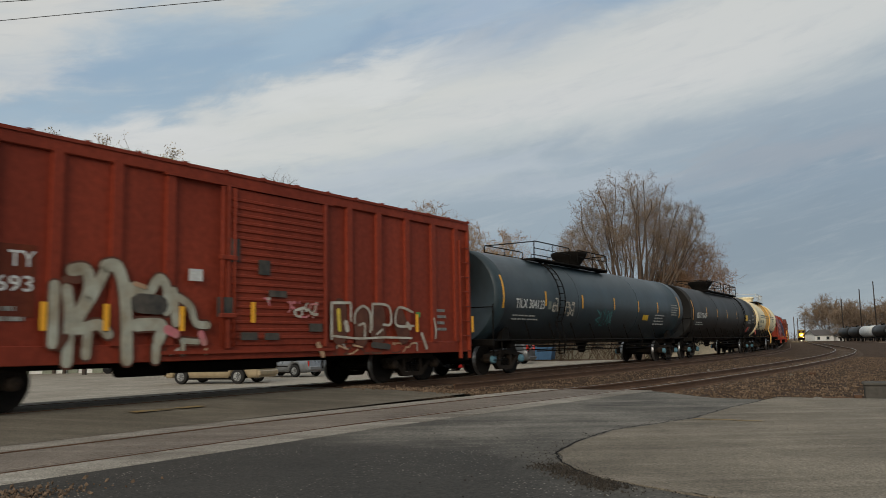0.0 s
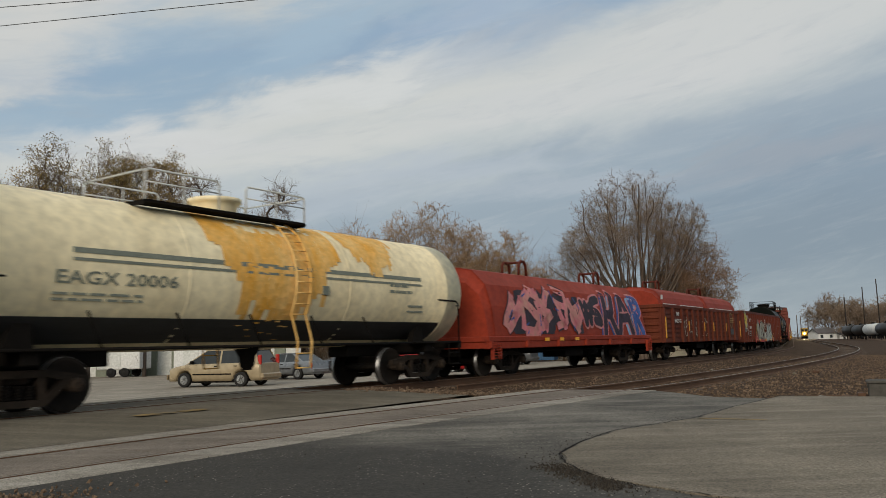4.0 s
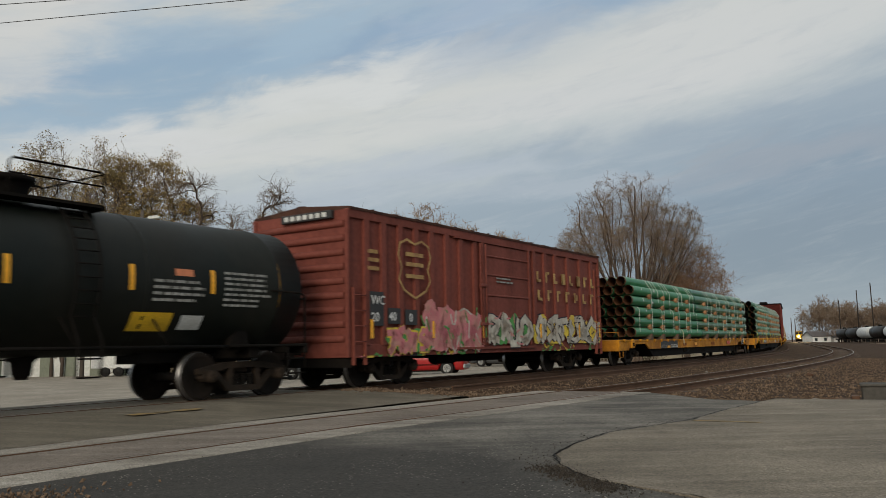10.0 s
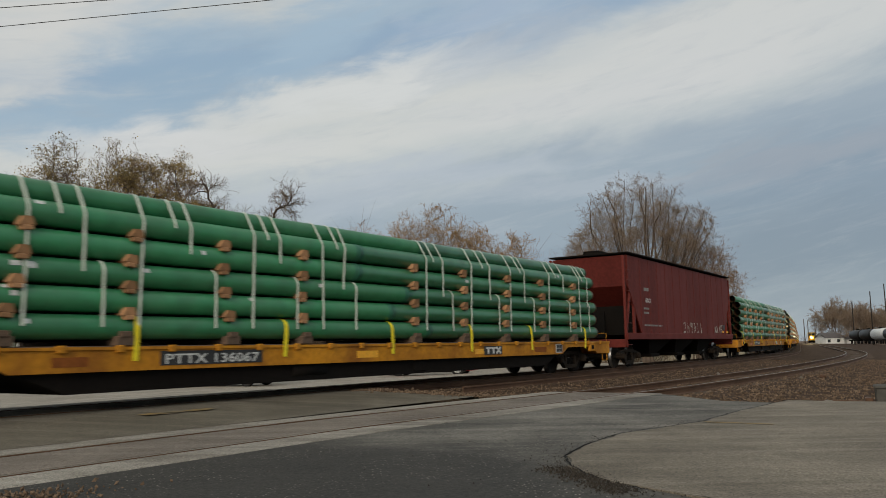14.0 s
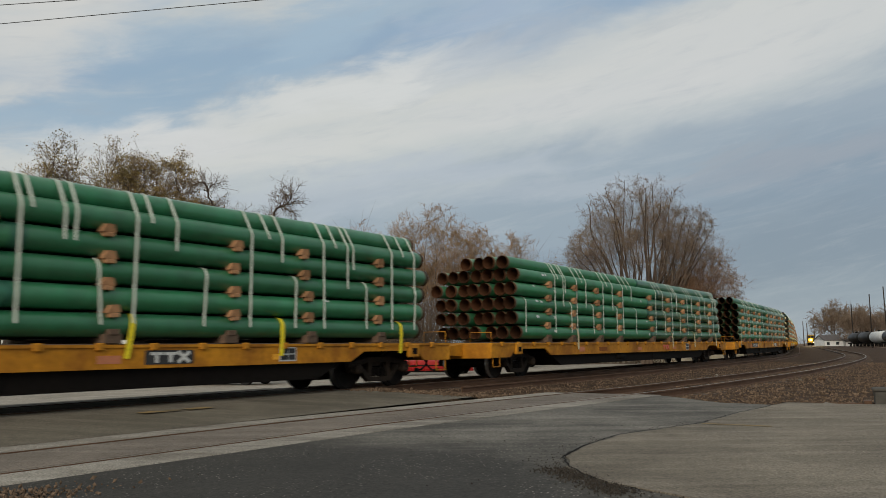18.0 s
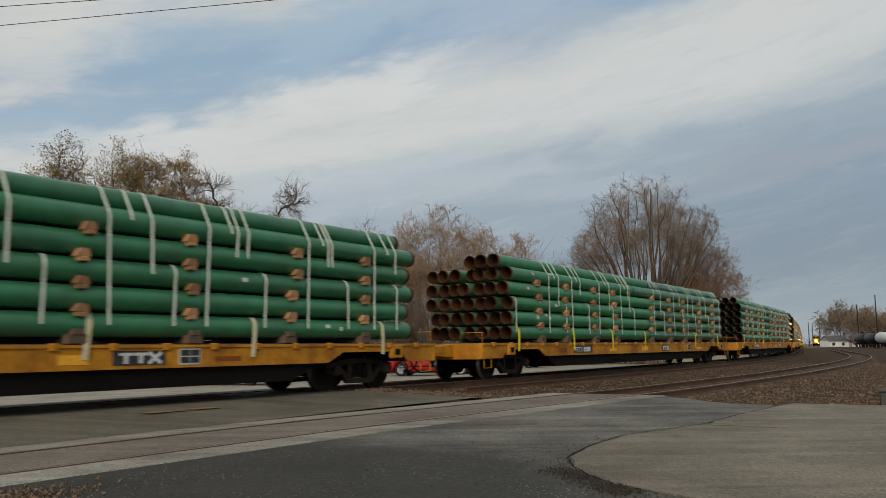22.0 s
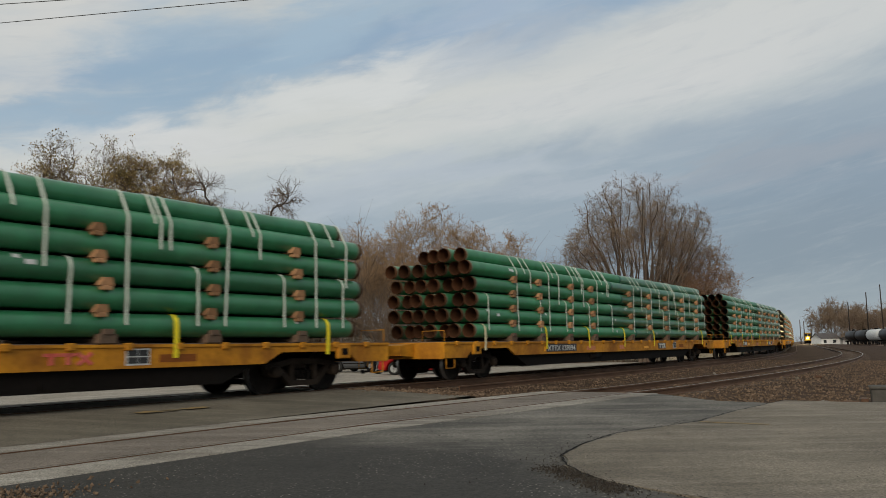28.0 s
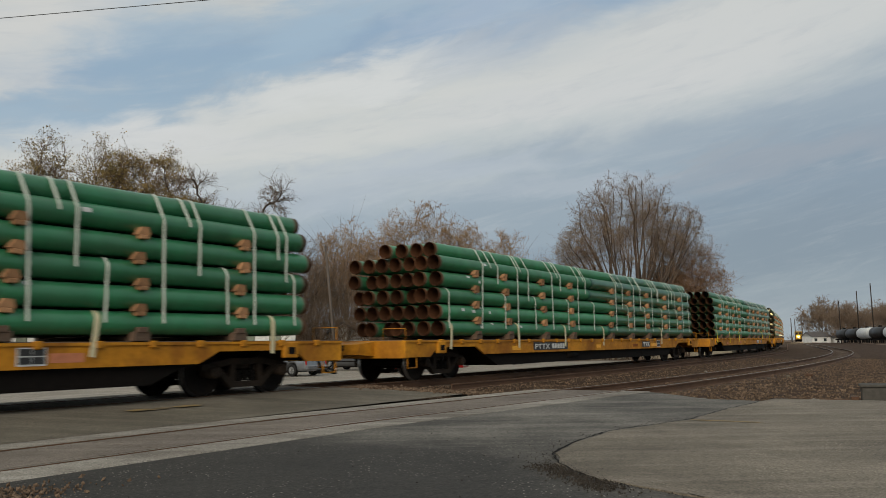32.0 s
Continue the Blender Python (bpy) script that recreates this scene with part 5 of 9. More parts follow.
    for x in (-b + 1.42, b - 1.42):
        add_truck(car, x, blue)
    add_ends(car, length / 2)

    def side(z, lift=0.0):
        """The shell's y on the camera's side at height z."""
        d = min(abs(z - centre), R * 0.999)
        return -math.sqrt(R * R - d * d) - lift

    return car, b, h, side


def shell_patch(car, name, x0, x1, z0, z1, side, mat, label="", lift=0.006, n=8):
    """A thin painted patch that follows the shell."""
    sh = Shape()
    for k in range(n):
        za, zb = z0 + (z1 - z0) * k / n, z0 + (z1 - z0) * (k + 1) / n
        sh.face([(x0, side(za, lift), za), (x1, side(za, lift), za), (x1, side(zb, lift), zb), (x0, side(zb, lift), zb)], True)
    return part(name, sh, mat, car, label)


def shell_text(text, size, mat, car, x, z, side, width=None, label=""):
    ob = lettering(text, size, mat, car, 0, 0, 0, label, width)
    me = ob.data
    for v in me.vertices:
        zz = z + v.co.y
        v.co = Vector((x + v.co.x, side(zz, 0.007 + (0.002 if v.co.z > 0 else 0)), zz))
    ob.matrix_basis = Matrix()
    return ob


# ---- gondolas and coil cars ----
def gondola(name, label, length, top, mat, n_posts, ribbed, xs=None, low=0.82):
    car = new_car(name, label, "gondola")
    b, Y, z0 = length / 2 - 0.62, 1.50, low
    for y in (-Y, Y):
        wall = Shape()
        wall.box(-b, b, y - 0.03, y + 0.03, z0, top - 0.05)
        part("side_wall", wall, mat, car)
        rim = Shape()
        rim.box(-b - 0.05, b + 0.05, y - 0.09, y + 0.09, top - 0.16, top, 0.02)
        part("top_rail", rim, mat, car)
        rim = Shape()
        rim.box(-b - 0.05, b + 0.05, y - 0.07, y + 0.07, z0 - 0.02, z0 + 0.18, 0.015)
        part("bottom_rail", rim, mat, car)
    for x in (-b, b):
        wall = Shape()
        wall.box(x - 0.04, x + 0.04, -Y, Y, z0, top - 0.05)
        wall.box(x - 0.09, x + 0.09, -Y, Y, top - 0.16, top, 0.02)
        part("end_sheet", wall, mat, car)
    floor_sh = Shape()
    floor_sh.box(-b, b, -Y, Y, 1.02, 1.10)
    part("floor_plate", floor_sh, mat, car)
    post = Shape()
    post.prism([(-0.085, 0), (0.085, 0), (0.06, top - z0 - 0.14), (-0.06, top - z0 - 0.14)], -0.13, 0.0)
    pm = post.mesh("side_post", mat)
    xs = xs or [-b + 0.06 + (2 * b - 0.12) * k / n_posts for k in range(n_posts + 1)]
    n_posts = len(xs) - 1
    for x in xs:
        part("side_post", pm, None, car, at=(x, -Y - 0.02, z0))
        part("side_post", pm, None, car, at=pose(x, Y + 0.02, z0, 0, 0, 180))
    if ribbed:
        rib = Shape()
        w = 0.72
        rib.prism([(-w / 2, 0.0), (w / 2, 0.0), (w / 2 - 0.02, 0.13), (-w / 2 + 0.02, 0.13)], -0.065, 0.0)
        rm = rib.mesh("pressed_rib", mat)
        for k in range(n_posts):
            for z in [z0 + 0.24 + j * (top - z0 - 0.46) / 6.0 for j in range(6)]:
                part("pressed_rib", rm, None, car, at=((xs[k] + xs[k + 1]) / 2, -Y - 0.02, z))
    for sg in (-1, 1):
        ends = Shape()
        ends.box(sg * b, sg * (b + 0.045), -Y + 0.05, Y - 0.05, z0, top - 0.18)
        end_ob = part("end_wall", ends, mat, car, "end wall with pressed ribs")
        rib = Shape()
        rib.box(sg * b, sg * (b + 0.10), -Y + 0.1, Y - 0.1, 0, 0.14, 0.03)
        rm = rib.mesh("end_rib", mat)
        z = z0 + 0.15
        while z < top - 0.25:
            part("end_rib", rm, None, end_ob, at=(0, 0, z))
            z += 0.30
    sill = Shape()
    sill.box(-b + 0.2, b - 0.2, -0.32, 0.32, 0.60, 1.02)
    sill.box(-0.9, 0.6, -1.2, -0.3, 0.45, 0.75, 0.03)
    sill.tube([(1.4, -0.9, 0.62), (2.3, -0.9, 0.62)], 0.16, 12)
    sill.tube([(-b + 3, -1.2, 0.70), (b - 3, -1.2, 0.66)], 0.02, 6)
    part("underframe", sill, UNDER, car)
    for sg in (-1, 1):
        if not ribbed and (sg > 0 or top < 2):
            ladder(car, sg * (b - 0.32), -Y - 0.06, 0.5, top - 0.2, 6, mat, out=-0.09)
    for x in (-b + 1.9, b - 1.9):
        add_truck(car, x)
    add_ends(car, length / 2)
    return car, b, Y


def hood(parent, x0, x1, Y, z0, z1, mat, rise=0.35, lift_xs=(), label=""):
    """A rounded sheet-steel cover over coils."""
    sh = Shape()
    h = z1 - z0
    prof = [(-Y, z0), (-Y, z0 + 0.06), (-Y + 0.10, z0 + h * 0.42), (-Y * 0.80, z0 + h * 0.72), (-Y * 0.50, z0 + h * 0.93), (0, z1)]
    prof = prof + [(-a, b) for a, b in prof[:-1][::-1]]
    n = len(prof)
    xs = [x0, x0 + 0.35, x1 - 0.35, x1]
    ks = [0.80, 1.0, 1.0, 0.80]
    vs = []
    for x, k in zip(xs, ks):
        vs += [(x, a * (0.97 if k < 1 else 1), z0 + (b - z0) * k) for a, b in prof]
    fs = [(i * n + j, (i + 1) * n + j, (i + 1) * n + j + 1, i * n + j + 1) for i in range(3) for j in range(n - 1)]
    sh.add(vs, [f[::-1] for f in fs], False)
    sh.add(vs[:n], [tuple(range(n))]); sh.add(vs[-n:], [tuple(range(n - 1, -1, -1))])
    ob = part("hood", sh, mat, parent, label or "rounded red sheet-steel cover")
    bands = Shape()
    k = x0 + 0.35
    m = max(2, int((x1 - x0) / 2.7))
    for q in range(m + 1):
        x = x0 + 0.35 + (x1 - x0 - 0.7) * q / m
        for (a, b), (c, d) in zip(prof, prof[1:]):
            bands.add([(x - 0.05, a * 1.008, b + 0.012), (x + 0.05, a * 1.008, b + 0.012), (x + 0.05, c * 1.008, d + 0.012), (x - 0.05, c * 1.008, d + 0.012)], [(0, 1, 2, 3)])
    part("hood_band", bands, mat, ob)
    for x in lift_xs:
        lug = Shape()
        for y in (-0.32, 0.32):
            lug.tube([(x - 0.28, y, z1 - 0.1), (x - 0.24, y, z1 + 0.32), (x - 0.12, y, z1 + 0.42), (x + 0.12, y, z1 + 0.42), (x + 0.24, y, z1 + 0.32), (x + 0.28, y, z1 - 0.1)], 0.05, 8)
        lug.tube([(x, -0.32, z1 + 0.40), (x, 0.32, z1 + 0.40)], 0.04, 8)
        part("lifting_lug", lug, GON_END, ob, "dark lifting bracket")
    return ob


# ---- flat cars with pipe loads ----
DECK_Z = 1.06


def flatcar(name, label, length):
    car = new_car(name, label, "flat car")
    b, Y = length / 2 - 1.1, 1.48
    frame = Shape()
    # fish-bellied side sills, cut away over the trucks
    t = b - 2.35
    for y in (-Y, Y):
        frame.prism([(-t + 1.05, DECK_Z - 0.03), (-t + 1.05, DECK_Z - 0.18), (-t + 1.55, DECK_Z - 0.42), (t - 1.55, DECK_Z - 0.42), (t - 1.05, DECK_Z - 0.18), (t - 1.05, DECK_Z - 0.03)], y - 0.03, y + 0.03)
        for sg in (-1, 1):
            frame.prism([(sg * b, DECK_Z - 0.03), (sg * b, DECK_Z - 0.44), (sg * (t + 1.25), DECK_Z - 0.44), (sg * (t + 0.9), DECK_Z - 0.20), (sg * (t - 1.1), DECK_Z - 0.20), (sg * (t - 1.1), DECK_Z - 0.03)], y - 0.03, y + 0.03)
        frame.box(-b, b, y - 0.06, y + 0.02, DECK_Z - 0.07, DECK_Z - 0.02)
    for sg in (-1, 1):
        frame.box(sg * b, sg * (b - 0.08), -Y, Y, DECK_Z - 0.46, DECK_Z - 0.02, 0.01)
        frame.prism([(sg * b, DECK_Z - 0.40), (sg * b, DECK_Z - 0.04), (sg * (b + 0.62), DECK_Z - 0.10), (sg * (b + 0.62), DECK_Z - 0.36)], -0.55, 0.55)
    part("side_sill", frame, FLAT_YELLOW, car)
    deck = Shape()
    deck.box(-b + 0.02, b - 0.02, -Y + 0.04, Y - 0.04, DECK_Z - 0.06, DECK_Z - 0.005)
    part("deck", deck, DECK, car)
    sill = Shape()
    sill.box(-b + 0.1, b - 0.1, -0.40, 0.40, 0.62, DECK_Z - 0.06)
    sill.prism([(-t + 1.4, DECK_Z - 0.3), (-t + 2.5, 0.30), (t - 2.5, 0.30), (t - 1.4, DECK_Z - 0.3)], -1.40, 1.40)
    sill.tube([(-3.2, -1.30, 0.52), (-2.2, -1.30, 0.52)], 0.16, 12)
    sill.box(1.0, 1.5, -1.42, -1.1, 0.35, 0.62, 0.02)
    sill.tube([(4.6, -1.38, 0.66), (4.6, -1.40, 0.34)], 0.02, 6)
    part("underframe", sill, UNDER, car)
    pocket = Shape()
    pocket.box(-0.07, 0.07, -0.055, 0.03, DECK_Z - 0.12, DECK_Z + 0.006, 0.015)
    pm = pocket.mesh("stake_pocket", FLAT_YELLOW)
    k = -b + 0.6
    while k < b - 0.3:
        for y, r in ((-Y - 0.03, 0), (Y + 0.03, 180)):
            part("stake_pocket", pm, None, car, at=pose(k, y, 0, 0, 0, r))
        k += 1.02
    for sg in (-1, 1):
        for y in (-Y + 0.02, Y - 0.02):
            steps = Shape()
            x = sg * (b - 0.35)
            steps.tube([(x - 0.2, y, DECK_Z - 0.40), (x - 0.2, y, 0.36), (x + 0.2, y, 0.36), (x + 0.2, y, DECK_Z - 0.40)], 0.018, 6)
            part("step", steps, FLAT_YELLOW, car)
    for sg in (-1, 1):
        jack = Shape()
        jack.box(sg * (t + 0.55), sg * (t + 0.95), -Y - 0.09, -Y + 0.02, DECK_Z - 0.36, DECK_Z - 0.04, 0.02)
        jack.box(sg * (t + 0.66), sg * (t + 0.84), -Y - 0.10, -Y - 0.085, DECK_Z - 0.28, DECK_Z - 0.14, mat=1)
        part("jacking_pad", jack, [FLAT_YELLOW, UNDER], car)
    for sg in (-1, 1):
        rail = Shape()
        rail.tube([(sg * (b - 0.1), -Y + 0.03, DECK_Z), (sg * (b - 0.1), -Y + 0.03, DECK_Z + 0.28), (sg * (b - 0.1), -0.75, DECK_Z + 0.28), (sg * (b - 0.1), -0.75, DECK_Z)], 0.010, 6)
        part("end_handrail", rail, FLAT_YELLOW, car)
    for x in (-t, t):
        add_truck(car, x)
    add_ends(car, length / 2)
    return car, b, Y


PIPE_R, ROW = 0.203, 0.442


def pipe_mesh(length, weld, n=18):
    """A coated pipe with bare ends and a girth weld somewhere along it."""
    sh = Shape()
    R, r = PIPE_R, PIPE_R - 0.012
    L = length / 2
    end = [(-L + 0.9, r - 0.01), (-L + 0.02, r), (-L, r + 0.003), (-L, R - 0.006), (-L + 0.09, R - 0.004), (-L + 0.10, R - 0.002), (-L + 0.14, R - 0.002), (-L + 0.15, R)]
    belt = [(weld - 0.13, R), (weld - 0.12, R + 0.003), (weld - 0.02, R + 0.003), (weld - 0.012, R + 0.007), (weld + 0.012, R + 0.007), (weld + 0.02, R + 0.003), (weld + 0.12, R + 0.003), (weld + 0.13, R)]
    tail = [(-a, q) for a, q in end[::-1]]
    sh.lathe((end + belt + tail)[::-1], n, "x", mats=[2, 2, 1, 1, 3, 3, 3, 0, 4, 4, 4, 4, 4, 4, 4, 0, 3, 3, 3, 1, 1, 2, 2][::-1])
    return sh.mesh("pipe", [PIPE, PIPE_END, PIPE_IN, CUTBACK, PIPE_WELD])


PIPE_LENGTHS = (23.35, 23.2, 23.05)
PIPES = [pipe_mesh(L, w) for L, w in zip(PIPE_LENGTHS, (-1.2, 0.3, 1.4))]
INNER_PIPES = [pipe_mesh(L, w, 12) for L, w in zip(PIPE_LENGTHS, (-1.2, 0.3, 1.4))]
NEST = 0.365


def strip(sh, pts, width, d=0.006):
    """A thin webbing strip of one piece along points in y and z."""
    vs = []
    for y, z in pts:
        vs += [(-width / 2, y, z), (width / 2, y, z), (width / 2, y - d, z + 0.002), (-width / 2, y - d, z + 0.002)]
    n = len(pts)
    sh.add(vs, [(4 * k + j, 4 * k + (j + 1) % 4, 4 * k + 4 + (j + 1) % 4, 4 * k + 4 + j)[::-1] for k in range(n - 1) for j in range(4)] + [(0, 1, 2, 3), (4 * n - 1, 4 * n - 2, 4 * n - 3, 4 * n - 4)])


def band_mesh(rows, slack, width, mat, nested):
    """A band that lies round the outer face of a column of pipes, from its top row downwards; nested: the top row lies half a pipe further in."""
    sh = Shape()
    k0 = PIPE_R + 0.012
    pts = [(0.16, PIPE_R * 2 + 0.012 - 0.03)]
    pts += [(-math.cos(radians(90 - k * 15)) * k0, PIPE_R + math.sin(radians(90 - k * 15)) * k0) for k in range(7)]
    z = PIPE_R
    if nested:
        dy = (3.0 - 2 * PIPE_R) / 12
        pts = [(y + dy, q) for y, q in pts[:-2]]
        z -= NEST
        pts += [(-math.cos(radians(a)) * k0, z + math.sin(radians(a)) * k0) for a in (40, 20, 0)]
        rows -= 1
    for k in range(1, rows):
        pts.append((-k0 + slack, z - (k - 0.5) * ROW))
        pts.append((-k0, z - k * ROW))
    strip(sh, pts, width)
    return sh.mesh("band", mat)


BANDS = {n: band_mesh(n, 0.012, 0.050, STRAP, n != 33) for n in (2, 3, 4, 6)}
BANDS[33] = band_mesh(3, 0.012, 0.050, STRAP, False)


def tie_mesh_yellow(mat):
    sh = Shape()
    pts = [(0.0, PIPE_R * 2 + 0.01)] + [(-math.cos(radians(90 - k * 18)) * (PIPE_R + 0.012), PIPE_R + math.sin(radians(90 - k * 18)) * (PIPE_R + 0.012)) for k in range(6)]
    pts += [(-PIPE_R - 0.03, 0.05), (-PIPE_R - 0.045, -0.20), (-PIPE_R - 0.045, -0.36)]
    strip(sh, pts, 0.10, 0.010)
    return sh.mesh("tie_down", mat)


TIE_DOWN = {"y": tie_mesh_yellow(STRAP_Y), "w": tie_mesh_yellow(STRAP_C)}


def spacer_mesh():
    """Flared wooden spacer whose end shows between two rows of pipes."""
    sh = Shape()
    sh.box(-0.06, 0.06, -1.50, 1.50, -0.022, 0.022, 0.006)
    for y in (-1.50,):
        sh.add([(-0.13, y - 0.03, -0.02), (0.13, y - 0.03, -0.02), (0.07, y - 0.06, 0.11), (-0.07, y - 0.06, 0.11), (-0.13, y + 0.10, -0.02), (0.13, y + 0.10, -0.02), (0.07, y + 0.10, 0.11), (-0.07, y + 0.10, 0.11)],
               [(0, 1, 2, 3), (5, 4, 7, 6), (1, 5, 6, 2), (4, 0, 3, 7), (3, 2, 6, 7), (4, 5, 1, 0)])
        sh.box(-0.09, 0.09, y - 0.05, y + 0.08, -0.10, -0.025, 0.01)
    return sh.mesh("spacer", WOOD)


SPACER = spacer_mesh()


def bolster_mesh():
    sh = Shape()
    sh.box(-0.13, 0.13, -1.5, 1.5, 0, 0.10, 0.01)
    for y in (-1.46, 1.46):
        sh.box(-0.16, 0.16, y - 0.09, y + 0.09, 0.0, 0.16, 0.01)
        sh.box(-0.10, 0.10, y - 0.11, y + 0.11, 0.14, 0.24, 0.01)
    return sh.mesh("bolster", BLOCK)


BOLSTER = bolster_mesh()


def pipe_load(seed, top_row=4, yellow=(), front=0.0):
    """Long green pipes in five rows of seven with a nested row on top, on wooden bolsters."""
    rnd = random.Random(seed)
    load = thing("pipe_load", "stacked green coated steel pipes banded with white straps", "pipe load", group="pipe loads on the flat cars")
    base = DECK_Z + 0.10
    pitch = (3.0 - 2 * PIPE_R) / 6
    for r in range(6):
        shift = rnd.uniform(-0.10, 0.10) - (0.12 if r == 5 else 0.0)
        for c in range(7 if r < 5 else top_row):
            pick = rnd.randrange(3)
            y = -1.50 + PIPE_R + (c if r < 5 else c + 0.5) * pitch
            z = base + PIPE_R + (r * ROW if r < 5 else 4 * ROW + NEST)
            part("pipe", (PIPES if c < 2 else INNER_PIPES)[pick], None, load, at=pose(shift + rnd.gauss(0, 0.07) + front, y, z, rnd.uniform(0, 360), 0, 180 if rnd.random() < 0.5 else 0))
    y = -1.50 + PIPE_R
    for k in (-9.3, -7.3, -4.9, -2.8, 1.05, 3.25, 5.5, 7.9, 10.1):
        x = k + rnd.uniform(-0.15, 0.15) + front - 0.3
        part("bolster", BOLSTER, None, load, at=(x, 0, DECK_Z - 0.004))
        lean = rnd.uniform(-0.07, 0.07)
        for r in range(1, 5):
            part("spacer", SPACER, None, load, at=pose(x + lean * r + rnd.uniform(-0.05, 0.05), 0, base + r * ROW - 0.018, 0, rnd.uniform(-5, 5), rnd.uniform(-1.0, 1.0)))
        # a band round all rows, two round the upper bundle, one round the lower bundle
        for dx, m in ((0.42, 6), (0.85, 2), (1.25, 4 if rnd.random() < 0.75 else 3), (1.75, 33)):
            dx += rnd.uniform(-0.14, 0.14)
            if abs(x + dx - front) > 11.3:
                continue
            part("band", BANDS[m], None, load, at=pose(x + dx, y, base + (4 * ROW + NEST if m != 33 else 2 * ROW), 0, rnd.gauss(0, 1.3), rnd.gauss(0, 1.0)))
        if rnd.random() < 0.3:
            part("band", BANDS[3], None, load, at=pose(x + rnd.uniform(0.9, 1.5), y, base + 4 * ROW + NEST, 0, rnd.gauss(0, 1.5), 0))
    for sg in (-1, 1):
        part("band", BANDS[33], None, load, at=pose(sg * 11.05 + front + rnd.uniform(-0.2, 0.2), y, base + 2 * ROW, 0, rnd.gauss(0, 2.0), 0))
    for _ in range(14):
        tag = Shape()
        r = rnd.randrange(5)
        x, a, w = (rnd.uniform(-10.6, -8.8) if rnd.random() < 0.5 else rnd.uniform(-11, 11)), radians(rnd.uniform(-15, 40)), rnd.uniform(0.10, 0.18)
        zc = base + PIPE_R + r * ROW
        for k in range(3):
            a0, a1 = a + 0.13 * k, a + 0.13 * (k + 1)
            tag.face([(x + front + dx2, y - math.cos(q) * (PIPE_R + 0.004), zc + math.sin(q) * (PIPE_R + 0.004)) for dx2, q in ((0, a0), (w, a0), (w, a1), (0, a1))])
        part("pipe_label", tag, WHITE, load, "small white paper label")
    for x, kind in yellow:
        part("tie_down", TIE_DOWN[kind], None, load, "yellow ratchet strap" if kind == "y" else "", at=pose(x, y, base, 0, rnd.uniform(2, 12), 0))
    return load


# ---- covered hopper ----
def hopper():
    length, top = 18.0, 4.58
    car = new_car("covered_hopper", "rusty red covered hopper car with white tags along its sill", "hopper car")
    b, Y = length / 2 - 0.62, 1.58
    body = Shape()
    e = b - 1.75
    side = [(-b + 0.35, top - 0.18), (b - 0.35, top - 0.18), (b - 0.35, 3.2), (e, 1.30), (-e, 1.30), (-b + 0.35, 3.2)]
    n = len(side)
    for y, off in ((-Y, -1), (Y, 1)):
        body.prism(side, y - 0.02, y + 0.02)
    body.box(-b + 0.35, b - 0.35, -Y, Y, top - 0.22, top - 0.16)
    for sg in (-1, 1):
        body.add([(sg * (b - 0.35), -Y, top - 0.18), (sg * (b - 0.35), Y, top - 0.18), (sg * (b - 0.35), Y, 3.2), (sg * (b - 0.35), -Y, 3.2), (sg * (e - 0.9), Y, 1.2), (sg * (e - 0.9), -Y, 1.2)], [(0, 1, 2, 3), (3, 2, 4, 5), (3, 2, 1, 0), (5, 4, 2, 3)])
    part("body", body, HOPPER_RED, car)
    post = Shape()
    post.prism([(-0.03, 1.32), (0.03, 1.32), (0.03, top - 0.2), (-0.03, top - 0.2)], -0.022, 0.0)
    pm = post.mesh("side_post", HOPPER_RED)
    for k in range(13):
        x = -e + 2 * e * k / 12
        part("side_post", pm, None, car, at=(x, -Y - 0.01, 0))
    sill = Shape()
    for y in (-Y, Y):
        sill.box(-b, b, y - 0.06, y + 0.06, 1.10, 1.36, 0.015)
    for sg in (-1, 1):
        sill.box(sg * b, sg * (b - 0.1), -Y, Y, 0.80, 1.12, 0.01)
        for y in (-Y + 0.04, Y - 0.04):
            sill.box(sg * b, sg * (b - 0.10), y - 0.05, y + 0.05, 0.8, top - 0.2, 0.01)
            sill.bar([(sg * (b - 0.05), 1.3), (sg * (b - 0.7), 3.1)], 0.10, y - 0.04, y + 0.04)
            sill.box(sg * (b - 0.95), sg * (b - 1.1), y - 0.05, y + 0.05, 1.3, 3.2, 0.01)
        for k in range(8):
            sill.tube([(sg * (b - 0.05), -Y - 0.02, 0.9 + 0.42 * k), (sg * (b - 0.55), -Y - 0.02, 0.9 + 0.42 * k)], 0.015, 6)
    part("side_sill", sill, HOPPER_RED, car)
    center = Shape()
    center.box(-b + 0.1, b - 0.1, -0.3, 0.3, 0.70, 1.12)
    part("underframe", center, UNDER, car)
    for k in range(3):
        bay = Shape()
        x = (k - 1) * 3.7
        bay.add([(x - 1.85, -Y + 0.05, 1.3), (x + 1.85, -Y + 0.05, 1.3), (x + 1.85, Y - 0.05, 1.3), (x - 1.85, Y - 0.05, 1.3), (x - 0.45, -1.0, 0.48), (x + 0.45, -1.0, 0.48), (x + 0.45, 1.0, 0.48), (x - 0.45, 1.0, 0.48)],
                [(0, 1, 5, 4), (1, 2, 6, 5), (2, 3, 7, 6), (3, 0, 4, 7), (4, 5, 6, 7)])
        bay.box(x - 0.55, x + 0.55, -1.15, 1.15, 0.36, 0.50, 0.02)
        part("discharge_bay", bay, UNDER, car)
    roof = Shape()
    n = 20
    for k in range(n):
        xa, xb = -b + 0.2 + (2 * b - 0.4) * k / n, -b + 0.2 + (2 * b - 0.4) * (k + 1) / n
        roof.box(xa, xb - 0.02, -Y - 0.12, Y + 0.12, top - 0.10, top - 0.05)
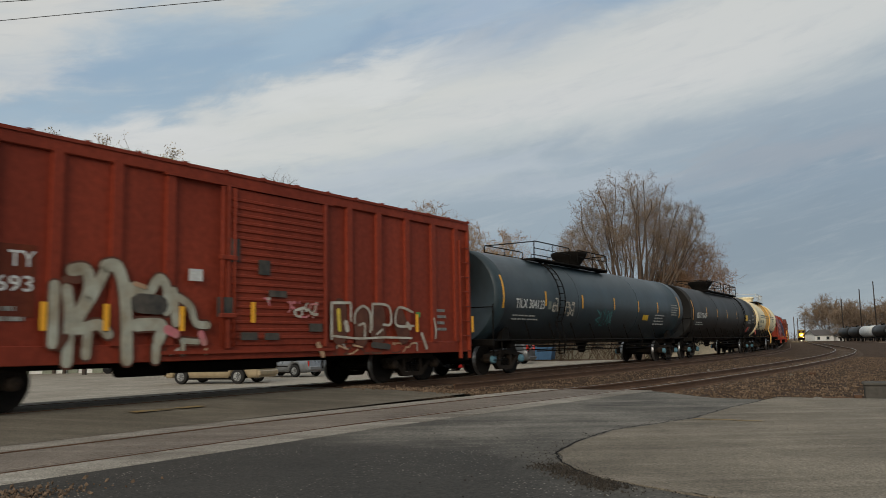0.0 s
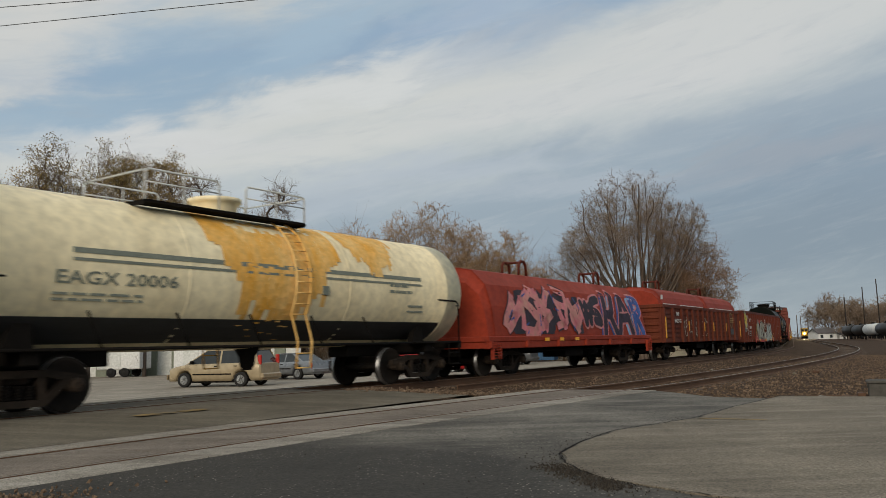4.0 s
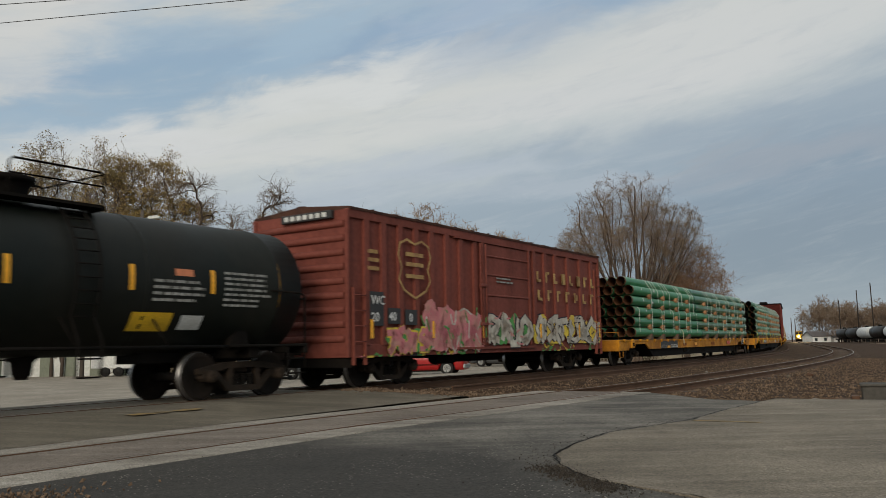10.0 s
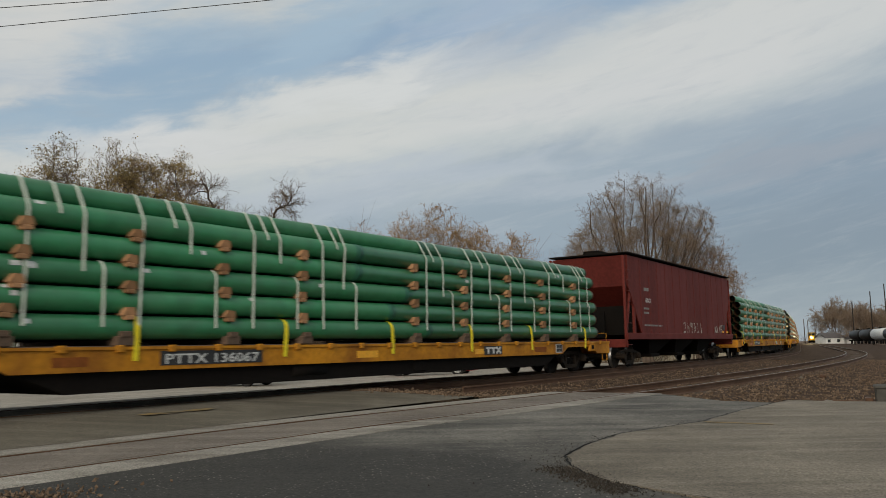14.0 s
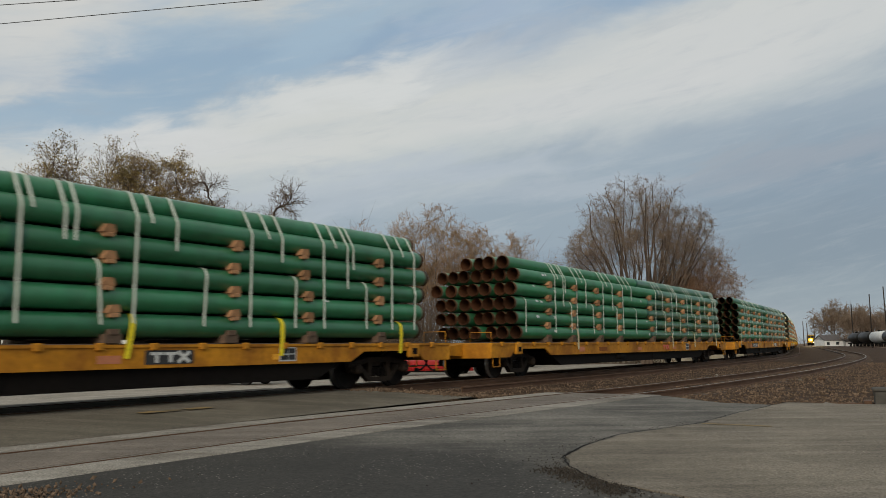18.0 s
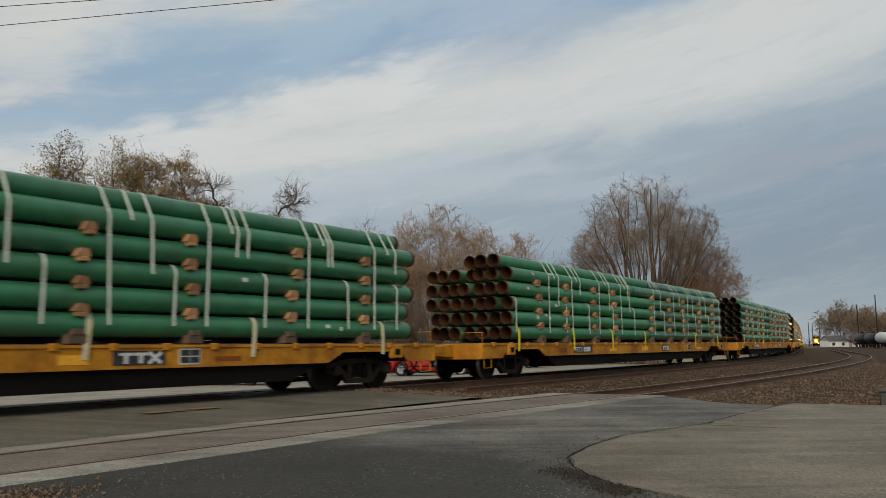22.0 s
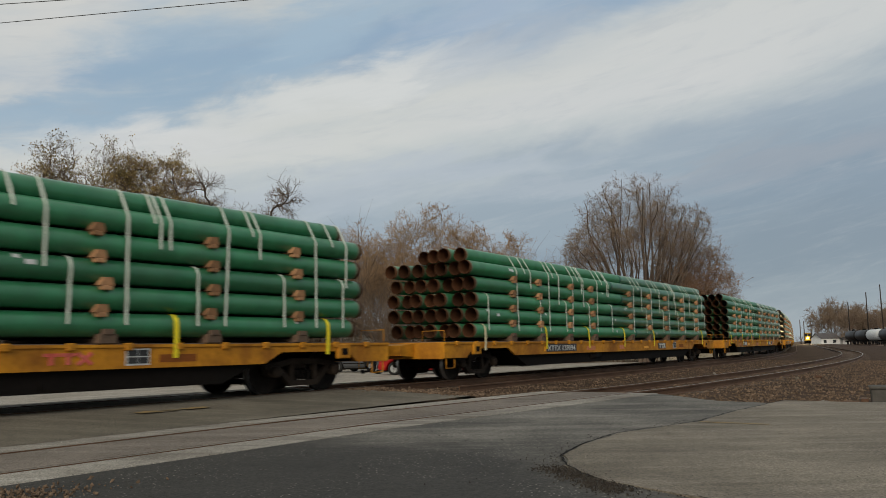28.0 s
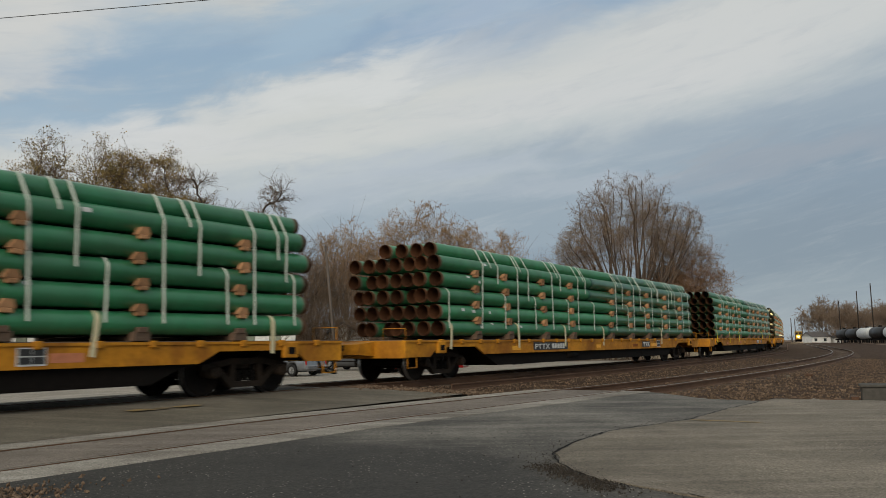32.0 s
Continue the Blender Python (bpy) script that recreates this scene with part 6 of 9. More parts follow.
    roof.box(-b + 0.6, b - 0.6, -0.35, 0.35, top - 0.06, top + 0.14, 0.03)
    part("roof_walk", roof, UNDER, car, "dark roof walkway and hatches")
    for sg in (-1, 1):
        slope = Shape()
        slope.box(sg * (b - 1.2), sg * (b - 1.3), -Y + 0.1, Y - 0.1, 1.3, 2.6)
        slope.box(sg * (b - 0.75), sg * (b - 0.85), -0.4, 0.4, 1.2, 2.2)
        part("brake_rigging", slope, UNDER, car)
    for x in (-b + 1.6, b - 1.6):
        add_truck(car, x)
    add_ends(car, length / 2)
    return car, b, Y

# ---- the cars of this train, from the front, with their writing: (car, place of its middle along the train) ----
TRAIN = []


def enter(q0, q1, *things):
    for ob in things:
        TRAIN.append((ob, (q0 + q1) / 2, (q1 - q0) / 2))


def flat_y(y):
    return lambda z: y


def splashes(car, spots, y, mat_list, seed, name="graffiti", label="loose spray-paint strokes"):
    """Short loose strokes of spray paint in a few places: (x0, x1, z0, z1, count)."""
    rnd = random.Random(seed)
    sh = Shape()
    for x0, x1, z0, z1, n in spots:
        for k in range(n):
            cx, cz = rnd.uniform(x0, x1), rnd.uniform(z0, z1)
            pts = [(cx, cz)]
            a = rnd.random() * 6.3
            for _ in range(rnd.randint(3, 7)):
                a += rnd.uniform(-1.3, 1.3)
                pts.append((min(max(pts[-1][0] + 0.11 * math.cos(a), x0), x1), min(max(pts[-1][1] + 0.11 * math.sin(a), z0), z1)))
            stroke(sh, pts, rnd.uniform(0.025, 0.06), lambda z, d=0.012 + 0.0002 * k: (y(z) if callable(y) else y) - d, rnd.randrange(len(mat_list)))
    return part(name, sh, mat_list, car, label)


def wear(car, x0, x1, z0, z1, y, mat, seed, n, name="paint_scar", label="patch of overpainted sheet"):
    rnd = random.Random(seed)
    sh = Shape()
    for _ in range(n):
        x, z = rnd.uniform(x0, x1), rnd.uniform(z0, z1)
        w, h = rnd.uniform(0.10, 0.40), rnd.uniform(0.06, 0.16)
        sh.box(x, x + w, y - 0.006, y + 0.01, z, z + h)
    return part(name, sh, mat, car, label)


# red box car
car, b, Y = boxcar("boxcar", "red boxcar with ribbed door and silver graffiti", 16.66, 4.36, BOX_RED, BOX_RED, (-0.96, 1.84),
                   [-7.5, -6.45, -5.4, -4.35, -3.29, -2.22, 2.63, 3.7, 4.83, 5.97, 7.06])
enter(-183.0, -166.35, car)
BY = -Y - 0.028
tall = [([(-4.36, 1.95), (-4.36, 1.05)], 0.17), ([(-4.16, 1.90), (-4.1, 1.5), (-4.12, 0.76)], 0.18), ([(-4.08, 2.2), (-3.84, 2.22), (-3.78, 1.9), (-3.95, 1.5)], 0.20), ([(-3.78, 1.2), (-3.80, 0.86)], 0.16),
        ([(-3.5, 2.3), (-3.28, 2.3), (-3.12, 1.8), (-3.06, 0.78)], 0.22), ([(-3.5, 2.25), (-3.7, 1.85), (-4.0, 1.3), (-3.6, 1.35), (-3.42, 1.2)], 0.18), ([(-3.0, 1.95), (-2.5, 1.72)], 0.24), ([(-2.9, 1.35), (-2.4, 1.35), (-2.45, 1.1)], 0.22),
        ([(-2.62, 1.95), (-2.46, 2.16), (-2.3, 2.0), (-2.3, 1.6)], 0.18), ([(-2.16, 1.95), (-2.1, 1.4)], 0.17), ([(-2.05, 1.85), (-1.8, 1.7), (-1.66, 1.4), (-1.4, 1.36)], 0.14), ([(-2.5, 1.0), (-2.5, 0.76)], 0.16),
        ([(-1.95, 1.08), (-1.62, 1.06)], 0.10), ([(-1.94, 1.1), (-1.94, 0.86)], 0.08)]
for pts, w in tall:
    sh = Shape()
    round_stroke(sh, pts, w + 0.07, flat_y(BY), 0, 0.0)
    round_stroke(sh, pts, w, flat_y(BY), 1, 0.006)
    part("graffiti", sh, [SPRAY_BROWN, SILVER], car, "tall silver-grey graffiti stroke")
bubble(car, BY, [([(-2.85, 1.72), (-2.45, 1.70)], 0.34, 0), ([(-2.28, 1.28), (-2.1, 1.2)], 0.16, 1), ([(-1.55, 1.2), (-1.48, 1.05)], 0.14, 1), ([(-4.2, 2.05), (-3.98, 2.05)], 0.12, 2), ([(-4.25, 1.0), (-4.15, 1.15)], 0.12, 2), ([(-2.75, 2.0), (-2.95, 2.05)], 0.08, 3)], [SPRAY_SMOKE, SPRAY_PINK, SPRAY_BROWN, SPRAY_TAN], "dark and pink sprayed patches", 0.014)
# thin cream outlines of four letters over a brown ground
bubble(car, BY, [([(2.25, 1.75), (2.25, 1.2)], 0.5, 0), ([(3.0, 1.6), (3.0, 1.15)], 0.5, 0), ([(3.6, 1.65), (3.6, 1.2)], 0.55, 0), ([(4.4, 1.6), (4.6, 1.2)], 0.5, 0)], [SPRAY_BROWN], "brown sprayed ground of the outlined letters", 0.0)
bubble(car, BY, [([(1.98, 1.1), (1.98, 1.88)], 0.07, 0), ([(1.98, 1.88), (2.6, 1.90)], 0.06, 0), ([(2.62, 1.88), (2.62, 1.5)], 0.06, 0), ([(2.75, 1.45), (2.78, 1.68), (3.05, 1.84), (3.3, 1.68), (3.3, 1.25)], 0.06, 0),
                 ([(3.36, 1.3), (3.4, 1.9)], 0.06, 0), ([(3.4, 1.9), (4.0, 1.86), (4.08, 1.45), (3.8, 1.42)], 0.06, 0), ([(4.98, 1.74), (4.4, 1.84), (4.3, 1.42), (5.0, 1.40)], 0.06, 0), ([(2.0, 1.16), (2.9, 1.10), (3.8, 1.12), (4.9, 1.10)], 0.05, 0),
                 ([(2.2, 1.72), (2.24, 1.3)], 0.11, 1), ([(2.45, 1.45), (2.5, 1.3)], 0.13, 0), ([(2.9, 1.4), (3.1, 1.42), (3.1, 1.15)], 0.06, 0), ([(3.55, 1.2), (3.75, 1.3)], 0.06, 0), ([(4.75, 1.45), (4.85, 1.35)], 0.12, 0), ([(5.35, 1.2), (5.55, 0.85)], 0.10, 0), ([(5.9, 1.6), (5.98, 1.3), (5.95, 1.1)], 0.06, 0),
                 ([(1.55, 0.98), (1.7, 0.75)], 0.12, 2), ([(3.4, 0.95), (4.0, 0.90)], 0.14, 3), ([(2.2, 0.95), (2.5, 0.86)], 0.04, 2), ([(2.7, 0.95), (3.0, 0.90)], 0.04, 2)], [SPRAY_WHITE, SPRAY_YELLOW, SPRAY_TAN, SPRAY_SMOKE], "cream outlined graffiti letters", 0.008)
splashes(car, [(0.6, 1.5, 1.55, 1.85, 12), (-0.1, 0.3, 1.75, 1.9, 3)], -Y - 0.062, [SPRAY_WHITE, SPRAY_PINK], 4)
splashes(car, [(2.1, 5.2, 0.76, 0.98, 14), (-4.4, -1.4, 0.74, 0.95, 8)], -Y + 0.02, [SPRAY_TAN, SPRAY_WHITE, SPRAY_BROWN], 6)
for x0, x1, z0, z1 in ((-0.89, -0.67, 2.57, 3.02), (-0.18, 0.13, 2.37, 2.66), (-1.2, -0.81, 1.52, 1.89), (0.10, 0.59, 1.94, 2.07), (1.26, 1.65, 1.25, 1.42), (-0.62, -0.20, 1.08, 1.23), (0.0, 0.38, 1.08, 1.22)):
    plate(car, "paint_scar", x0, x1, z0, z1, -Y - 0.062, SPRAY_SMOKE, "patch of dark overpaint")
plate(car, "number_panel", -6.4, -4.62, 1.45, 2.55, -Y + 0.055, GON_RED, "brown number panel")
lettering("TY", 0.34, WHITE, car, -5.05, 2.22, -Y + 0.046, "white stencilled letters", 0.42)
lettering("693", 0.34, WHITE, car, -5.25, 1.84, -Y + 0.046, "white stencilled number", 0.58)
text_bars(car, -5.6, -4.7, 1.35, 1.65, flat_y(-Y + 0.05), WHITE, 2)
plate(car, "placard", -1.82, -1.53, 2.16, 2.38, -Y - 0.03, WHITE, "white paper placard")
plate(car, "consolidated_stencil", 5.25, 5.40, 1.62, 1.75, -Y + 0.05, SPRAY_GREEN, "small green stencil")
reflectors(car, [-4.53, -3.47, -1.98, 5.14, 7.75], 1.25, -Y - 0.05, 0.44, 0.10)
reflectors(car, [-0.32], 1.42, -Y - 0.065, 0.40, 0.10)
text_bars(car, 6.15, 6.6, 1.25, 1.9, flat_y(-Y + 0.05), WHITE, 4, seed=4)

# long black tank car
car, b, h, side = tank_car("tank_car", "glossy green-black tank car with white lettering", 20.1, 18.6, 1.47, 2.36, TANK_A, -0.6, (-5.6, 0.9), -4.74, blue=True)
enter(-166.3, -146.2, car)
shell_text("TILX 304123", 0.40, WHITE, car, -7.95, 2.02, side, 2.0, "white reporting mark")
text_bars(car, -8.0, -6.1, 1.62, 1.84, lambda z: side(z, 0.004), WHITE, 2)
for x in (-5.86, -2.84, 0.27, 3.03, 5.53):
    shell_patch(car, "reflector", x - 0.05, x + 0.05, 2.12, 2.60, side, ORANGE, "orange reflective strip")
for x in (-8.74, 8.73):
    shell_patch(car, "reflector", x - 0.05, x + 0.05, 1.98, 2.98, side, ORANGE, "long orange reflective strip")
shell_patch(car, "placard", 3.65, 4.35, 1.80, 2.02, side, YELLOW, "yellow notice")
text_bars(car, 5.2, 6.8, 1.6, 2.1, lambda z: side(z, 0.004), WHITE, 4, seed=9)
text_bars(car, 7.5, 8.6, 2.05, 2.6, lambda z: side(z, 0.004), WHITE, 5, seed=2)
shell_patch(car, "placard", -5.66, -5.44, 2.02, 2.28, side, GREY_LET, "small square stencil")
graffiti(car, -1.5, 0.4, 1.5, 2.2, None, SPRAY_TEAL, TANK_A, 2, 4, "thin teal graffiti tag", y_of=lambda z: side(z, 0.0), fat=0.06)
splashes(car, [(-5.35, -4.95, 1.95, 2.4, 9), (-4.3, -3.6, 1.85, 2.3, 16)], lambda z: side(z, 0.0), [SPRAY_WHITE], 31, label="white spray tag")

# second black tank car
car, b, h, side = tank_car("tank_car", "black tank car with white lettering and orange strips", 19.8, 18.4, 1.47, 2.33, TANK_B, -0.57, (-3.1, 5.1), 4.53, blue=True)
enter(-146.2, -126.4, car)
shell_text("CBTX 781609", 0.40, WHITE, car, -8.05, 2.05, side, 2.15, "white reporting mark")
text_bars(car, -8.0, -6.3, 1.66, 1.88, lambda z: side(z, 0.004), WHITE, 2)
for x in (-5.83, -3.16, -0.53, 2.37, 5.2):
    shell_patch(car, "reflector", x - 0.05, x + 0.05, 2.16, 2.64, side, ORANGE, "orange reflective strip")
for x in (-8.79, 8.75):
    shell_patch(car, "reflector", x - 0.05, x + 0.05, 1.92, 2.92, side, ORANGE, "long orange reflective strip")
shell_patch(car, "placard", 5.32, 6.1, 2.10, 2.46, side, YELLOW, "yellow notice")
text_bars(car, 6.25, 7.45, 1.9, 2.2, lambda z: side(z, 0.006), WHITE, 2, seed=5)
text_bars(car, 7.75, 8.65, 2.0, 2.55, lambda z: side(z, 0.004), WHITE, 6, seed=6)
shell_patch(car, "placard", 6.4, 7.0, 1.38, 1.72, side, RED_P, "faded red notice")
shell_patch(car, "placard", 7.08, 7.5, 1.48, 1.74, side, GREY_LET, "small square stencil")
for sx in (8.55,):
    sh = Shape()
    sh.prism([(sx, 1.22), (sx + 0.17, 1.40), (sx, 1.58), (sx - 0.17, 1.40)], -1.47, -1.44)
    part("placard", sh, RED_P, car, "red diamond hazard placard")

# cream tank car
car, b, h, side = tank_car("tank_car", "cream tank car with ochre spill stains below the dome", 14.5, 13.5, 1.40, 2.37, CREAM, -0.6, (-3.0, 1.1), 0.54)
enter(-126.4, -111.9, car)
shell_text("EAGX 20006", 0.30, GREY_LET, car, -4.9, 2.08, side, 2.3, "dark grey reporting mark")
text_bars(car, -4.9, -2.6, 1.78, 1.96, lambda z: side(z, 0.004), GREY_LET, 2)
shell_patch(car, "painted_stripe", -4.6, 4.9, 2.58, 2.67, side, GREY_LET, "thin grey painted stripe", 0.009, 2)
shell_patch(car, "painted_stripe", -4.6, 4.9, 2.45, 2.50, side, GREY_LET, "thin grey painted stripe", 0.009, 2)
shell_patch(car, "reflector", -5.93, -5.83, 1.98, 2.78, side, ORANGE, "orange reflective strip")


def spill(car, x0, x1, z0, z1, side, mat, seed):
    """A run-down stain with a ragged lower edge."""
    rnd = random.Random(seed)
    sh = Shape()
    n = 26
    for k in range(n):
        a, c = x0 + (x1 - x0) * k / n, x0 + (x1 - x0) * (k + 1) / n
        u = abs((k + 0.5) / n - 0.5) * 2
        low = z0 + (z1 - z0) * min(0.9, max(0.0, u ** 2 * 0.8 + rnd.uniform(-0.1, 0.2)))
        m = 10
        for j in range(m):
            za, zb = low + (z1 - low) * j / m, low + (z1 - low) * (j + 1) / m
            sh.face([(a, side(za, 0.012), za), (c, side(za, 0.012), za), (c, side(zb, 0.012), zb), (a, side(zb, 0.012), zb)], True)
    return part("spill_stain", sh, mat, car, "ochre run-down spill stain")


spill(car, -1.8, 1.9, 1.15, 3.80, side, SULPHUR, 3)
spill(car, 2.2, 4.2, 2.6, 3.80, side, SULPHUR, 4)
# the shell turns black along the lowest part of its side
shell_patch(car, "dirt_band", -6.0, 6.0, 1.12, 1.55, side, BLACK, "black band along the belly", 0.010, 6)
sh = Shape()
sh.box(1.2, 1.4, -1.43, -1.36, 2.1, 2.3, 0.01)
part("defect_card_holder", sh, GREY_LET, car, "dull grey card holder")
text_bars(car, 3.6, 4.6, 2.2, 2.5, lambda z: side(z, 0.004), GREY_LET, 2, seed=8)
text_bars(car, 4.4, 5.1, 1.75, 2.0, lambda z: side(z, 0.004), GREY_LET, 2, seed=7)

# coil car
car, b, Y = gondola("coil_car", "bright red coil car with graffiti-covered hood", 14.7, 1.16, COIL_RED, 6, False)
enter(-111.9, -97.2, car)
cover = hood(car, -b + 0.15, b - 0.15, 1.50, 1.14, 3.30, COIL_RED, lift_xs=(-2.2, 4.2))


def hood_y(z, z0=1.14, z1=3.30, Y=1.50):
    f = (z - z0) / (z1 - z0)
    return -float(np.interp(f, [0, 0.04, 0.42, 0.72, 0.93, 1], [Y, Y, Y - 0.10, Y * 0.80, Y * 0.50, 0])) - 0.012


graffiti(car, -5.6, 0.0, 1.22, 2.72, None, SPRAY_PINK, SPRAY_BLACK, 12, 5, "bold pink and black graffiti letters", SPRAY_BLACK, hood_y, 0.2, 0.30, SPRAY_BLUE)
bubble(car, hood_y, [([(2.26, 2.57), (1.84, 1.18)], 0.34, 0), ([(3.02, 2.63), (2.67, 1.98), (2.28, 1.87)], 0.34, 1), ([(2.5, 1.87), (2.96, 1.19)], 0.34, 0), ([(3.85, 2.53), (3.29, 1.19)], 0.34, 0), ([(3.95, 2.53), (4.63, 1.18)], 0.34, 1), ([(3.54, 1.75), (4.38, 1.77)], 0.34, 0), ([(4.96, 2.51), (5.12, 1.18)], 0.34, 0), ([(4.96, 2.51), (5.58, 2.46), (5.66, 2.07), (5.15, 1.85)], 0.34, 1), ([(5.27, 1.82), (5.78, 1.18)], 0.34, 0)], [SPRAY_BLUE, SPRAY_CYAN], "blue sprayed shadow of the letters", 0.006)
letters(car, hood_y, 0.012, [[[(0.21, 2.31), (0.41, 1.61)], [(0.41, 1.61), (0.52, 2.19)], [(0.6, 2.29), (0.81, 1.64)], [(0.81, 1.64), (0.93, 2.22)]], [[(1.77, 2.49), (1.21, 2.38), (1.03, 2.09), (1.52, 1.97), (1.74, 1.64), (1.23, 1.7)]]], 0.32, SPRAY_BLACK, SPRAY_PINK, "bold black graffiti letter with a pink edge")
letters(car, hood_y, 0.014, [[[(2.47, 2.65), (2.04, 1.23)], [(3.25, 2.71), (2.9, 2.05), (2.49, 1.93)], [(2.72, 1.94), (3.19, 1.25)]], [[(4.11, 2.61), (3.53, 1.25)], [(4.22, 2.62), (4.91, 1.25)], [(3.78, 1.82), (4.65, 1.85)]]], 0.36, SPRAY_PLUM, SPRAY_PINK, "bold dark plum graffiti letter with a pink edge")
letters(car, hood_y, 0.014, [[[(5.25, 2.6), (5.41, 1.25)], [(5.25, 2.6), (5.89, 2.55), (5.97, 2.16), (5.45, 1.93)], [(5.57, 1.9), (6.1, 1.25)]]], 0.36, SPRAY_BLUE, SPRAY_PINK, "bold blue graffiti letter with a pink edge")
reflectors(car, [-3.2, -2.1, -0.9], 1.0, -Y - 0.16, 0.10, 0.28)

# ribbed gondola with two hoods
car, b, Y = gondola("gondola", "dark red ribbed gondola with a red coil hood", 16.68, 2.52, GON_RED, 13, True,
                    [-7.66, -6.28, -4.79, -3.83, -2.83, -1.84, -0.86, 0.09, 1.07, 2.0, 2.98, 3.89, 4.95, 6.3, 7.66])
enter(-96.61, -79.93, car)
hood(car, -b + 0.1, 0.45, 1.44, 2.48, 3.38, HOOD_RED, lift_xs=(-4.2,))
hood(car, 0.55, b - 0.1, 1.44, 2.48, 3.36, HOOD_RED, lift_xs=(3.8,))
for xa, xb in ((-7.4, -5.4), (-4.7, -0.4), (1.0, 1.9), (2.3, 6.4)):
    plate(car, "snow_line", xa, xb, 2.525, 2.56, -Y - 0.02, WHITE, "line of old white frost along the rail")
lettering("MP", 0.26, WHITE, car, -5.85, 2.02, -Y - 0.14, "white stencilled letters", 0.45)
lettering("643310", 0.26, WHITE, car, -6.1, 1.70, -Y - 0.14, "white stencilled number", 1.0)
reflectors(car, [-3.80, -0.84, 1.10, 4.0], 1.32, -Y - 0.16, 0.46, 0.10)
reflectors(car, [-7.64, 7.64], 1.0, -Y - 0.16, 0.95, 0.12)
splashes(car, [(-4.4, -3.9, 1.1, 2.1, 7), (-3.4, -2.2, 1.1, 2.1, 7), (-1.6, 0.4, 1.1, 2.0, 6)], -Y - 0.085, [SPRAY_WHITE], 9, label="faint white chalk strokes")
sh = Shape()
for k in range(18):
    a, c = 2 * math.pi * k / 18, 2 * math.pi * (k + 1) / 18
    stroke(sh, [(5.4 + 0.40 * math.cos(a), 1.95 + 0.40 * math.sin(a)), (5.4 + 0.40 * math.cos(c), 1.95 + 0.40 * math.sin(c))], 0.05, flat_y(-Y - 0.14))
for z in (1.85, 1.95, 2.05):
    stroke(sh, [(4.95, z), (6.0, z)], 0.05, flat_y(-Y - 0.14))
part("emblem", sh, CREAM_LET, car, "faded round emblem with bars")
plate(car, "data_panel", 5.35, 6.1, 1.14, 1.48, -Y - 0.10, BLACK, "black data panel")
text_bars(car, 4.9, 5.3, 1.16, 1.46, flat_y(-Y - 0.108), WHITE, 2, seed=12)
plate(car, "hood_number", -b + 0.35, -b + 0.6, 2.75, 2.95, -1.42, WHITE, "white number on the hood")

# rusty gondola
car, b, Y = gondola("gondola", "rusty red high-sided gondola with silver graffiti", 20.53, 2.62, GON_END, 20, False,
                    [-9.58] + [0.29 + 0.912 * k for k in range(-10, 7)] + [6.7, 7.66, 8.55, 9.58], 0.66)
enter(-79.93, -59.4, car)
GY = -Y - 0.155
bubble(car, GY, [([(-5.2, 0.78), (-4.6, 1.0), (-4.2, 0.85)], 0.42, 0), ([(-4.4, 0.8), (-2.4, 0.72), (-0.9, 0.74), (0.2, 0.75)], 0.22, 0), ([(-4.6, 1.2), (-4.45, 1.75)], 0.16, 1), ([(-4.3, 1.75), (-3.7, 2.05)], 0.22, 2),
                 ([(-3.4, 1.95), (-2.9, 2.02)], 0.26, 0), ([(-2.6, 1.95), (-1.9, 2.02)], 0.22, 2), ([(-1.6, 1.9), (-1.0, 1.85), (-0.85, 1.5)], 0.2, 1), ([(-0.75, 1.2), (-0.75, 0.85)], 0.22, 2), ([(-0.4, 1.1), (-0.1, 0.95)], 0.5, 3), ([(3.45, 1.05), (3.6, 0.85)], 0.3, 2),
                 ([(3.4, 0.85), (3.9, 0.8), (4.4, 0.74)], 0.30, 0), ([(3.7, 1.05), (3.95, 0.9)], 0.16, 1), ([(0.25, 1.35), (0.45, 1.65), (0.95, 1.85), (1.3, 1.8), (1.6, 1.98), (2.0, 1.85), (2.5, 1.9), (3.0, 1.7), (3.3, 1.3)], 0.11, 2)],
       [SPRAY_RED, SPRAY_YELLOW, SPRAY_TAN, SPRAY_WHITE], "red, tan and yellow sprayed patches behind the letters", 0.0)
# four tall angular letters, then four round ones
letters(car, GY, 0.006, [
    [[(-4.35, 1.62), (-3.72, 1.88)], [(-4.28, 1.48), (-3.75, 1.70)], [(-3.98, 1.6), (-3.80, 0.85)], [(-3.82, 1.6), (-3.62, 0.85)]],
    [[(-3.48, 1.75), (-3.22, 0.85)], [(-3.2, 0.85), (-3.02, 1.5)], [(-3.02, 1.5), (-2.86, 0.86)], [(-2.85, 0.86), (-2.62, 1.8)]],
    [[(-2.48, 1.80), (-1.88, 1.86)], [(-2.2, 1.7), (-2.28, 0.95)], [(-2.48, 1.0), (-1.92, 1.05)], [(-2.05, 1.3), (-1.8, 1.15)]],
    [[(-1.0, 1.72), (-1.45, 1.82), (-1.6, 1.6), (-1.05, 1.35)], [(-1.6, 1.4), (-1.0, 1.3), (-0.98, 1.0), (-1.5, 0.85)]],
], 0.24, SILVER, SPRAY_BLACK, "tall silver graffiti letter with a dark edge")
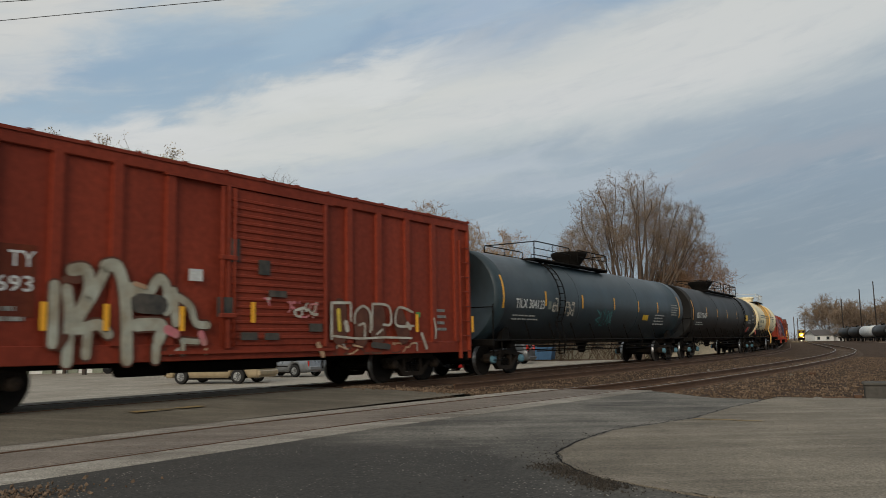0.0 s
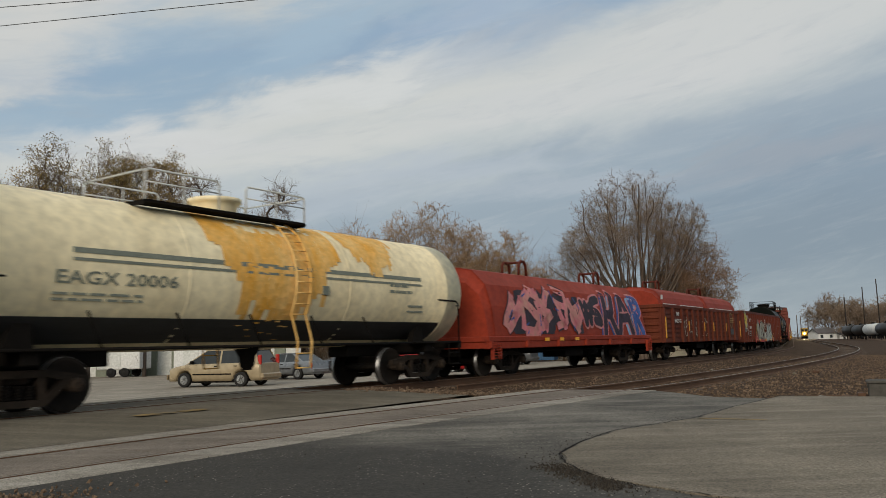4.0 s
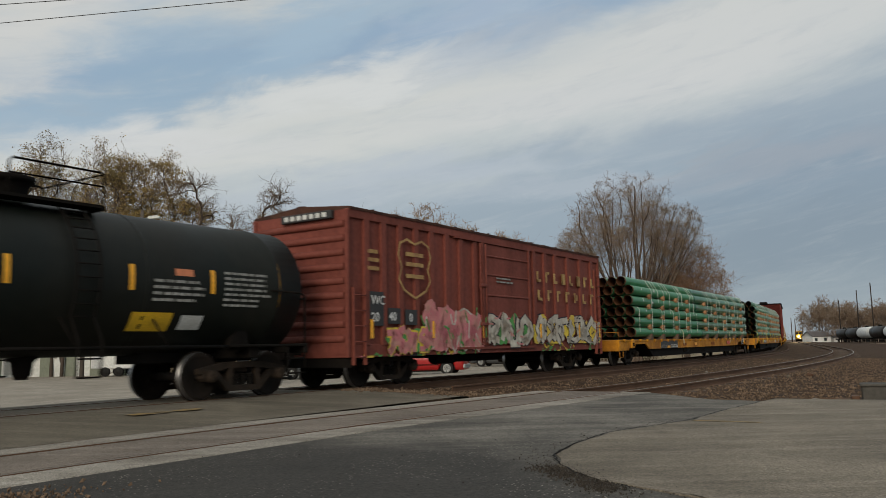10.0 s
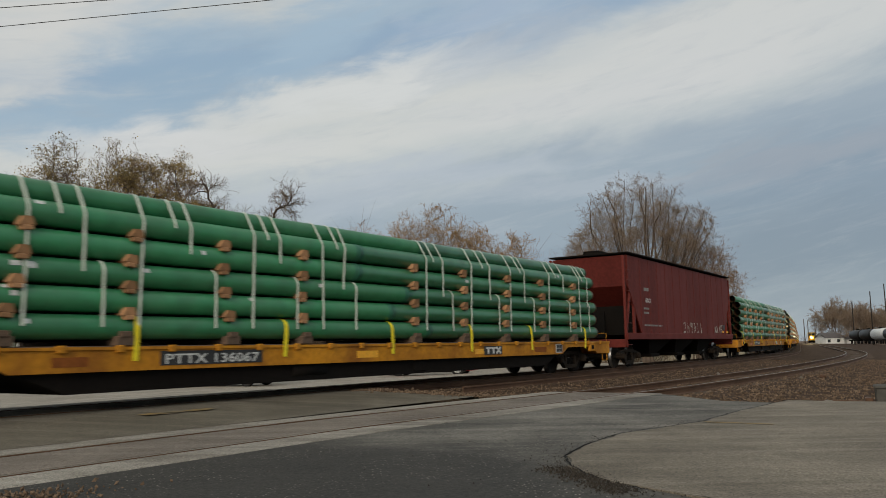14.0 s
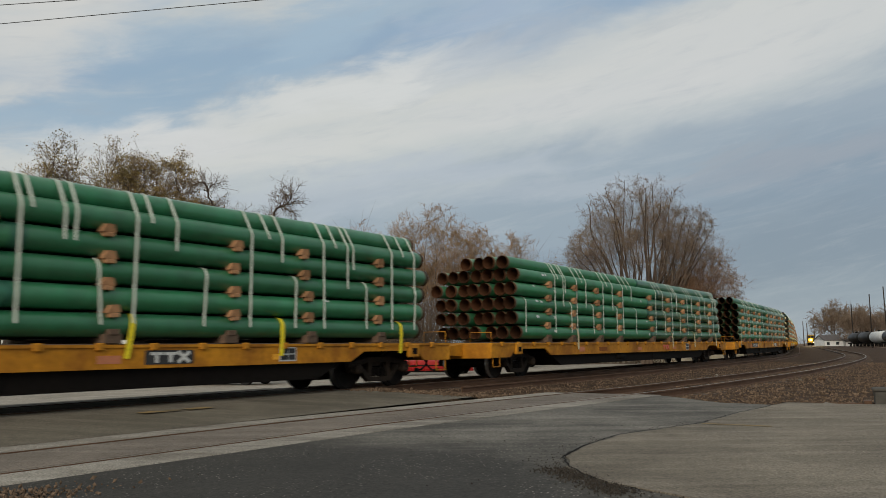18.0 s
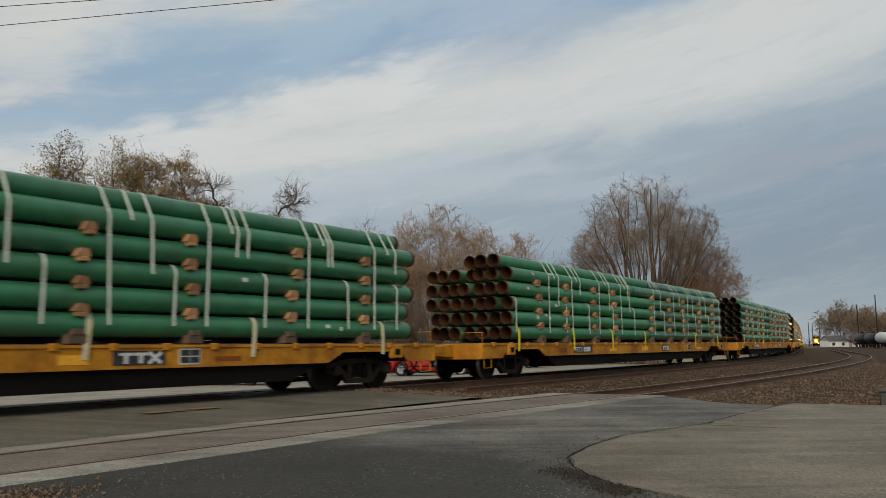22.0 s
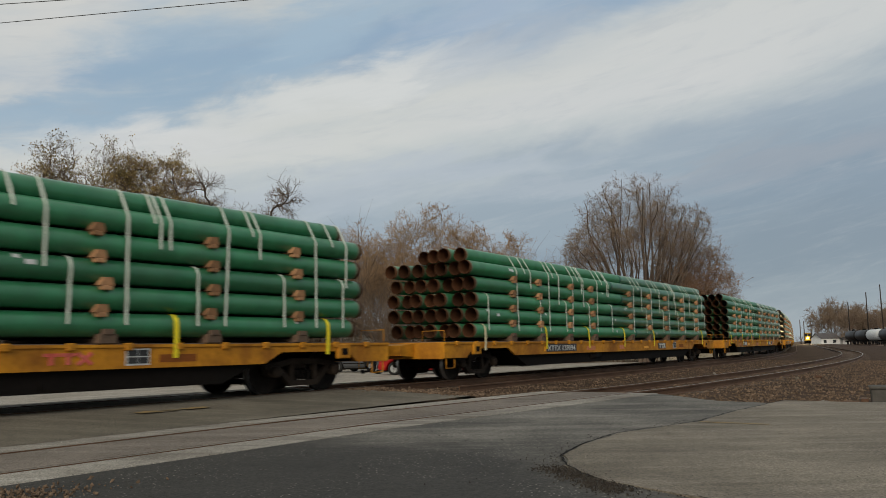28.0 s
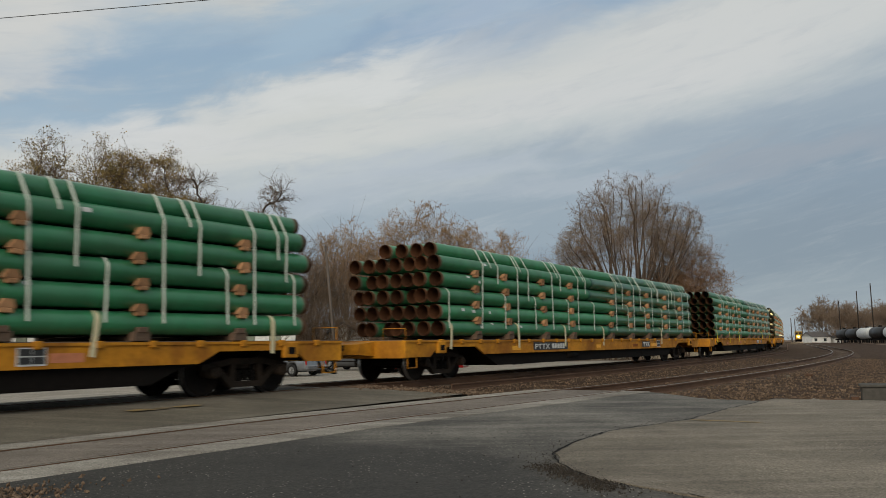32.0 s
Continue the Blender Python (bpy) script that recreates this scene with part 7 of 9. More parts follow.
letters(car, GY, 0.006, [
    [[(0.82, 1.75), (0.86, 1.1), (0.72, 0.82), (0.42, 0.82), (0.36, 1.2)]],
    [[(1.22, 1.66), (1.08, 1.3), (1.12, 0.86), (1.36, 0.84), (1.42, 1.3), (1.22, 1.66)]],
    [[(1.72, 1.74), (1.64, 0.82)], [(2.12, 1.62), (1.78, 1.28), (2.16, 0.86)]],
    [[(2.42, 1.22), (2.92, 1.25), (2.88, 1.68), (2.58, 1.72), (2.40, 1.35), (2.50, 0.90), (2.86, 0.80), (3.14, 1.08)]],
], 0.26, SPRAY_PALE, SPRAY_BLACK, "pale rounded graffiti letter with a black edge")
bubble(car, GY, [([(-0.35 + 0.30 * math.cos(q), 1.82 + 0.34 * math.sin(q)) for q in [2 * math.pi * k / 14 for k in range(15)]], 0.07, 0), ([(-0.6, 1.85), (-0.1, 1.85)], 0.05, 0), ([(-0.6, 1.72), (-0.1, 1.72)], 0.05, 0), ([(-0.5, 1.58), (-0.2, 1.58)], 0.05, 0), ([(-0.47, 1.98), (-0.23, 1.98)], 0.10, 0)], [SPRAY_WHITE], "pale round sprayed badge", 0.012)
TAG = [[(-9.52, 2.36), (-9.52, 1.92), (-9.30, 1.86)], [(-9.30, 2.48), (-9.30, 1.56)], [(-9.05, 2.30), (-8.88, 2.22), (-8.80, 1.97), (-8.88, 1.75), (-9.05, 1.64)], [(-9.06, 2.25), (-9.06, 1.70)], [(-8.95, 2.05), (-8.95, 1.85)]]
bubble(car, GY, [(line, 0.32, 0) for line in TAG] + [([(-9.48, 1.42), (-9.22, 1.40)], 0.22, 0)] + [(line, 0.25, 1) for line in TAG] + [([(-9.48, 1.42), (-9.24, 1.41)], 0.14, 1)] + [(line, 0.175, 2) for line in TAG]
       + [([(-8.97, 1.97), (-8.93, 1.94)], 0.10, 3), ([(-9.53, 2.0), (-9.1, 1.98)], 0.025, 1)], [SPRAY_PALE, SPRAY_BLACK, SPRAY_YELLOW, SPRAY_PINK], "yellow graffiti letters with black and pale edges", 0.012)
bubble(car, GY, [([(-8.66, 2.02), (-8.48, 2.24)], 0.22, 0), ([(-8.66, 1.88), (-8.50, 1.70)], 0.22, 0), ([(-8.64, 2.05), (-8.49, 2.22)], 0.14, 1), ([(-8.64, 1.87), (-8.51, 1.72)], 0.14, 1), ([(-8.60, 2.10), (-8.52, 2.19)], 0.06, 2), ([(-8.60, 1.84), (-8.54, 1.76)], 0.06, 2),
                 ([(-8.76, 1.50), (-8.42, 1.48), (-8.56, 1.34), (-8.48, 1.18)], 0.11, 0)], [SPRAY_PALE, SPRAY_BROWN, SPRAY_YELLOW], "pale outlined loops of graffiti", 0.012)
splashes(car, [(3.3, 4.4, 0.70, 1.2, 16), (-5.2, -4.5, 0.70, 1.3, 14)], GY - 0.016, [SPRAY_RED, SPRAY_TAN, SPRAY_BLACK, SPRAY_YELLOW], 15)
splashes(car, [(7.8, 8.5, 0.85, 1.8, 22), (-7.6, -5.4, 1.0, 2.2, 8), (4.2, 4.7, 1.1, 1.6, 9)], -Y - 0.06, [SPRAY_WHITE, SPRAY_BLACK], 11)
splashes(car, [(5.0, 5.5, 0.75, 1.0, 10), (5.1, 5.6, 1.3, 1.7, 3), (6.6, 7.3, 0.72, 0.95, 6), (7.7, 8.4, 1.95, 2.3, 7)], -Y - 0.06, [SPRAY_WHITE, DULL_WHITE], 12)
lettering("SP", 0.28, WHITE, car, -7.6, 1.95, -Y - 0.155, "white stencilled letters", 0.42)
lettering("365193", 0.24, WHITE, car, -7.7, 1.5, -Y - 0.155, "white stencilled number", 0.85)
text_bars(car, -7.6, -6.6, 1.0, 1.4, flat_y(-Y - 0.14), WHITE, 3, seed=3)
for xa, xb, za, zb in ((2.28, 2.70, 0.69, 0.79), (-3.35, -2.93, 0.70, 0.81), (-0.49, -0.08, 0.69, 0.79), (8.77, 9.26, 0.75, 0.93)):
    plate(car, "reflector", xa, xb, za, zb, -Y - 0.175, ORANGE, "orange reflective strip")
plate(car, "data_panel", 6.74, 7.32, 1.18, 1.48, -Y - 0.06, WHITE, "white-framed data panel")
for k in range(4):
    plate(car, "data_field", 6.77 + 0.275 * (k % 2), 7.015 + 0.275 * (k % 2), 1.21 + 0.13 * (k // 2), 1.32 + 0.13 * (k // 2), -Y - 0.066, SPRAY_GREEN if k == 3 else BLACK)
text_bars(car, 5.0, 5.5, 1.18, 1.30, flat_y(-Y - 0.06), WHITE, 1, seed=5)
text_bars(car, 5.9, 6.4, 1.12, 1.34, flat_y(-Y - 0.06), WHITE, 2, seed=6)
text_bars(car, 6.75, 7.55, 2.05, 2.2, flat_y(-Y - 0.06), WHITE, 2, seed=8)

# two short tank cars
for i, (q0, q1) in enumerate(((-59.4, -47.05), (-47.05, -34.5))):
    car, b, h, side = tank_car("tank_car", "short dirty black tank car with orange strips and placards", q1 - q0, 11.15, 1.32, 2.20, TANK_C, -0.5 + 0.3 * i, (-2.9, 1.1), 0.60)
    enter(q0, q1, car)
    for x in (-2.92, -0.70, 1.45, 3.2):
        shell_patch(car, "reflector", x - 0.05, x + 0.05, 2.01, 2.46, side, ORANGE, "orange reflective strip")
    for x in (-4.88, 4.9):
        shell_patch(car, "reflector", x - 0.05, x + 0.05, 1.81, 2.71, side, ORANGE, "long orange reflective strip")
    if i:
        shell_text("TILX 135660", 0.30, WHITE, car, -3.7, 1.88, side, 1.95, "white reporting mark")
    else:
        shell_text("TILX 135696", 0.30, WHITE, car, -3.7, 1.88, side, 1.95, "white reporting mark")
    text_bars(car, -3.7, -2.3, 1.51, 1.76, lambda z: side(z, 0.004), WHITE, 2, seed=i)
    text_bars(car, -1.35, -0.8, 1.51, 1.71, lambda z: side(z, 0.004), WHITE, 3, seed=i + 1)
    shell_patch(car, "placard", 2.35, 2.75, 2.31, 2.44, side, SIGN_ORANGE, "small orange notice")
    text_bars(car, 1.9, 3.1, 1.81, 2.26, lambda z: side(z, 0.004), WHITE, 4, seed=i + 2)
    text_bars(car, 3.5, 4.7, 1.76, 2.48, lambda z: side(z, 0.004), WHITE, 7, seed=i + 4)
    shell_patch(car, "placard", 1.55, 2.4, 1.31, 1.64, side, YELLOW, "dull yellow notice")
    shell_patch(car, "placard", 2.6, 3.1, 1.34, 1.60, side, WHITE, "small square stencil")
    text_bars(car, -5.1, -5.0 + 0.6, 2.06, 2.36, lambda z: side(z, 0.004), WHITE, 3, seed=i + 8)

# faded box car
car, b, Y = boxcar("boxcar", "faded maroon boxcar with pink and green graffiti", 15.75, 4.22, BOX_PINK, BOX_ROOF, (-1.4, 1.56),
                   [-6.62, -5.97, -5.29, -4.61, -3.91, -3.18, -2.47, -1.72, 1.95, 2.74, 3.53, 4.51, 5.58, 6.56], door_kind="panelled")
enter(-34.5, -18.75, car)
graffiti(car, -4.4, -1.5, 0.85, 2.0, -Y - 0.03, SPRAY_PINK, SPRAY_WHITE, 41, 5, "pink graffiti letters", SPRAY_PINK, slant=0.05, fat=0.42, extra=SPRAY_GREEN)
graffiti(car, -5.9, -4.2, 0.8, 1.4, -Y - 0.03, SPRAY_PINK, SPRAY_YELLOW, 43, 4, "pink and yellow graffiti letters", SPRAY_GREEN, fat=0.4)
graffiti(car, 1.9, 6.9, 0.95, 1.95, -Y - 0.03, SPRAY_WHITE, SPRAY_BLACK, 47, 7, "cream and black graffiti letters", SPRAY_YELLOW, fat=0.30, extra=SPRAY_BLACK)
graffiti(car, -1.2, 1.4, 0.95, 1.9, -Y - 0.055, SPRAY_WHITE, SPRAY_BLACK, 44, 4, "green and black graffiti letters", SPRAY_GREEN, fat=0.30, extra=SPRAY_PINK)
splashes(car, [(-6.9, -1.5, 0.73, 0.97, 30)], -Y + 0.02, [SPRAY_GREEN, SPRAY_YELLOW, SPRAY_BLACK, SPRAY_PINK], 16)
splashes(car, [(2.0, 6.9, 0.73, 0.97, 20)], -Y + 0.02, [SPRAY_YELLOW, SPRAY_WHITE, SPRAY_GREEN], 18)
for x0, x1, z0, z1, txt, tx, tz in ((-6.55, -6.02, 1.45, 2.25, "WC", -6.5, 1.95), (-6.55, -6.02, 1.45, 1.46, "20", -6.5, 1.55), (-5.85, -5.35, 1.5, 1.88, "40", -5.82, 1.58), (-5.15, -4.65, 1.48, 1.86, "0", -5.0, 1.56)):
    if z1 - z0 > 0.1:
        plate(car, "number_panel", x0, x1, z0, z1, -Y - 0.02, BLACK, "black number panel")
    lettering(txt, 0.30, WHITE, car, tx, tz, -Y - 0.03, "white stencilled number")
reflectors(car, [-6.5, -3.95, -1.45 + 0.0, 2.2, 5.2, 7.0], 1.15, -Y - 0.045, 0.44, 0.10)
plate(car, "reflector", -6.3, -5.8, 0.82, 0.92, -Y + 0.03, ORANGE, "orange reflective strip")
rnd = random.Random(2)
for row, (z, xs) in enumerate(((2.95, [2.1 + 0.62 * k for k in range(8)]), (2.35, [2.15 + 0.70 * k for k in range(7)]))):
    for x in xs:
        sh = Shape()
        sh.box(x, x + 0.10, -Y - 0.025, -Y, z, z + 0.34)
        sh.box(x, x + 0.26, -Y - 0.025, -Y, z + (0.28 if rnd.random() < 0.5 else 0.0), z + (0.34 if rnd.random() < 0.5 else 0.07) + 0.02)
        part("lettering", sh, CREAM_LET, car, "faded cream lettering block")
sh = Shape()
shield = [(-5.35, 3.50), (-5.05, 3.62), (-4.72, 3.52), (-4.40, 3.62), (-4.10, 3.50), (-4.02, 3.2), (-4.15, 2.9), (-4.05, 2.6), (-4.25, 2.35), (-4.72, 2.15), (-5.2, 2.35), (-5.4, 2.6), (-5.28, 2.9), (-5.42, 3.2), (-5.35, 3.50)]
stroke(sh, shield, 0.06, flat_y(-Y - 0.03))
for z in (2.7, 3.0, 3.25):
    stroke(sh, [(-5.1, z), (-4.35, z)], 0.10, flat_y(-Y - 0.03))
part("emblem", sh, CREAM_LET, car, "faded cream shield emblem")
text_bars(car, -6.6, -6.1, 2.7, 3.3, flat_y(-Y - 0.02), CREAM_LET, 3, seed=5)
text_bars(car, -0.6, 0.6, 2.75, 2.95, flat_y(-Y - 0.05), WHITE, 2, seed=6)
sh = Shape()
sh.box(-b - 0.135, -b - 0.02, -1.1, 0.5, 3.93, 4.12, 0.01)
part("end_number_panel", sh, BLACK, car, "black number panel on the end wall")
for k in range(7):
    sh = Shape()
    sh.box(-b - 0.145, -b - 0.13, -0.95 + 0.20 * k, -0.82 + 0.20 * k, 3.97, 4.08)
    part("lettering", sh, WHITE, car)

# flat cars with pipes
BOUNDS = [(-18.75, 9.4), (9.4, 37.3), (55.2, 83.2), (83.2, 111.1), (111.1, 139.2), (139.2, 167.3), (167.3, 195.45), (195.45, 223.6), (223.6, 251.85), (251.85, 280.1), (280.1, 308.3), (308.3, 336.5), (336.5, 364.7), (364.7, 392.9)]
NUMBERS = ["PTTX 255236", "PTTX 136067", "PTTX 136227", "", "PTTX 142076", "PTTX", "PTTX", "", "XTTX 137094", "PTTX", "PTTX", "", "", ""]
TIE_X = (-10.85, -6.95, -3.5, 0.0, 3.5, 6.95, 10.85)
TIES = ["..w..ww", "yyyyyyy", "yyy.yyy", ".w..www", "w.w.www", "yyyy.yy", "yyyy.wy", "w.w.yyy", "wyyyy.y", "yyyyyww", "wwww.w.", "yyy..yy", "yy.y.y.", "w.w.w.w"]
proto, fb, FY = flatcar("flatcar", "yellow flatcar with rust stains carrying green pipes", 28.1)
def sill_marks(fc, i):
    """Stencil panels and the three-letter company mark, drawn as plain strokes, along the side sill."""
    y = -FY - 0.034
    x0 = (6.05, 4.2, 3.85, 2.1, 4.02, 2.08, 4.0, 4.5, 4.1, 4.2, 4.4, 4.0, 4.2, 4.0)[i]
    red = i in (0, 3, 7)
    if not red:
        plate(fc, "mark_panel", x0 - 0.05, x0 + 0.95, DECK_Z - 0.36, DECK_Z - 0.12, y, BLACK, "black panel behind the company mark")
    logo = Shape()
    for k in range(3):
        x = x0 + 0.06 + k * 0.28
        if k < 2:
            logo.box(x, x + 0.25, y - 0.012, y, DECK_Z - 0.20, DECK_Z - 0.15)
            logo.box(x + 0.09, x + 0.16, y - 0.012, y, DECK_Z - 0.33, DECK_Z - 0.15)
        else:
            logo.bar([(x, DECK_Z - 0.33), (x + 0.24, DECK_Z - 0.15)], 0.06, y - 0.012, y)
            logo.bar([(x, DECK_Z - 0.15), (x + 0.24, DECK_Z - 0.33)], 0.06, y - 0.016, y)
    part("company_mark", logo, RED_P if red else WHITE, fc, "faded red company mark" if red else "white company mark")
    xb = (10.45, 8.6, 6.9, 5.5, 5.25, 5.68, 6.2, 5.97, 6.1, 5.7, 6.3, 6.0, 6.2, 6.0)[i]
    plate(fc, "data_panel", xb, xb + 0.46, DECK_Z - 0.37, DECK_Z - 0.09, y, WHITE, "white-framed black data panel")
    inner = Shape()
    for k in range(2):
        for m in range(2):
            inner.box(xb + 0.03 + 0.21 * k, xb + 0.22 + 0.21 * k, y - 0.010, y, DECK_Z - 0.34 + 0.125 * m, DECK_Z - 0.235 + 0.125 * m)
    part("data_field", inner, BLACK, fc)
    rnd = random.Random(700 + i)
    for k in range(7):
        x, w = -11.2 + 3.5 * k + rnd.uniform(-0.9, 0.9), rnd.uniform(0.35, 0.8)
        if abs(abs(x) - (fb - 2.35)) < 1.9:
            continue
        plate(fc, "faded_stencil", x, x + w, DECK_Z - 0.33, DECK_Z - rnd.uniform(0.16, 0.24), y + 0.003, rnd.choice((SIGN_ORANGE, ORANGE, RUST_STENCIL)), "faded stencil patch")


flats = [proto] + [copy_thing(proto, Matrix()) for _ in BOUNDS[1:]]
for i, (q0, q1) in enumerate(BOUNDS):
    fc = flats[i]
    if i:
        for w in fc.children_recursive:
            if w.name.startswith("wheelset"):
                AXLES.append((fc, w, w.parent.matrix_basis.translation.x + w.matrix_basis.translation.x))
    sill_marks(fc, i)
    if NUMBERS[i]:
        xa, xb = {0: (-7.34, -4.58), 1: (-6.46, -4.12), 2: (-6.6, -4.3), 4: (-6.6, -4.3), 8: (-6.95, -4.6), 10: (-5.93, -3.3)}.get(i, (-6.95, -5.4))
        plate(fc, "number_panel", xa, xb, DECK_Z - (0.42 if i == 0 else 0.35), DECK_Z - (0.015 if i == 0 else 0.10), -FY - 0.036, BLACK, "black number panel")
        if i == 0:
            wide = xb - xa
            lettering("PTTX", 0.20, DULL_WHITE, fc, xa + 0.03, DECK_Z - 0.40, -FY - 0.046, "faded white stencilled letters", wide * 0.31)
            lettering("255236", 0.20, WHITE, fc, xa + wide * 0.585, DECK_Z - 0.38, -FY - 0.046, "white stencilled number", wide * 0.40)
            plate(fc, "reflector", xa + wide * 0.375, xa + wide * 0.53, DECK_Z - 0.40, DECK_Z - 0.30, -FY - 0.046, ORANGE, "orange reflector strip")
        else:
            lettering(NUMBERS[i], 0.24, WHITE, fc, xa + 0.08, DECK_Z - 0.32, -FY - 0.046, "white stencilled number", (xb - xa - 0.2) * (1.0 if " " in NUMBERS[i] else 0.45))
        if " " not in NUMBERS[i]:
            digits = Shape()
            for k in range(5):
                x = xa + 0.1 + (xb - xa - 0.2) * (0.52 + 0.085 * k)
                digits.box(x, x + (xb - xa) * 0.058, -FY - 0.046, -FY - 0.036, DECK_Z - 0.31, DECK_Z - 0.15)
            part("lettering", digits, WHITE, fc, "blurred white stencilled number")
    load = pipe_load(100 + i, (4, 4, 3, 4, 4, 3, 4, 4, 4, 3, 4, 4, 4, 4)[i], front=0.5 * (i == 0) + 0.3,
                     yellow=[(x, c) for x, c in zip(TIE_X, TIES[i]) if c != "."])
    enter(q0, q1, fc, load)

# covered hopper
car, b, Y = hopper()
enter(37.3, 55.2, car)
text_bars(car, -6.2, -5.6, 3.0, 3.3, flat_y(-Y - 0.03), WHITE, 1)
lettering("GACX", 0.26, WHITE, car, -6.3, 2.6, -Y - 0.11, "white stencilled letters", 0.7)
text_bars(car, -6.3, -5.5, 2.1, 2.45, flat_y(-Y - 0.03), WHITE, 2, seed=2)
text_bars(car, -6.3, -4.0, 1.6, 1.75, flat_y(-Y - 0.03), WHITE, 1, seed=7)
splashes(car, [(-0.9 + k * 0.55, -0.6 + k * 0.55, 1.42, 1.85, 6) for k in range(6)] + [(4.6, 5.3, 1.45, 1.75, 9), (5.6, 6.3, 1.45, 1.8, 9)], -Y - 0.03, [SPRAY_WHITE], 22, label="row of white spray tags")
plate(car, "data_panel", 6.35, 6.75, 1.6, 1.85, -Y - 0.03, BLACK, "black data panel")
reflectors(car, [6.4, 7.3], 1.42, -Y - 0.03, 0.10, 0.3)

# ---- trees ----
def grow(seed, blobs, bases, count=600, step=0.5, reach=0.85, tip=0.014, power=2.25, wander=0.25, lift=0.12, twigs_per=2.5, twig_len=0.8, twig_r=0.016, levels=3, leaf=0.0, leaf_low=0.5, leaf_gap=-0.05, leaf_many=7):
    """Limbs that grow from the bases to fill the crown's lobes, thinning as they fork, with fine twigs and leaves."""
    rnd = random.Random(seed)
    rng = np.random.default_rng(seed)
    vol = np.array([abs(b[3] * b[4] * b[5]) ** 0.8 for b in blobs])
    goal = []
    for i, b in enumerate(blobs):
        m = max(6, int(count * vol[i] / vol.sum()))
        d = rng.normal(size=(m, 3))
        d /= np.linalg.norm(d, axis=1)[:, None]
        goal.append(np.array(b[:3]) + d * (rng.random((m, 1)) ** 0.42) * np.array(b[3:6]))
    goal = np.concatenate(goal)
    node, parent = [np.array(b, float) for b in bases], [-1] * len(bases)
    near = np.full(len(goal), -1)
    dist = np.full(len(goal), 1e9)
    alive = np.ones(len(goal), bool)

    def seen(i):
        d = np.linalg.norm(goal - node[i], axis=1)
        m = d < dist
        dist[m], near[m] = d[m], i

    for i in range(len(node)):
        seen(i)
    tried = {}
    for _ in range(110):
        alive &= dist > reach
        if not alive.any():
            break
        fresh = []
        idx = np.nonzero(alive)[0]
        for i in np.unique(near[idx]):
            w = goal[idx[near[idx] == i]] - node[i]
            w /= np.linalg.norm(w, axis=1)[:, None]
            d = w.mean(axis=0)
            d = d / (np.linalg.norm(d) + 1e-9) + np.array((0, 0, lift))
            if parent[i] >= 0:
                back = node[i] - node[parent[i]]
                d = d + 0.9 * back / (np.linalg.norm(back) + 1e-9)
            d = d + rng.normal(size=3) * wander
            q = node[i] + d / (np.linalg.norm(d) + 1e-9) * step
            k = tried.get(i, 0)
            if k > 3:
                alive[idx[near[idx] == i]] = False
                continue
            tried[i] = k + 1
            fresh.append((q, i))
        for q, i in fresh:
            node.append(q); parent.append(int(i))
            seen(len(node) - 1)
    n = len(node)
    kids = [[] for _ in range(n)]
    for i in range(n):
        if parent[i] >= 0:
            kids[parent[i]].append(i)
    rad = [0.0] * n
    for i in range(n - 1, -1, -1):
        rad[i] = tip if not kids[i] else sum(rad[k] ** power for k in kids[i]) ** (1 / power)
    wood = Shape()
    starts = [(-1, i) for i in range(len(bases))]
    while starts:
        p, i = starts.pop()
        chain = [p] if p >= 0 else []
        while True:
            chain.append(i)
            if not kids[i]:
                break
            ks = sorted(kids[i], key=lambda k: -rad[k])
            starts += [(i, k) for k in ks[1:]]
            i = ks[0]
        rs = [rad[k] for k in chain]
        if p >= 0:
            rs[0] = rs[1]
        else:
            rs[0] *= 1.35
        big = max(rs)
        wood.tube([tuple(node[k]) for k in chain], rs, 9 if big > 0.12 else (5 if big > 0.04 else 3), cap=False)
    node = np.array(node)
    rad = np.array(rad)
    back = np.array([p if p >= 0 else i for i, p in enumerate(parent)])
    thin = np.nonzero((rad < tip * 2.6) & (np.array(parent) >= 0))[0]
    pick = np.repeat(thin, rng.poisson(twigs_per, len(thin)))
    along = node[pick] - node[back[pick]]
    tufts = Twigs(rng)
    ends = tufts.shoot(node[pick] - along * rng.random((len(pick), 1)), along, twig_len, twig_r, lift, levels)
    leaves = None
    if leaf:
        high = node[:, 2].max()
        p = ends[(ends[:, 2] > high * leaf_low) & (rng.random(len(ends)) < leaf)]
        clump = np.array([noise.noise(Vector(q) * 0.75 + Vector((seed, 0, 0))) for q in p])
        p = np.repeat(p[clump > leaf_gap], leaf_many + 2, axis=0)
        c = p + rng.normal(size=p.shape) * np.array((0.16, 0.16, 0.12))
        u = rng.normal(size=p.shape)
        u /= np.linalg.norm(u, axis=1)[:, None]
        w = np.cross(u, rng.normal(size=p.shape))
        w /= np.linalg.norm(w, axis=1)[:, None]
        k = rng.uniform(0.03, 0.07, (len(p), 1))
        leaves = (np.stack([c - u * k, c + w * k * 0.65, c + u * k, c - w * k * 0.65], axis=1).reshape(-1, 3), 4, ((0, 1, 2, 3),))
    return wood, tufts.cells(), leaves


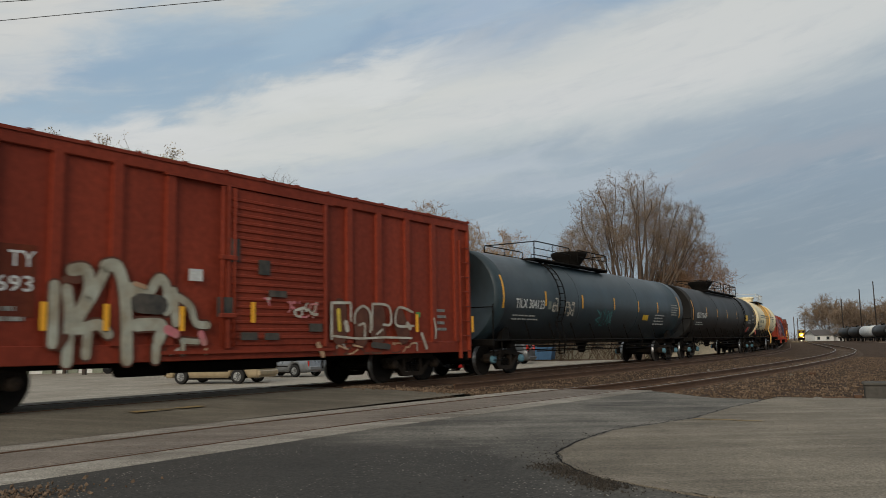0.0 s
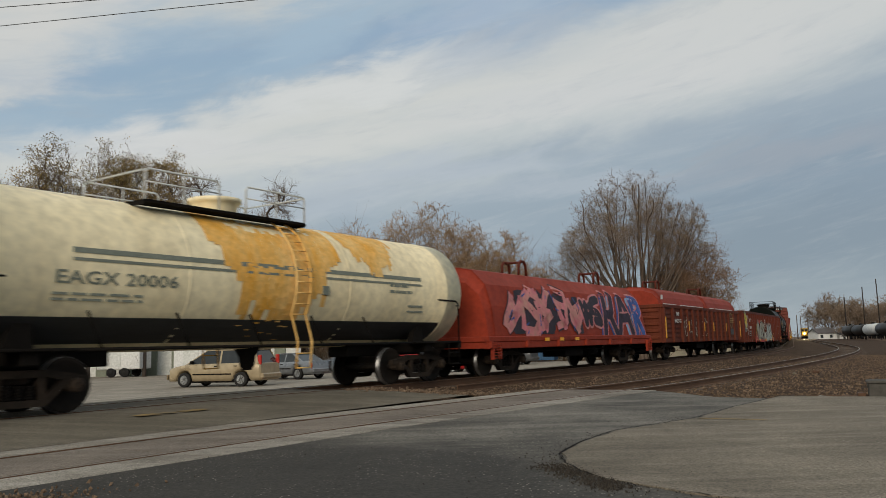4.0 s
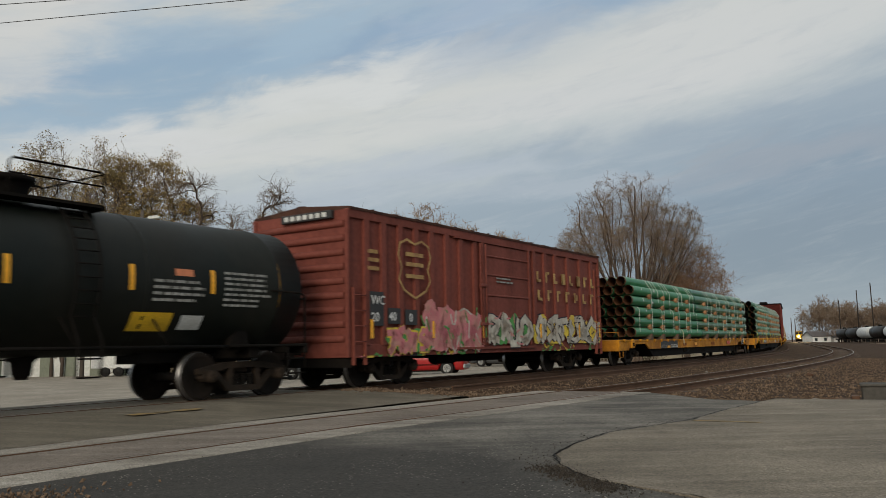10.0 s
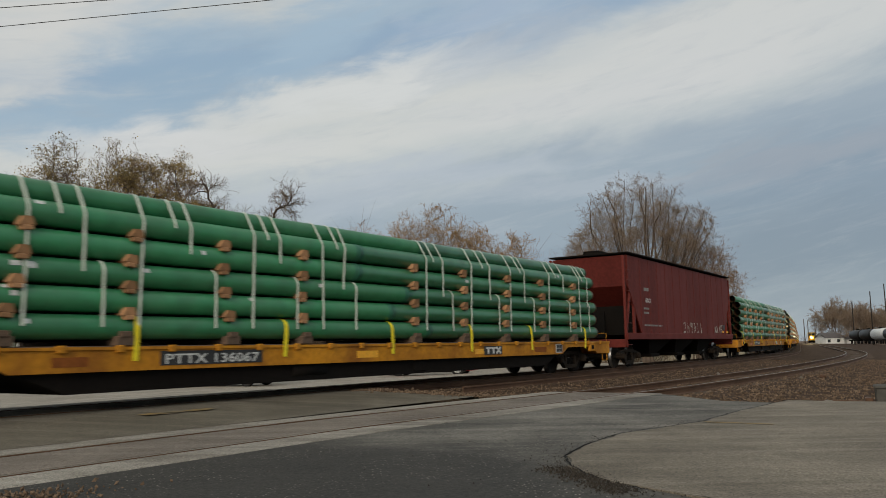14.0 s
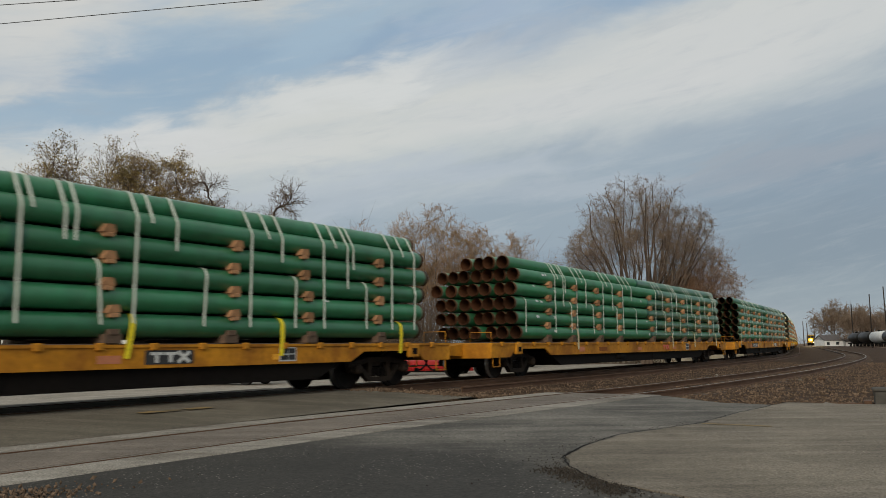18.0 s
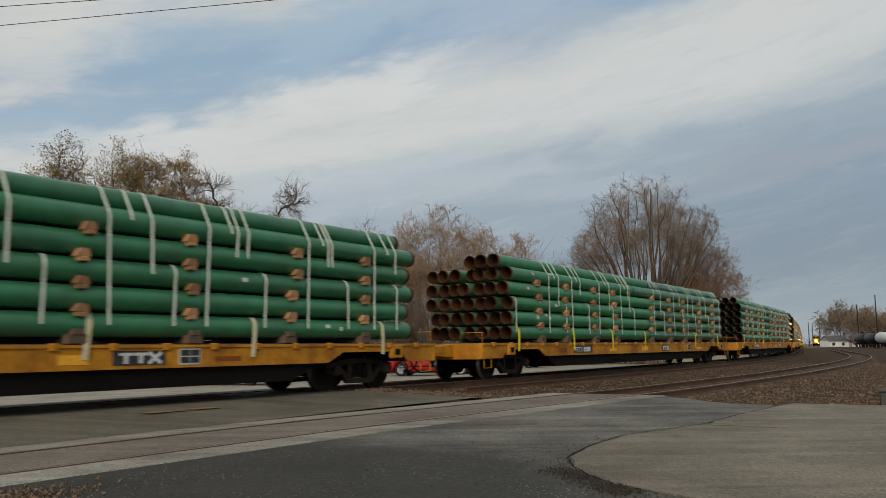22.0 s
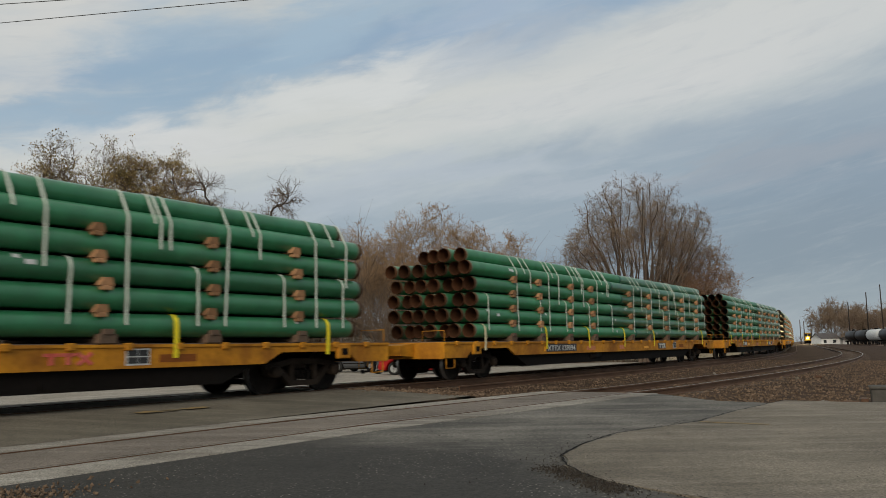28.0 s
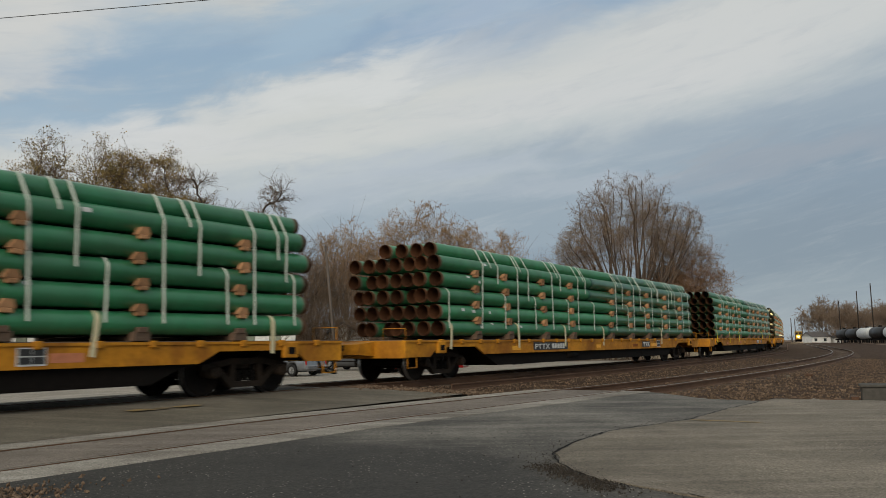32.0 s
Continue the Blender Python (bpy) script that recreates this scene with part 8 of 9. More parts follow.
class Twigs:
    """Shoots that fork and fork again, as thin three-sided sticks."""

    def __init__(self, rng):
        self.rng, self.a, self.b, self.ra, self.rb, self.fine = rng, [], [], [], [], []

    def shoot(self, p, d, length, r, lift, levels, kids=(5, 4, 4), spread=(22, 62)):
        """Curved shoots from p along d, with side shoots for as many levels; returns the last tips."""
        rng = self.rng
        length = np.broadcast_to(np.asarray(length, float), (len(p),))
        tips = p
        for level in range(levels):
            m = len(p)
            d = d / (np.linalg.norm(d, axis=1)[:, None] + 1e-9)
            side = rng.normal(size=(m, 3))
            side -= d * (side * d).sum(axis=1)[:, None]
            side /= np.linalg.norm(side, axis=1)[:, None] + 1e-9
            ang = np.radians(rng.uniform(*spread, (m, 1)))
            d = d * np.cos(ang) + side * np.sin(ang)
            L = (length * rng.uniform(0.55, 1.3, m))[:, None]
            segs = (3, 2, 1, 1)[level]
            pts, dirs = [p], []
            for k in range(segs):
                d = d + rng.normal(size=(m, 3)) * 0.20 + np.array((0, 0, lift))
                d /= np.linalg.norm(d, axis=1)[:, None]
                dirs.append(d)
                pts.append(pts[-1] + d * L / segs)
                self.a.append(pts[-2]); self.b.append(pts[-1]); self.fine.append(level == levels - 1)
                self.ra.append(np.full(m, r * (1 - 0.5 * k / segs))); self.rb.append(np.full(m, r * (1 - 0.5 * (k + 1) / segs)))
            tips = pts[-1]
            if level < levels - 1:
                starts, ways = [], []
                P, D, q = np.stack(pts), np.stack(dirs), np.arange(m)
                n = kids[min(level, len(kids) - 1)]
                for j in range(n):
                    u = np.clip(rng.uniform(0.2, 1.0, m) if j else np.ones(m), 0, 0.999) * segs
                    i = u.astype(int)
                    starts.append(P[i, q] + (P[i + 1, q] - P[i, q]) * (u - i)[:, None]); ways.append(D[i, q])
                p, d = np.concatenate(starts), np.concatenate(ways)
                length, r = np.tile(L[:, 0] * 0.56, n), r * 0.68
        return tips

    def cells(self):
        """The sticks as cells; the last and finest ones end in a point."""
        out = []
        fine = self.fine
        for last in (False, True):
            pick = [k for k in range(len(self.a)) if fine[k] == last]
            if not pick:
                continue
            a, b, ra, rb = (np.concatenate([w[k] for k in pick]) for w in (self.a, self.b, self.ra, self.rb))
            d = b - a
            d /= np.linalg.norm(d, axis=1)[:, None] + 1e-9
            side = np.cross(d, np.where(np.abs(d[:, 2:]) < 0.9, np.array([[0.0, 0, 1]]), np.array([[1.0, 0, 0]])))
            side /= np.linalg.norm(side, axis=1)[:, None]
            up = np.cross(d, side)
            turn = [(math.cos(2 * math.pi * k / 3), math.sin(2 * math.pi * k / 3)) for k in range(3)]
            ring = [a + (side * c + up * w) * ra[:, None] for c, w in turn]
            if last:
                out.append((np.stack(ring + [b], axis=1).reshape(-1, 3), 4, ((0, 1, 3), (1, 2, 3), (2, 0, 3))))
            else:
                ring += [b + (side * c + up * w) * rb[:, None] for c, w in turn]
                out.append((np.stack(ring, axis=1).reshape(-1, 3), 6, ((0, 1, 4, 3), (1, 2, 5, 4), (2, 0, 3, 5))))
        return out


def cell_mesh(name, sets, mat):
    """A mesh of many alike cells; each set: corner points, points in a cell, and the faces of a cell."""
    verts, loops, starts, base, first = [], [], [], 0, 0
    for co, per, faces in sets:
        m, k = len(co) // per, len(faces[0])
        lp = (np.arange(m)[:, None, None] * per + np.array(faces)[None]).reshape(-1) + base
        verts.append(co); loops.append(lp)
        starts.append(first + np.arange(0, len(lp), k))
        base, first = base + len(co), first + len(lp)
    verts, loops, starts = np.concatenate(verts), np.concatenate(loops), np.concatenate(starts)
    me = bpy.data.meshes.new(name)
    me.vertices.add(len(verts)); me.loops.add(len(loops)); me.polygons.add(len(starts))
    me.vertices.foreach_set("co", np.asarray(verts, np.float32).ravel())
    me.loops.foreach_set("vertex_index", loops.astype(np.int32))
    me.polygons.foreach_set("loop_start", starts.astype(np.int32))
    me.materials.append(mat)
    me.update(calc_edges=True)
    return me


def tree(label, at, seed, blobs, bases=((0, 0, 0),), twig_mat=None, bark=None, name="tree", size=1.0, **kw):
    ob = thing(name, label, "tree", at=pose(*at) @ Matrix.Diagonal((size, size, size, 1)))
    wood, twigs, leaves = grow(seed, blobs, bases, **kw)
    part("trunk", wood, bark or BARK, ob)
    part("crown", cell_mesh("crown", twigs, twig_mat or TWIG), None, ob)
    if leaves:
        part("leaves", cell_mesh("leaves", [leaves], LEAF), None, ob, "sparse yellow-brown autumn leaves")
    return ob


def vase_tree(label, at, seed, crown, stems, twig_mat, bark=None, fork=0.8, base_r=0.17, branches=12, reach=2.4, twig_r=0.022, lobes=(), kids=(5, 5, 4), levels=4, bare=0.12, shell=0.5):
    """A tree whose many stems fan out from near the ground and fork into fine twigs. crown: middle x, y, z and half sizes; lobes: more such crowns; bare: how far up the stems carry no twigs; shell: how deep the stems' ends lie in the crown."""
    rng = np.random.default_rng(seed)
    ob = thing("tree", label, "tree", at=pose(*at))
    wood, tufts = Shape(), Twigs(rng)
    starts, ways, lengths = [], [], []
    jobs = [(crown, stems)] + [(c, n) for c, n in lobes]
    for c, n in jobs:
        mid, half = np.array(c[:3]), np.array(c[3:6])
        goals = []
        for k in range(n):
            a = 2 * math.pi * (k + rng.random()) / n
            tall = 1 - 0.95 * ((k * 7 % n + rng.random()) / n) ** 1.15
            flat = math.sqrt(max(0.0, 1 - tall * tall))
            goals.append(mid + half * np.array((math.cos(a) * flat, math.sin(a) * flat, tall)) * (1 - shell * rng.random() ** 2.2))
        # neighbouring stems share a limb up to their fork
        per = 4
        for g in range(0, n, per):
            group = goals[g:g + per]
            lead = np.mean(group, axis=0)
            p0 = np.array((rng.normal() * 0.25, rng.normal() * 0.25, 0.0))
            crotch = np.array((lead[0] * 0.34, lead[1] * 0.34, lead[2] * rng.uniform(0.30, 0.42)))
            size = base_r * rng.uniform(0.9, 1.3)
            arc = [p0 * (1 - u) ** 2 + (p0 + np.array((0, 0, crotch[2] * 0.6))) * 2 * u * (1 - u) + crotch * u * u for u in (0, 0.25, 0.5, 0.75, 1)]
            wood.tube([tuple(q) for q in arc], [size, size * 0.95, size * 0.9, size * 0.86, size * 0.8], 7, cap=False)
            for goal in group:
                way = goal - crotch
                bend = crotch + way * 0.5 + np.array((way[0] * 0.12, way[1] * 0.12, 0.0)) + rng.normal(size=3) * 0.35
                sway = rng.normal(size=(3, 3)) * 0.22
                line = []
                for i in range(13):
                    u = i / 12
                    q = crotch * (1 - u) ** 2 + bend * 2 * u * (1 - u) + goal * u * u
                    line.append(q + sway[0] * math.sin(u * 8) * u + sway[1] * math.sin(u * 15 + 1) * u * 0.6)
                thick = size * rng.uniform(0.5, 0.75)
                wood.tube([tuple(q) for q in line], [thick * (1 - 0.86 * (i / 12) ** 0.8) for i in range(13)], 6, cap=False)
                line = np.array(line)
                for _ in range(branches):
                    u = rng.uniform(bare, 1.0) ** 0.8 * 12
                    i = min(11, int(u))
                    q = line[i] + (line[i + 1] - line[i]) * (u - i)
                    out = np.linalg.norm((q - mid) / half)
                    starts.append(q); ways.append(line[i + 1] - line[i])
                    lengths.append(reach * (1.15 - 0.5 * u / 12) * min(1.0, max(0.28, 1.75 - 1.3 * out)))
    tufts.shoot(np.array(starts), np.array(ways), np.array(lengths), twig_r, 0.05, levels, kids, (28, 72))
    part("trunk", wood, bark or BARK, ob)
    part("crown", cell_mesh("crown", tufts.cells(), twig_mat), None, ob)
    return ob


LOT_Z = -0.68
vase_tree("large bare rounded tree with many upright stems", (18.0, 76, -0.9), 3, (-0.1, 0, 9.7, 7.2, 4.6, 8.1), 44, TWIG_MID, base_r=0.19, branches=12, reach=2.3, twig_r=0.0145, kids=(6, 5, 5), lobes=(((-5.4, 0, 7.8, 3.6, 3, 4.8), 8), ((4.4, 0, 10.6, 3.3, 3, 3.8), 8)), bare=0.42, shell=0.32)
vase_tree("low bushy reddish-brown tree beside the large bare one", (23.2, 78, -0.9), 5, (0.2, 0, 6.4, 3.8, 3, 5.8), 20, TWIG_RED, base_r=0.07, branches=12, reach=2.3, twig_r=0.026, kids=(5, 4, 4), lobes=(((3.0, 0, 4.6, 2.6, 2.2, 3.6), 8),))
for x, y, hh, w, sd in ((-2.0, 72, 14.6, 6.2, 8), (-8.2, 74, 13.4, 5.2, 9), (3.6, 74, 12.8, 4.8, 10), (9.0, 80, 8.8, 4.2, 11)):
    vase_tree("bare bushy tan tree behind the lot", (x, y, -0.9), sd, (0, 0, hh * 0.50, w, 3.2, hh * 0.50), 26, TWIG_PALE, base_r=0.07, branches=14, reach=2.4, twig_r=0.029, kids=(5, 4, 4))
for x, y, hh, w, sd in ((-19.2, 66, 10.8, 4.0, 37), (-33.5, 60, 14.2, 5.0, 38), (-29.5, 62, 13.2, 4.8, 39), (-24.6, 64, 12.0, 4.5, 40), (-13.4, 67, 10.8, 4.4, 41)):
    vase_tree("bare grey-brown tree behind the fence", (x, y, -0.9), sd, (0, 0, hh * 0.50, w, 2.8, hh * 0.50), 18, TWIG, DARK_BARK, base_r=0.11, branches=11, reach=2.5, twig_r=0.027, kids=(5, 4, 3))
for i, (x, y, hh, w) in enumerate(((156, 332, 18.5, 12), (154, 306, 15.0, 9), (163, 299, 15.5, 10), (174, 302, 15.0, 11), (187, 310, 15.5, 13))):
    vase_tree("far bare reddish-brown tree", (x, y, -0.9), 60 + i, (0, 0, hh * 0.5, w * 0.9, w * 0.6, hh * 0.5), 24, TWIG_MID, base_r=0.16, branches=14, reach=4.0, twig_r=0.085, kids=(6, 5), levels=3)
tree("massive tree with dark spreading limbs and thin leaves", (-30.7, 66, -1.1), 21,
     ((-4.6, 0, 9.2, 4.2, 3.5, 4.4), (-1.4, -0.5, 13.1, 1.4, 1.5, 3.2), (-6.8, 0, 6.2, 3.4, 3, 3.2), (3.0, 0, 7.2, 3.0, 2.5, 3.6), (0, 0, 8.6, 3.0, 2.6, 3.4)), ((0, 0, 0), (0.35, 0.2, 0)), TWIG, DARK_BARK,
     count=560, step=0.5, reach=0.65, tip=0.030, power=2.08, wander=0.48, lift=0.02, twigs_per=2.8, twig_len=1.1, twig_r=0.018, leaf=0.8, leaf_low=0.55, leaf_gap=-0.05, leaf_many=4, size=1.21)
tree("tall tree with dense yellow-brown leaves", (-27.4, 67, -1.1), 22,
     ((0, 0, 12.4, 2.7, 2.4, 3.3), (-1.9, 0, 12.4, 1.0, 1.0, 1.6), (-0.8, 0, 7.5, 2.6, 2.2, 3.2), (1.2, 0, 9.0, 2.2, 2, 2.6)), ((0, 0, 0),), TWIG, DARK_BARK, count=300, step=0.45, reach=0.6, tip=0.028, power=2.15, wander=0.32, twigs_per=2.4, twig_len=0.95, twig_r=0.017, leaf=0.95, leaf_low=0.52, leaf_gap=-0.12, leaf_many=3, size=1.21)
tree("tall tree with thin yellow-brown leaves in loose sprays", (-23.8, 67, -1.1), 27,
     ((0.3, 0, 13.7, 1.1, 0.9, 1.6), (1.9, 0, 11.1, 1.6, 1.2, 0.8), (-0.9, 0, 10.4, 1.3, 1.1, 1.4), (2.5, 0, 8.9, 1.4, 1.1, 0.7), (-0.4, 0, 7.2, 1.8, 1.4, 1.6)), ((0, 0, 0),), TWIG, DARK_BARK, count=170, step=0.42, reach=0.5, tip=0.026, power=2.2, wander=0.4, lift=0.05, twigs_per=2.6, twig_len=0.8, twig_r=0.017, leaf=0.8, leaf_low=0.45, leaf_gap=-0.05, leaf_many=5, size=1.19)
tree("tall bare crooked tree", (-20.2, 66, -1.0), 33, ((-0.2, 0, 14.2, 0.9, 0.8, 0.9), (-1.5, 0, 13.6, 0.8, 0.7, 0.5), (1.3, 0, 12.3, 1.0, 0.9, 0.6), (0.9, 0, 14.1, 0.5, 0.5, 0.4), (-0.5, 0, 9.2, 1.6, 1.2, 1.2), (0.8, 0, 7.5, 1.6, 1.2, 1.2)), ((0.2, 0, 0),), TWIG, DARK_BARK,
     count=75, step=0.4, reach=0.5, tip=0.034, power=2.3, wander=0.48, lift=0.03, twigs_per=3.6, twig_len=1.0, twig_r=0.017, size=1.10)
tree("bare crooked tree with a leaning limb", (-16.05, 66, -1.0), 35, ((2.5, 0, 12.9, 0.9, 0.8, 0.6), (1.9, 0, 12.1, 0.5, 0.5, 0.4), (0.7, 0, 11.2, 0.5, 0.5, 0.4), (-1.1, 0, 10.6, 0.9, 0.9, 0.6), (2.8, 0, 9.0, 1.3, 0.8, 0.4), (0.0, 0, 8.0, 1.8, 1.2, 1.3)), ((-0.6, 0, 0),), TWIG, DARK_BARK,
     count=65, step=0.4, reach=0.5, tip=0.034, power=2.3, wander=0.42, lift=0.03, twigs_per=3.6, twig_len=1.0, twig_r=0.017, size=1.10)


def thicket(label, spots, seed, mat, r=0.024):
    """Tangled bare brush: many leaning stems with side shoots."""
    rng = np.random.default_rng(seed)
    tufts = Twigs(rng)
    for x, y, w, d, hh, n in spots:
        p = np.stack([x + rng.uniform(-w, w, n), y + rng.uniform(-d, d, n), np.full(n, -0.92)], axis=1)
        tufts.shoot(p, np.tile((0.0, 0.0, 1.0), (n, 1)), hh * rng.uniform(0.30, 0.72, n), r, 0.10, 3, (6, 4), (8, 55))
    return tagged(part("brush", cell_mesh("brush", tufts.cells(), mat), None), label, "brush", kind="stuff")


thicket("tangled bare brown brush behind the fence", [(-36, 67, 8, 3, 8.2, 200), (-26, 67, 8, 3, 9.4, 300), (-17, 68, 7, 3, 9.6, 320), (-8, 69, 6, 3, 9.2, 260), (2, 78, 8, 3, 8.4, 230), (13, 84, 9, 3, 7.4, 200), (26, 95, 9, 4, 5.0, 120)], 4, BRUSH, 0.030)
thicket("far brown brush along the skyline", [(50, 190, 25, 6, 4.5, 120), (165, 440, 60, 8, 6.0, 160), (190, 322, 44, 8, 11.0, 420)], 6, BRUSH, 0.06)


# ---- poles, lamps and wires ----
def utility_pole(at, height, label, r=0.14, lean=(0, 0), arm=True, name="utility_pole", mat=None):
    ob = thing(name, label, "pole", at=pose(*at, lean[0], lean[1], 0))
    sh = Shape()
    sh.tube([(0, 0, -0.3), (0, 0, height)], [r, r * 0.7], 10)
    part("shaft", sh, mat or GREY_WOOD, ob)
    if arm:
        a = Shape()
        a.box(-1.1, 1.1, -0.06, 0.06, height - 0.75, height - 0.62, 0.01)
        part("cross_arm", a, GREY_WOOD, ob)
    return ob


for x, y, hh, ln in ((123.1, 251, 13.5, 0), (125.7, 245, 16.2, 0.3), (127.6, 240, 18.1, -0.4)):
    utility_pole((x, y, -0.9), hh, "far dark wooden utility pole", 0.20, (0, ln), arm=False, mat=TARRED)
for x, y, hh in ((150.5, 350, 11), (153, 352, 10.5), (156, 352, 11.5)):
    utility_pole((x, y, -0.9), hh, "very far wooden utility pole", 0.22, arm=False)
utility_pole((-8.0, 61.5, LOT_Z - 0.1), 9.4, "grey weathered wooden pole leaning a little", 0.13, (0, -5.2), arm=False)


def lot_lamp(at, height, reach, label):
    ob = thing("lot_lamp", label, "lamp post", at=pose(*at))
    sh = Shape()
    sh.tube([(0, 0, -0.3), (0, 0, height)], [0.16, 0.11], 10)
    part("post", sh, GREY_WOOD, ob)
    arm = Shape()
    arm.tube([(0, 0, height - 0.9), (reach * 0.5, -0.1, height - 0.62), (reach, -0.2, height - 0.62)], 0.035, 7)
    part("arm", arm, GALV, ob)
    head = Shape()
    head.prism([(reach - 0.1, height - 0.72), (reach + 0.75, height - 0.66), (reach + 0.85, height - 0.58), (reach + 0.6, height - 0.46), (reach, height - 0.5)], -0.35, -0.05)
    part("lamp_head", head, FENCE_W, ob, "pale oval lamp head, unlit")
    return ob


lot_lamp((-25.2, 57, LOT_Z - 0.1), 9.2, 1.0, "wooden post with an unlit street lamp")
lot_lamp((-22.0, 59, LOT_Z - 0.1), 12.2, 0.6, "tall wooden post with an unlit street lamp")
utility_pole((-17.4, 59, LOT_Z - 0.1), 9.6, "bare wooden post before the trees", 0.12, arm=False)

for i, (a, c) in enumerate((((-13.39, 23.66, 11.0), (-6.25, 22.48, 11.0)), ((-12.67, 22.34, 11.0), (-11.63, 22.23, 11.0)))):
    va, vc = Vector(a), Vector(c)
    d = (vc - va).normalized()
    sh = Shape()
    pts = [va + d * k for k in range(-40, 61, 4)]
    sh.tube(pts, 0.011, 6)
    tagged(part("overhead_wire", sh, BLACK), "thin black overhead wire crossing the sky", "wire")


# ---- fence, houses and the lot's clutter ----
def fence_run():
    ob = thing("fence", "long low wall of white panels between olive piers", "fence")
    pier, panel = Shape(), Shape()
    pier.box(-0.42, 0.42, -0.14, 0.14, LOT_Z - 0.2, 2.25, 0.03)
    pier.box(-0.47, 0.47, -0.18, 0.18, 2.25, 2.33, 0.02)
    panel.box(-0.56, 0.56, -0.04, 0.04, LOT_Z - 0.1, 2.02, 0.01)
    pm, wm = pier.mesh("pier", FENCE_G), panel.mesh("fence_panel", FENCE_W)
    a, c = Vector((-46, 63.5, 0)), Vector((-10.5, 60.5, 0))
    n = int((c - a).length / 1.95)
    rz = math.degrees(math.atan2(c.y - a.y, c.x - a.x))
    for k in range(n):
        p, q = a.lerp(c, k / n), a.lerp(c, (k + 0.5) / n)
        part("pier", pm, None, ob, "olive green pier", at=pose(p.x, p.y, 0, 0, 0, rz))
        part("fence_panel", wm, None, ob, "white panel", at=pose(q.x, q.y, 0, 0, 0, rz))


fence_run()


def house(name, label, at, w, d, wall_h, roof_h, wall_mat, turn=0.0, gable=True, windows=()):
    ob = thing(name, label, "house", at=pose(*at, 0, 0, turn))
    sh = Shape()
    sh.box(-w / 2, w / 2, -d / 2, d / 2, -0.3, wall_h)
    for x in (-w / 2, w / 2):
        sh.add([(x, -d / 2, wall_h), (x, d / 2, wall_h), (x, 0, wall_h + roof_h)], [(0, 1, 2), (2, 1, 0)])
    part("wall", sh, wall_mat, ob)
    r = Shape()
    e = 0.35
    for sg in (-1, 1):
        r.add([(-w / 2 - e, sg * (d / 2 + e), wall_h - roof_h * e / d * 2), (w / 2 + e, sg * (d / 2 + e), wall_h - roof_h * e / d * 2), (w / 2 + e, 0, wall_h + roof_h + 0.04), (-w / 2 - e, 0, wall_h + roof_h + 0.04),
               (-w / 2 - e, sg * (d / 2 + e), wall_h - roof_h * e / d * 2 + 0.14), (w / 2 + e, sg * (d / 2 + e), wall_h - roof_h * e / d * 2 + 0.14), (w / 2 + e, 0, wall_h + roof_h + 0.18), (-w / 2 - e, 0, wall_h + roof_h + 0.18)],
              [(0, 1, 2, 3), (7, 6, 5, 4), (0, 4, 5, 1), (1, 5, 6, 2), (2, 6, 7, 3), (3, 7, 4, 0)])
    part("roof", r, ROOF, ob)
    for x, z, ww, wh in windows:
        win = Shape()
        win.box(x - ww / 2 - 0.08, x + ww / 2 + 0.08, -d / 2 - 0.05, -d / 2 + 0.02, z - 0.08, z + wh + 0.08)
        wo = part("window", win, FENCE_W, ob)
        g = Shape()
        g.box(x - ww / 2, x + ww / 2, -d / 2 - 0.06, -d / 2 - 0.03, z, z + wh)
        part("pane", g, GLASS, wo)
    return ob


house("house", "low house with a dark shingle roof behind the fence", (-24.0, 70, LOT_Z), 10, 7, 2.7, 1.5, WALL_CREAM, 4, windows=((-2, 1.0, 1.0, 1.2), (2, 1.0, 1.0, 1.2)))
house("house", "cream gabled garage behind the fence", (-17.9, 66, LOT_Z), 5.5, 4.2, 2.4, 1.2, WALL_CREAM, 92, windows=((0, 1.2, 1.0, 0.8),))
house("house", "small cream house partly hidden by brush", (-8.2, 70.5, LOT_Z), 5.0, 4.4, 2.1, 1.4, WALL_WHITE, 88)
house("house", "far white house with a low gabled roof", (143.5, 312, LOT_Z), 8.0, 6, 2.6, 1.7, WALL_WHITE, 12, windows=((-2.5, 0.8, 1.2, 1.1), (1.5, 0.8, 1.2, 1.1)))
house("house", "far white shed beside the white house", (151, 314, LOT_Z), 4.0, 4, 2.0, 0.9, WALL_WHITE, 20)
house("building", "low tan industrial building far behind the lot", (17, 92, LOT_Z), 30, 8, 2.2, 0.4, WALL_CREAM, -22)


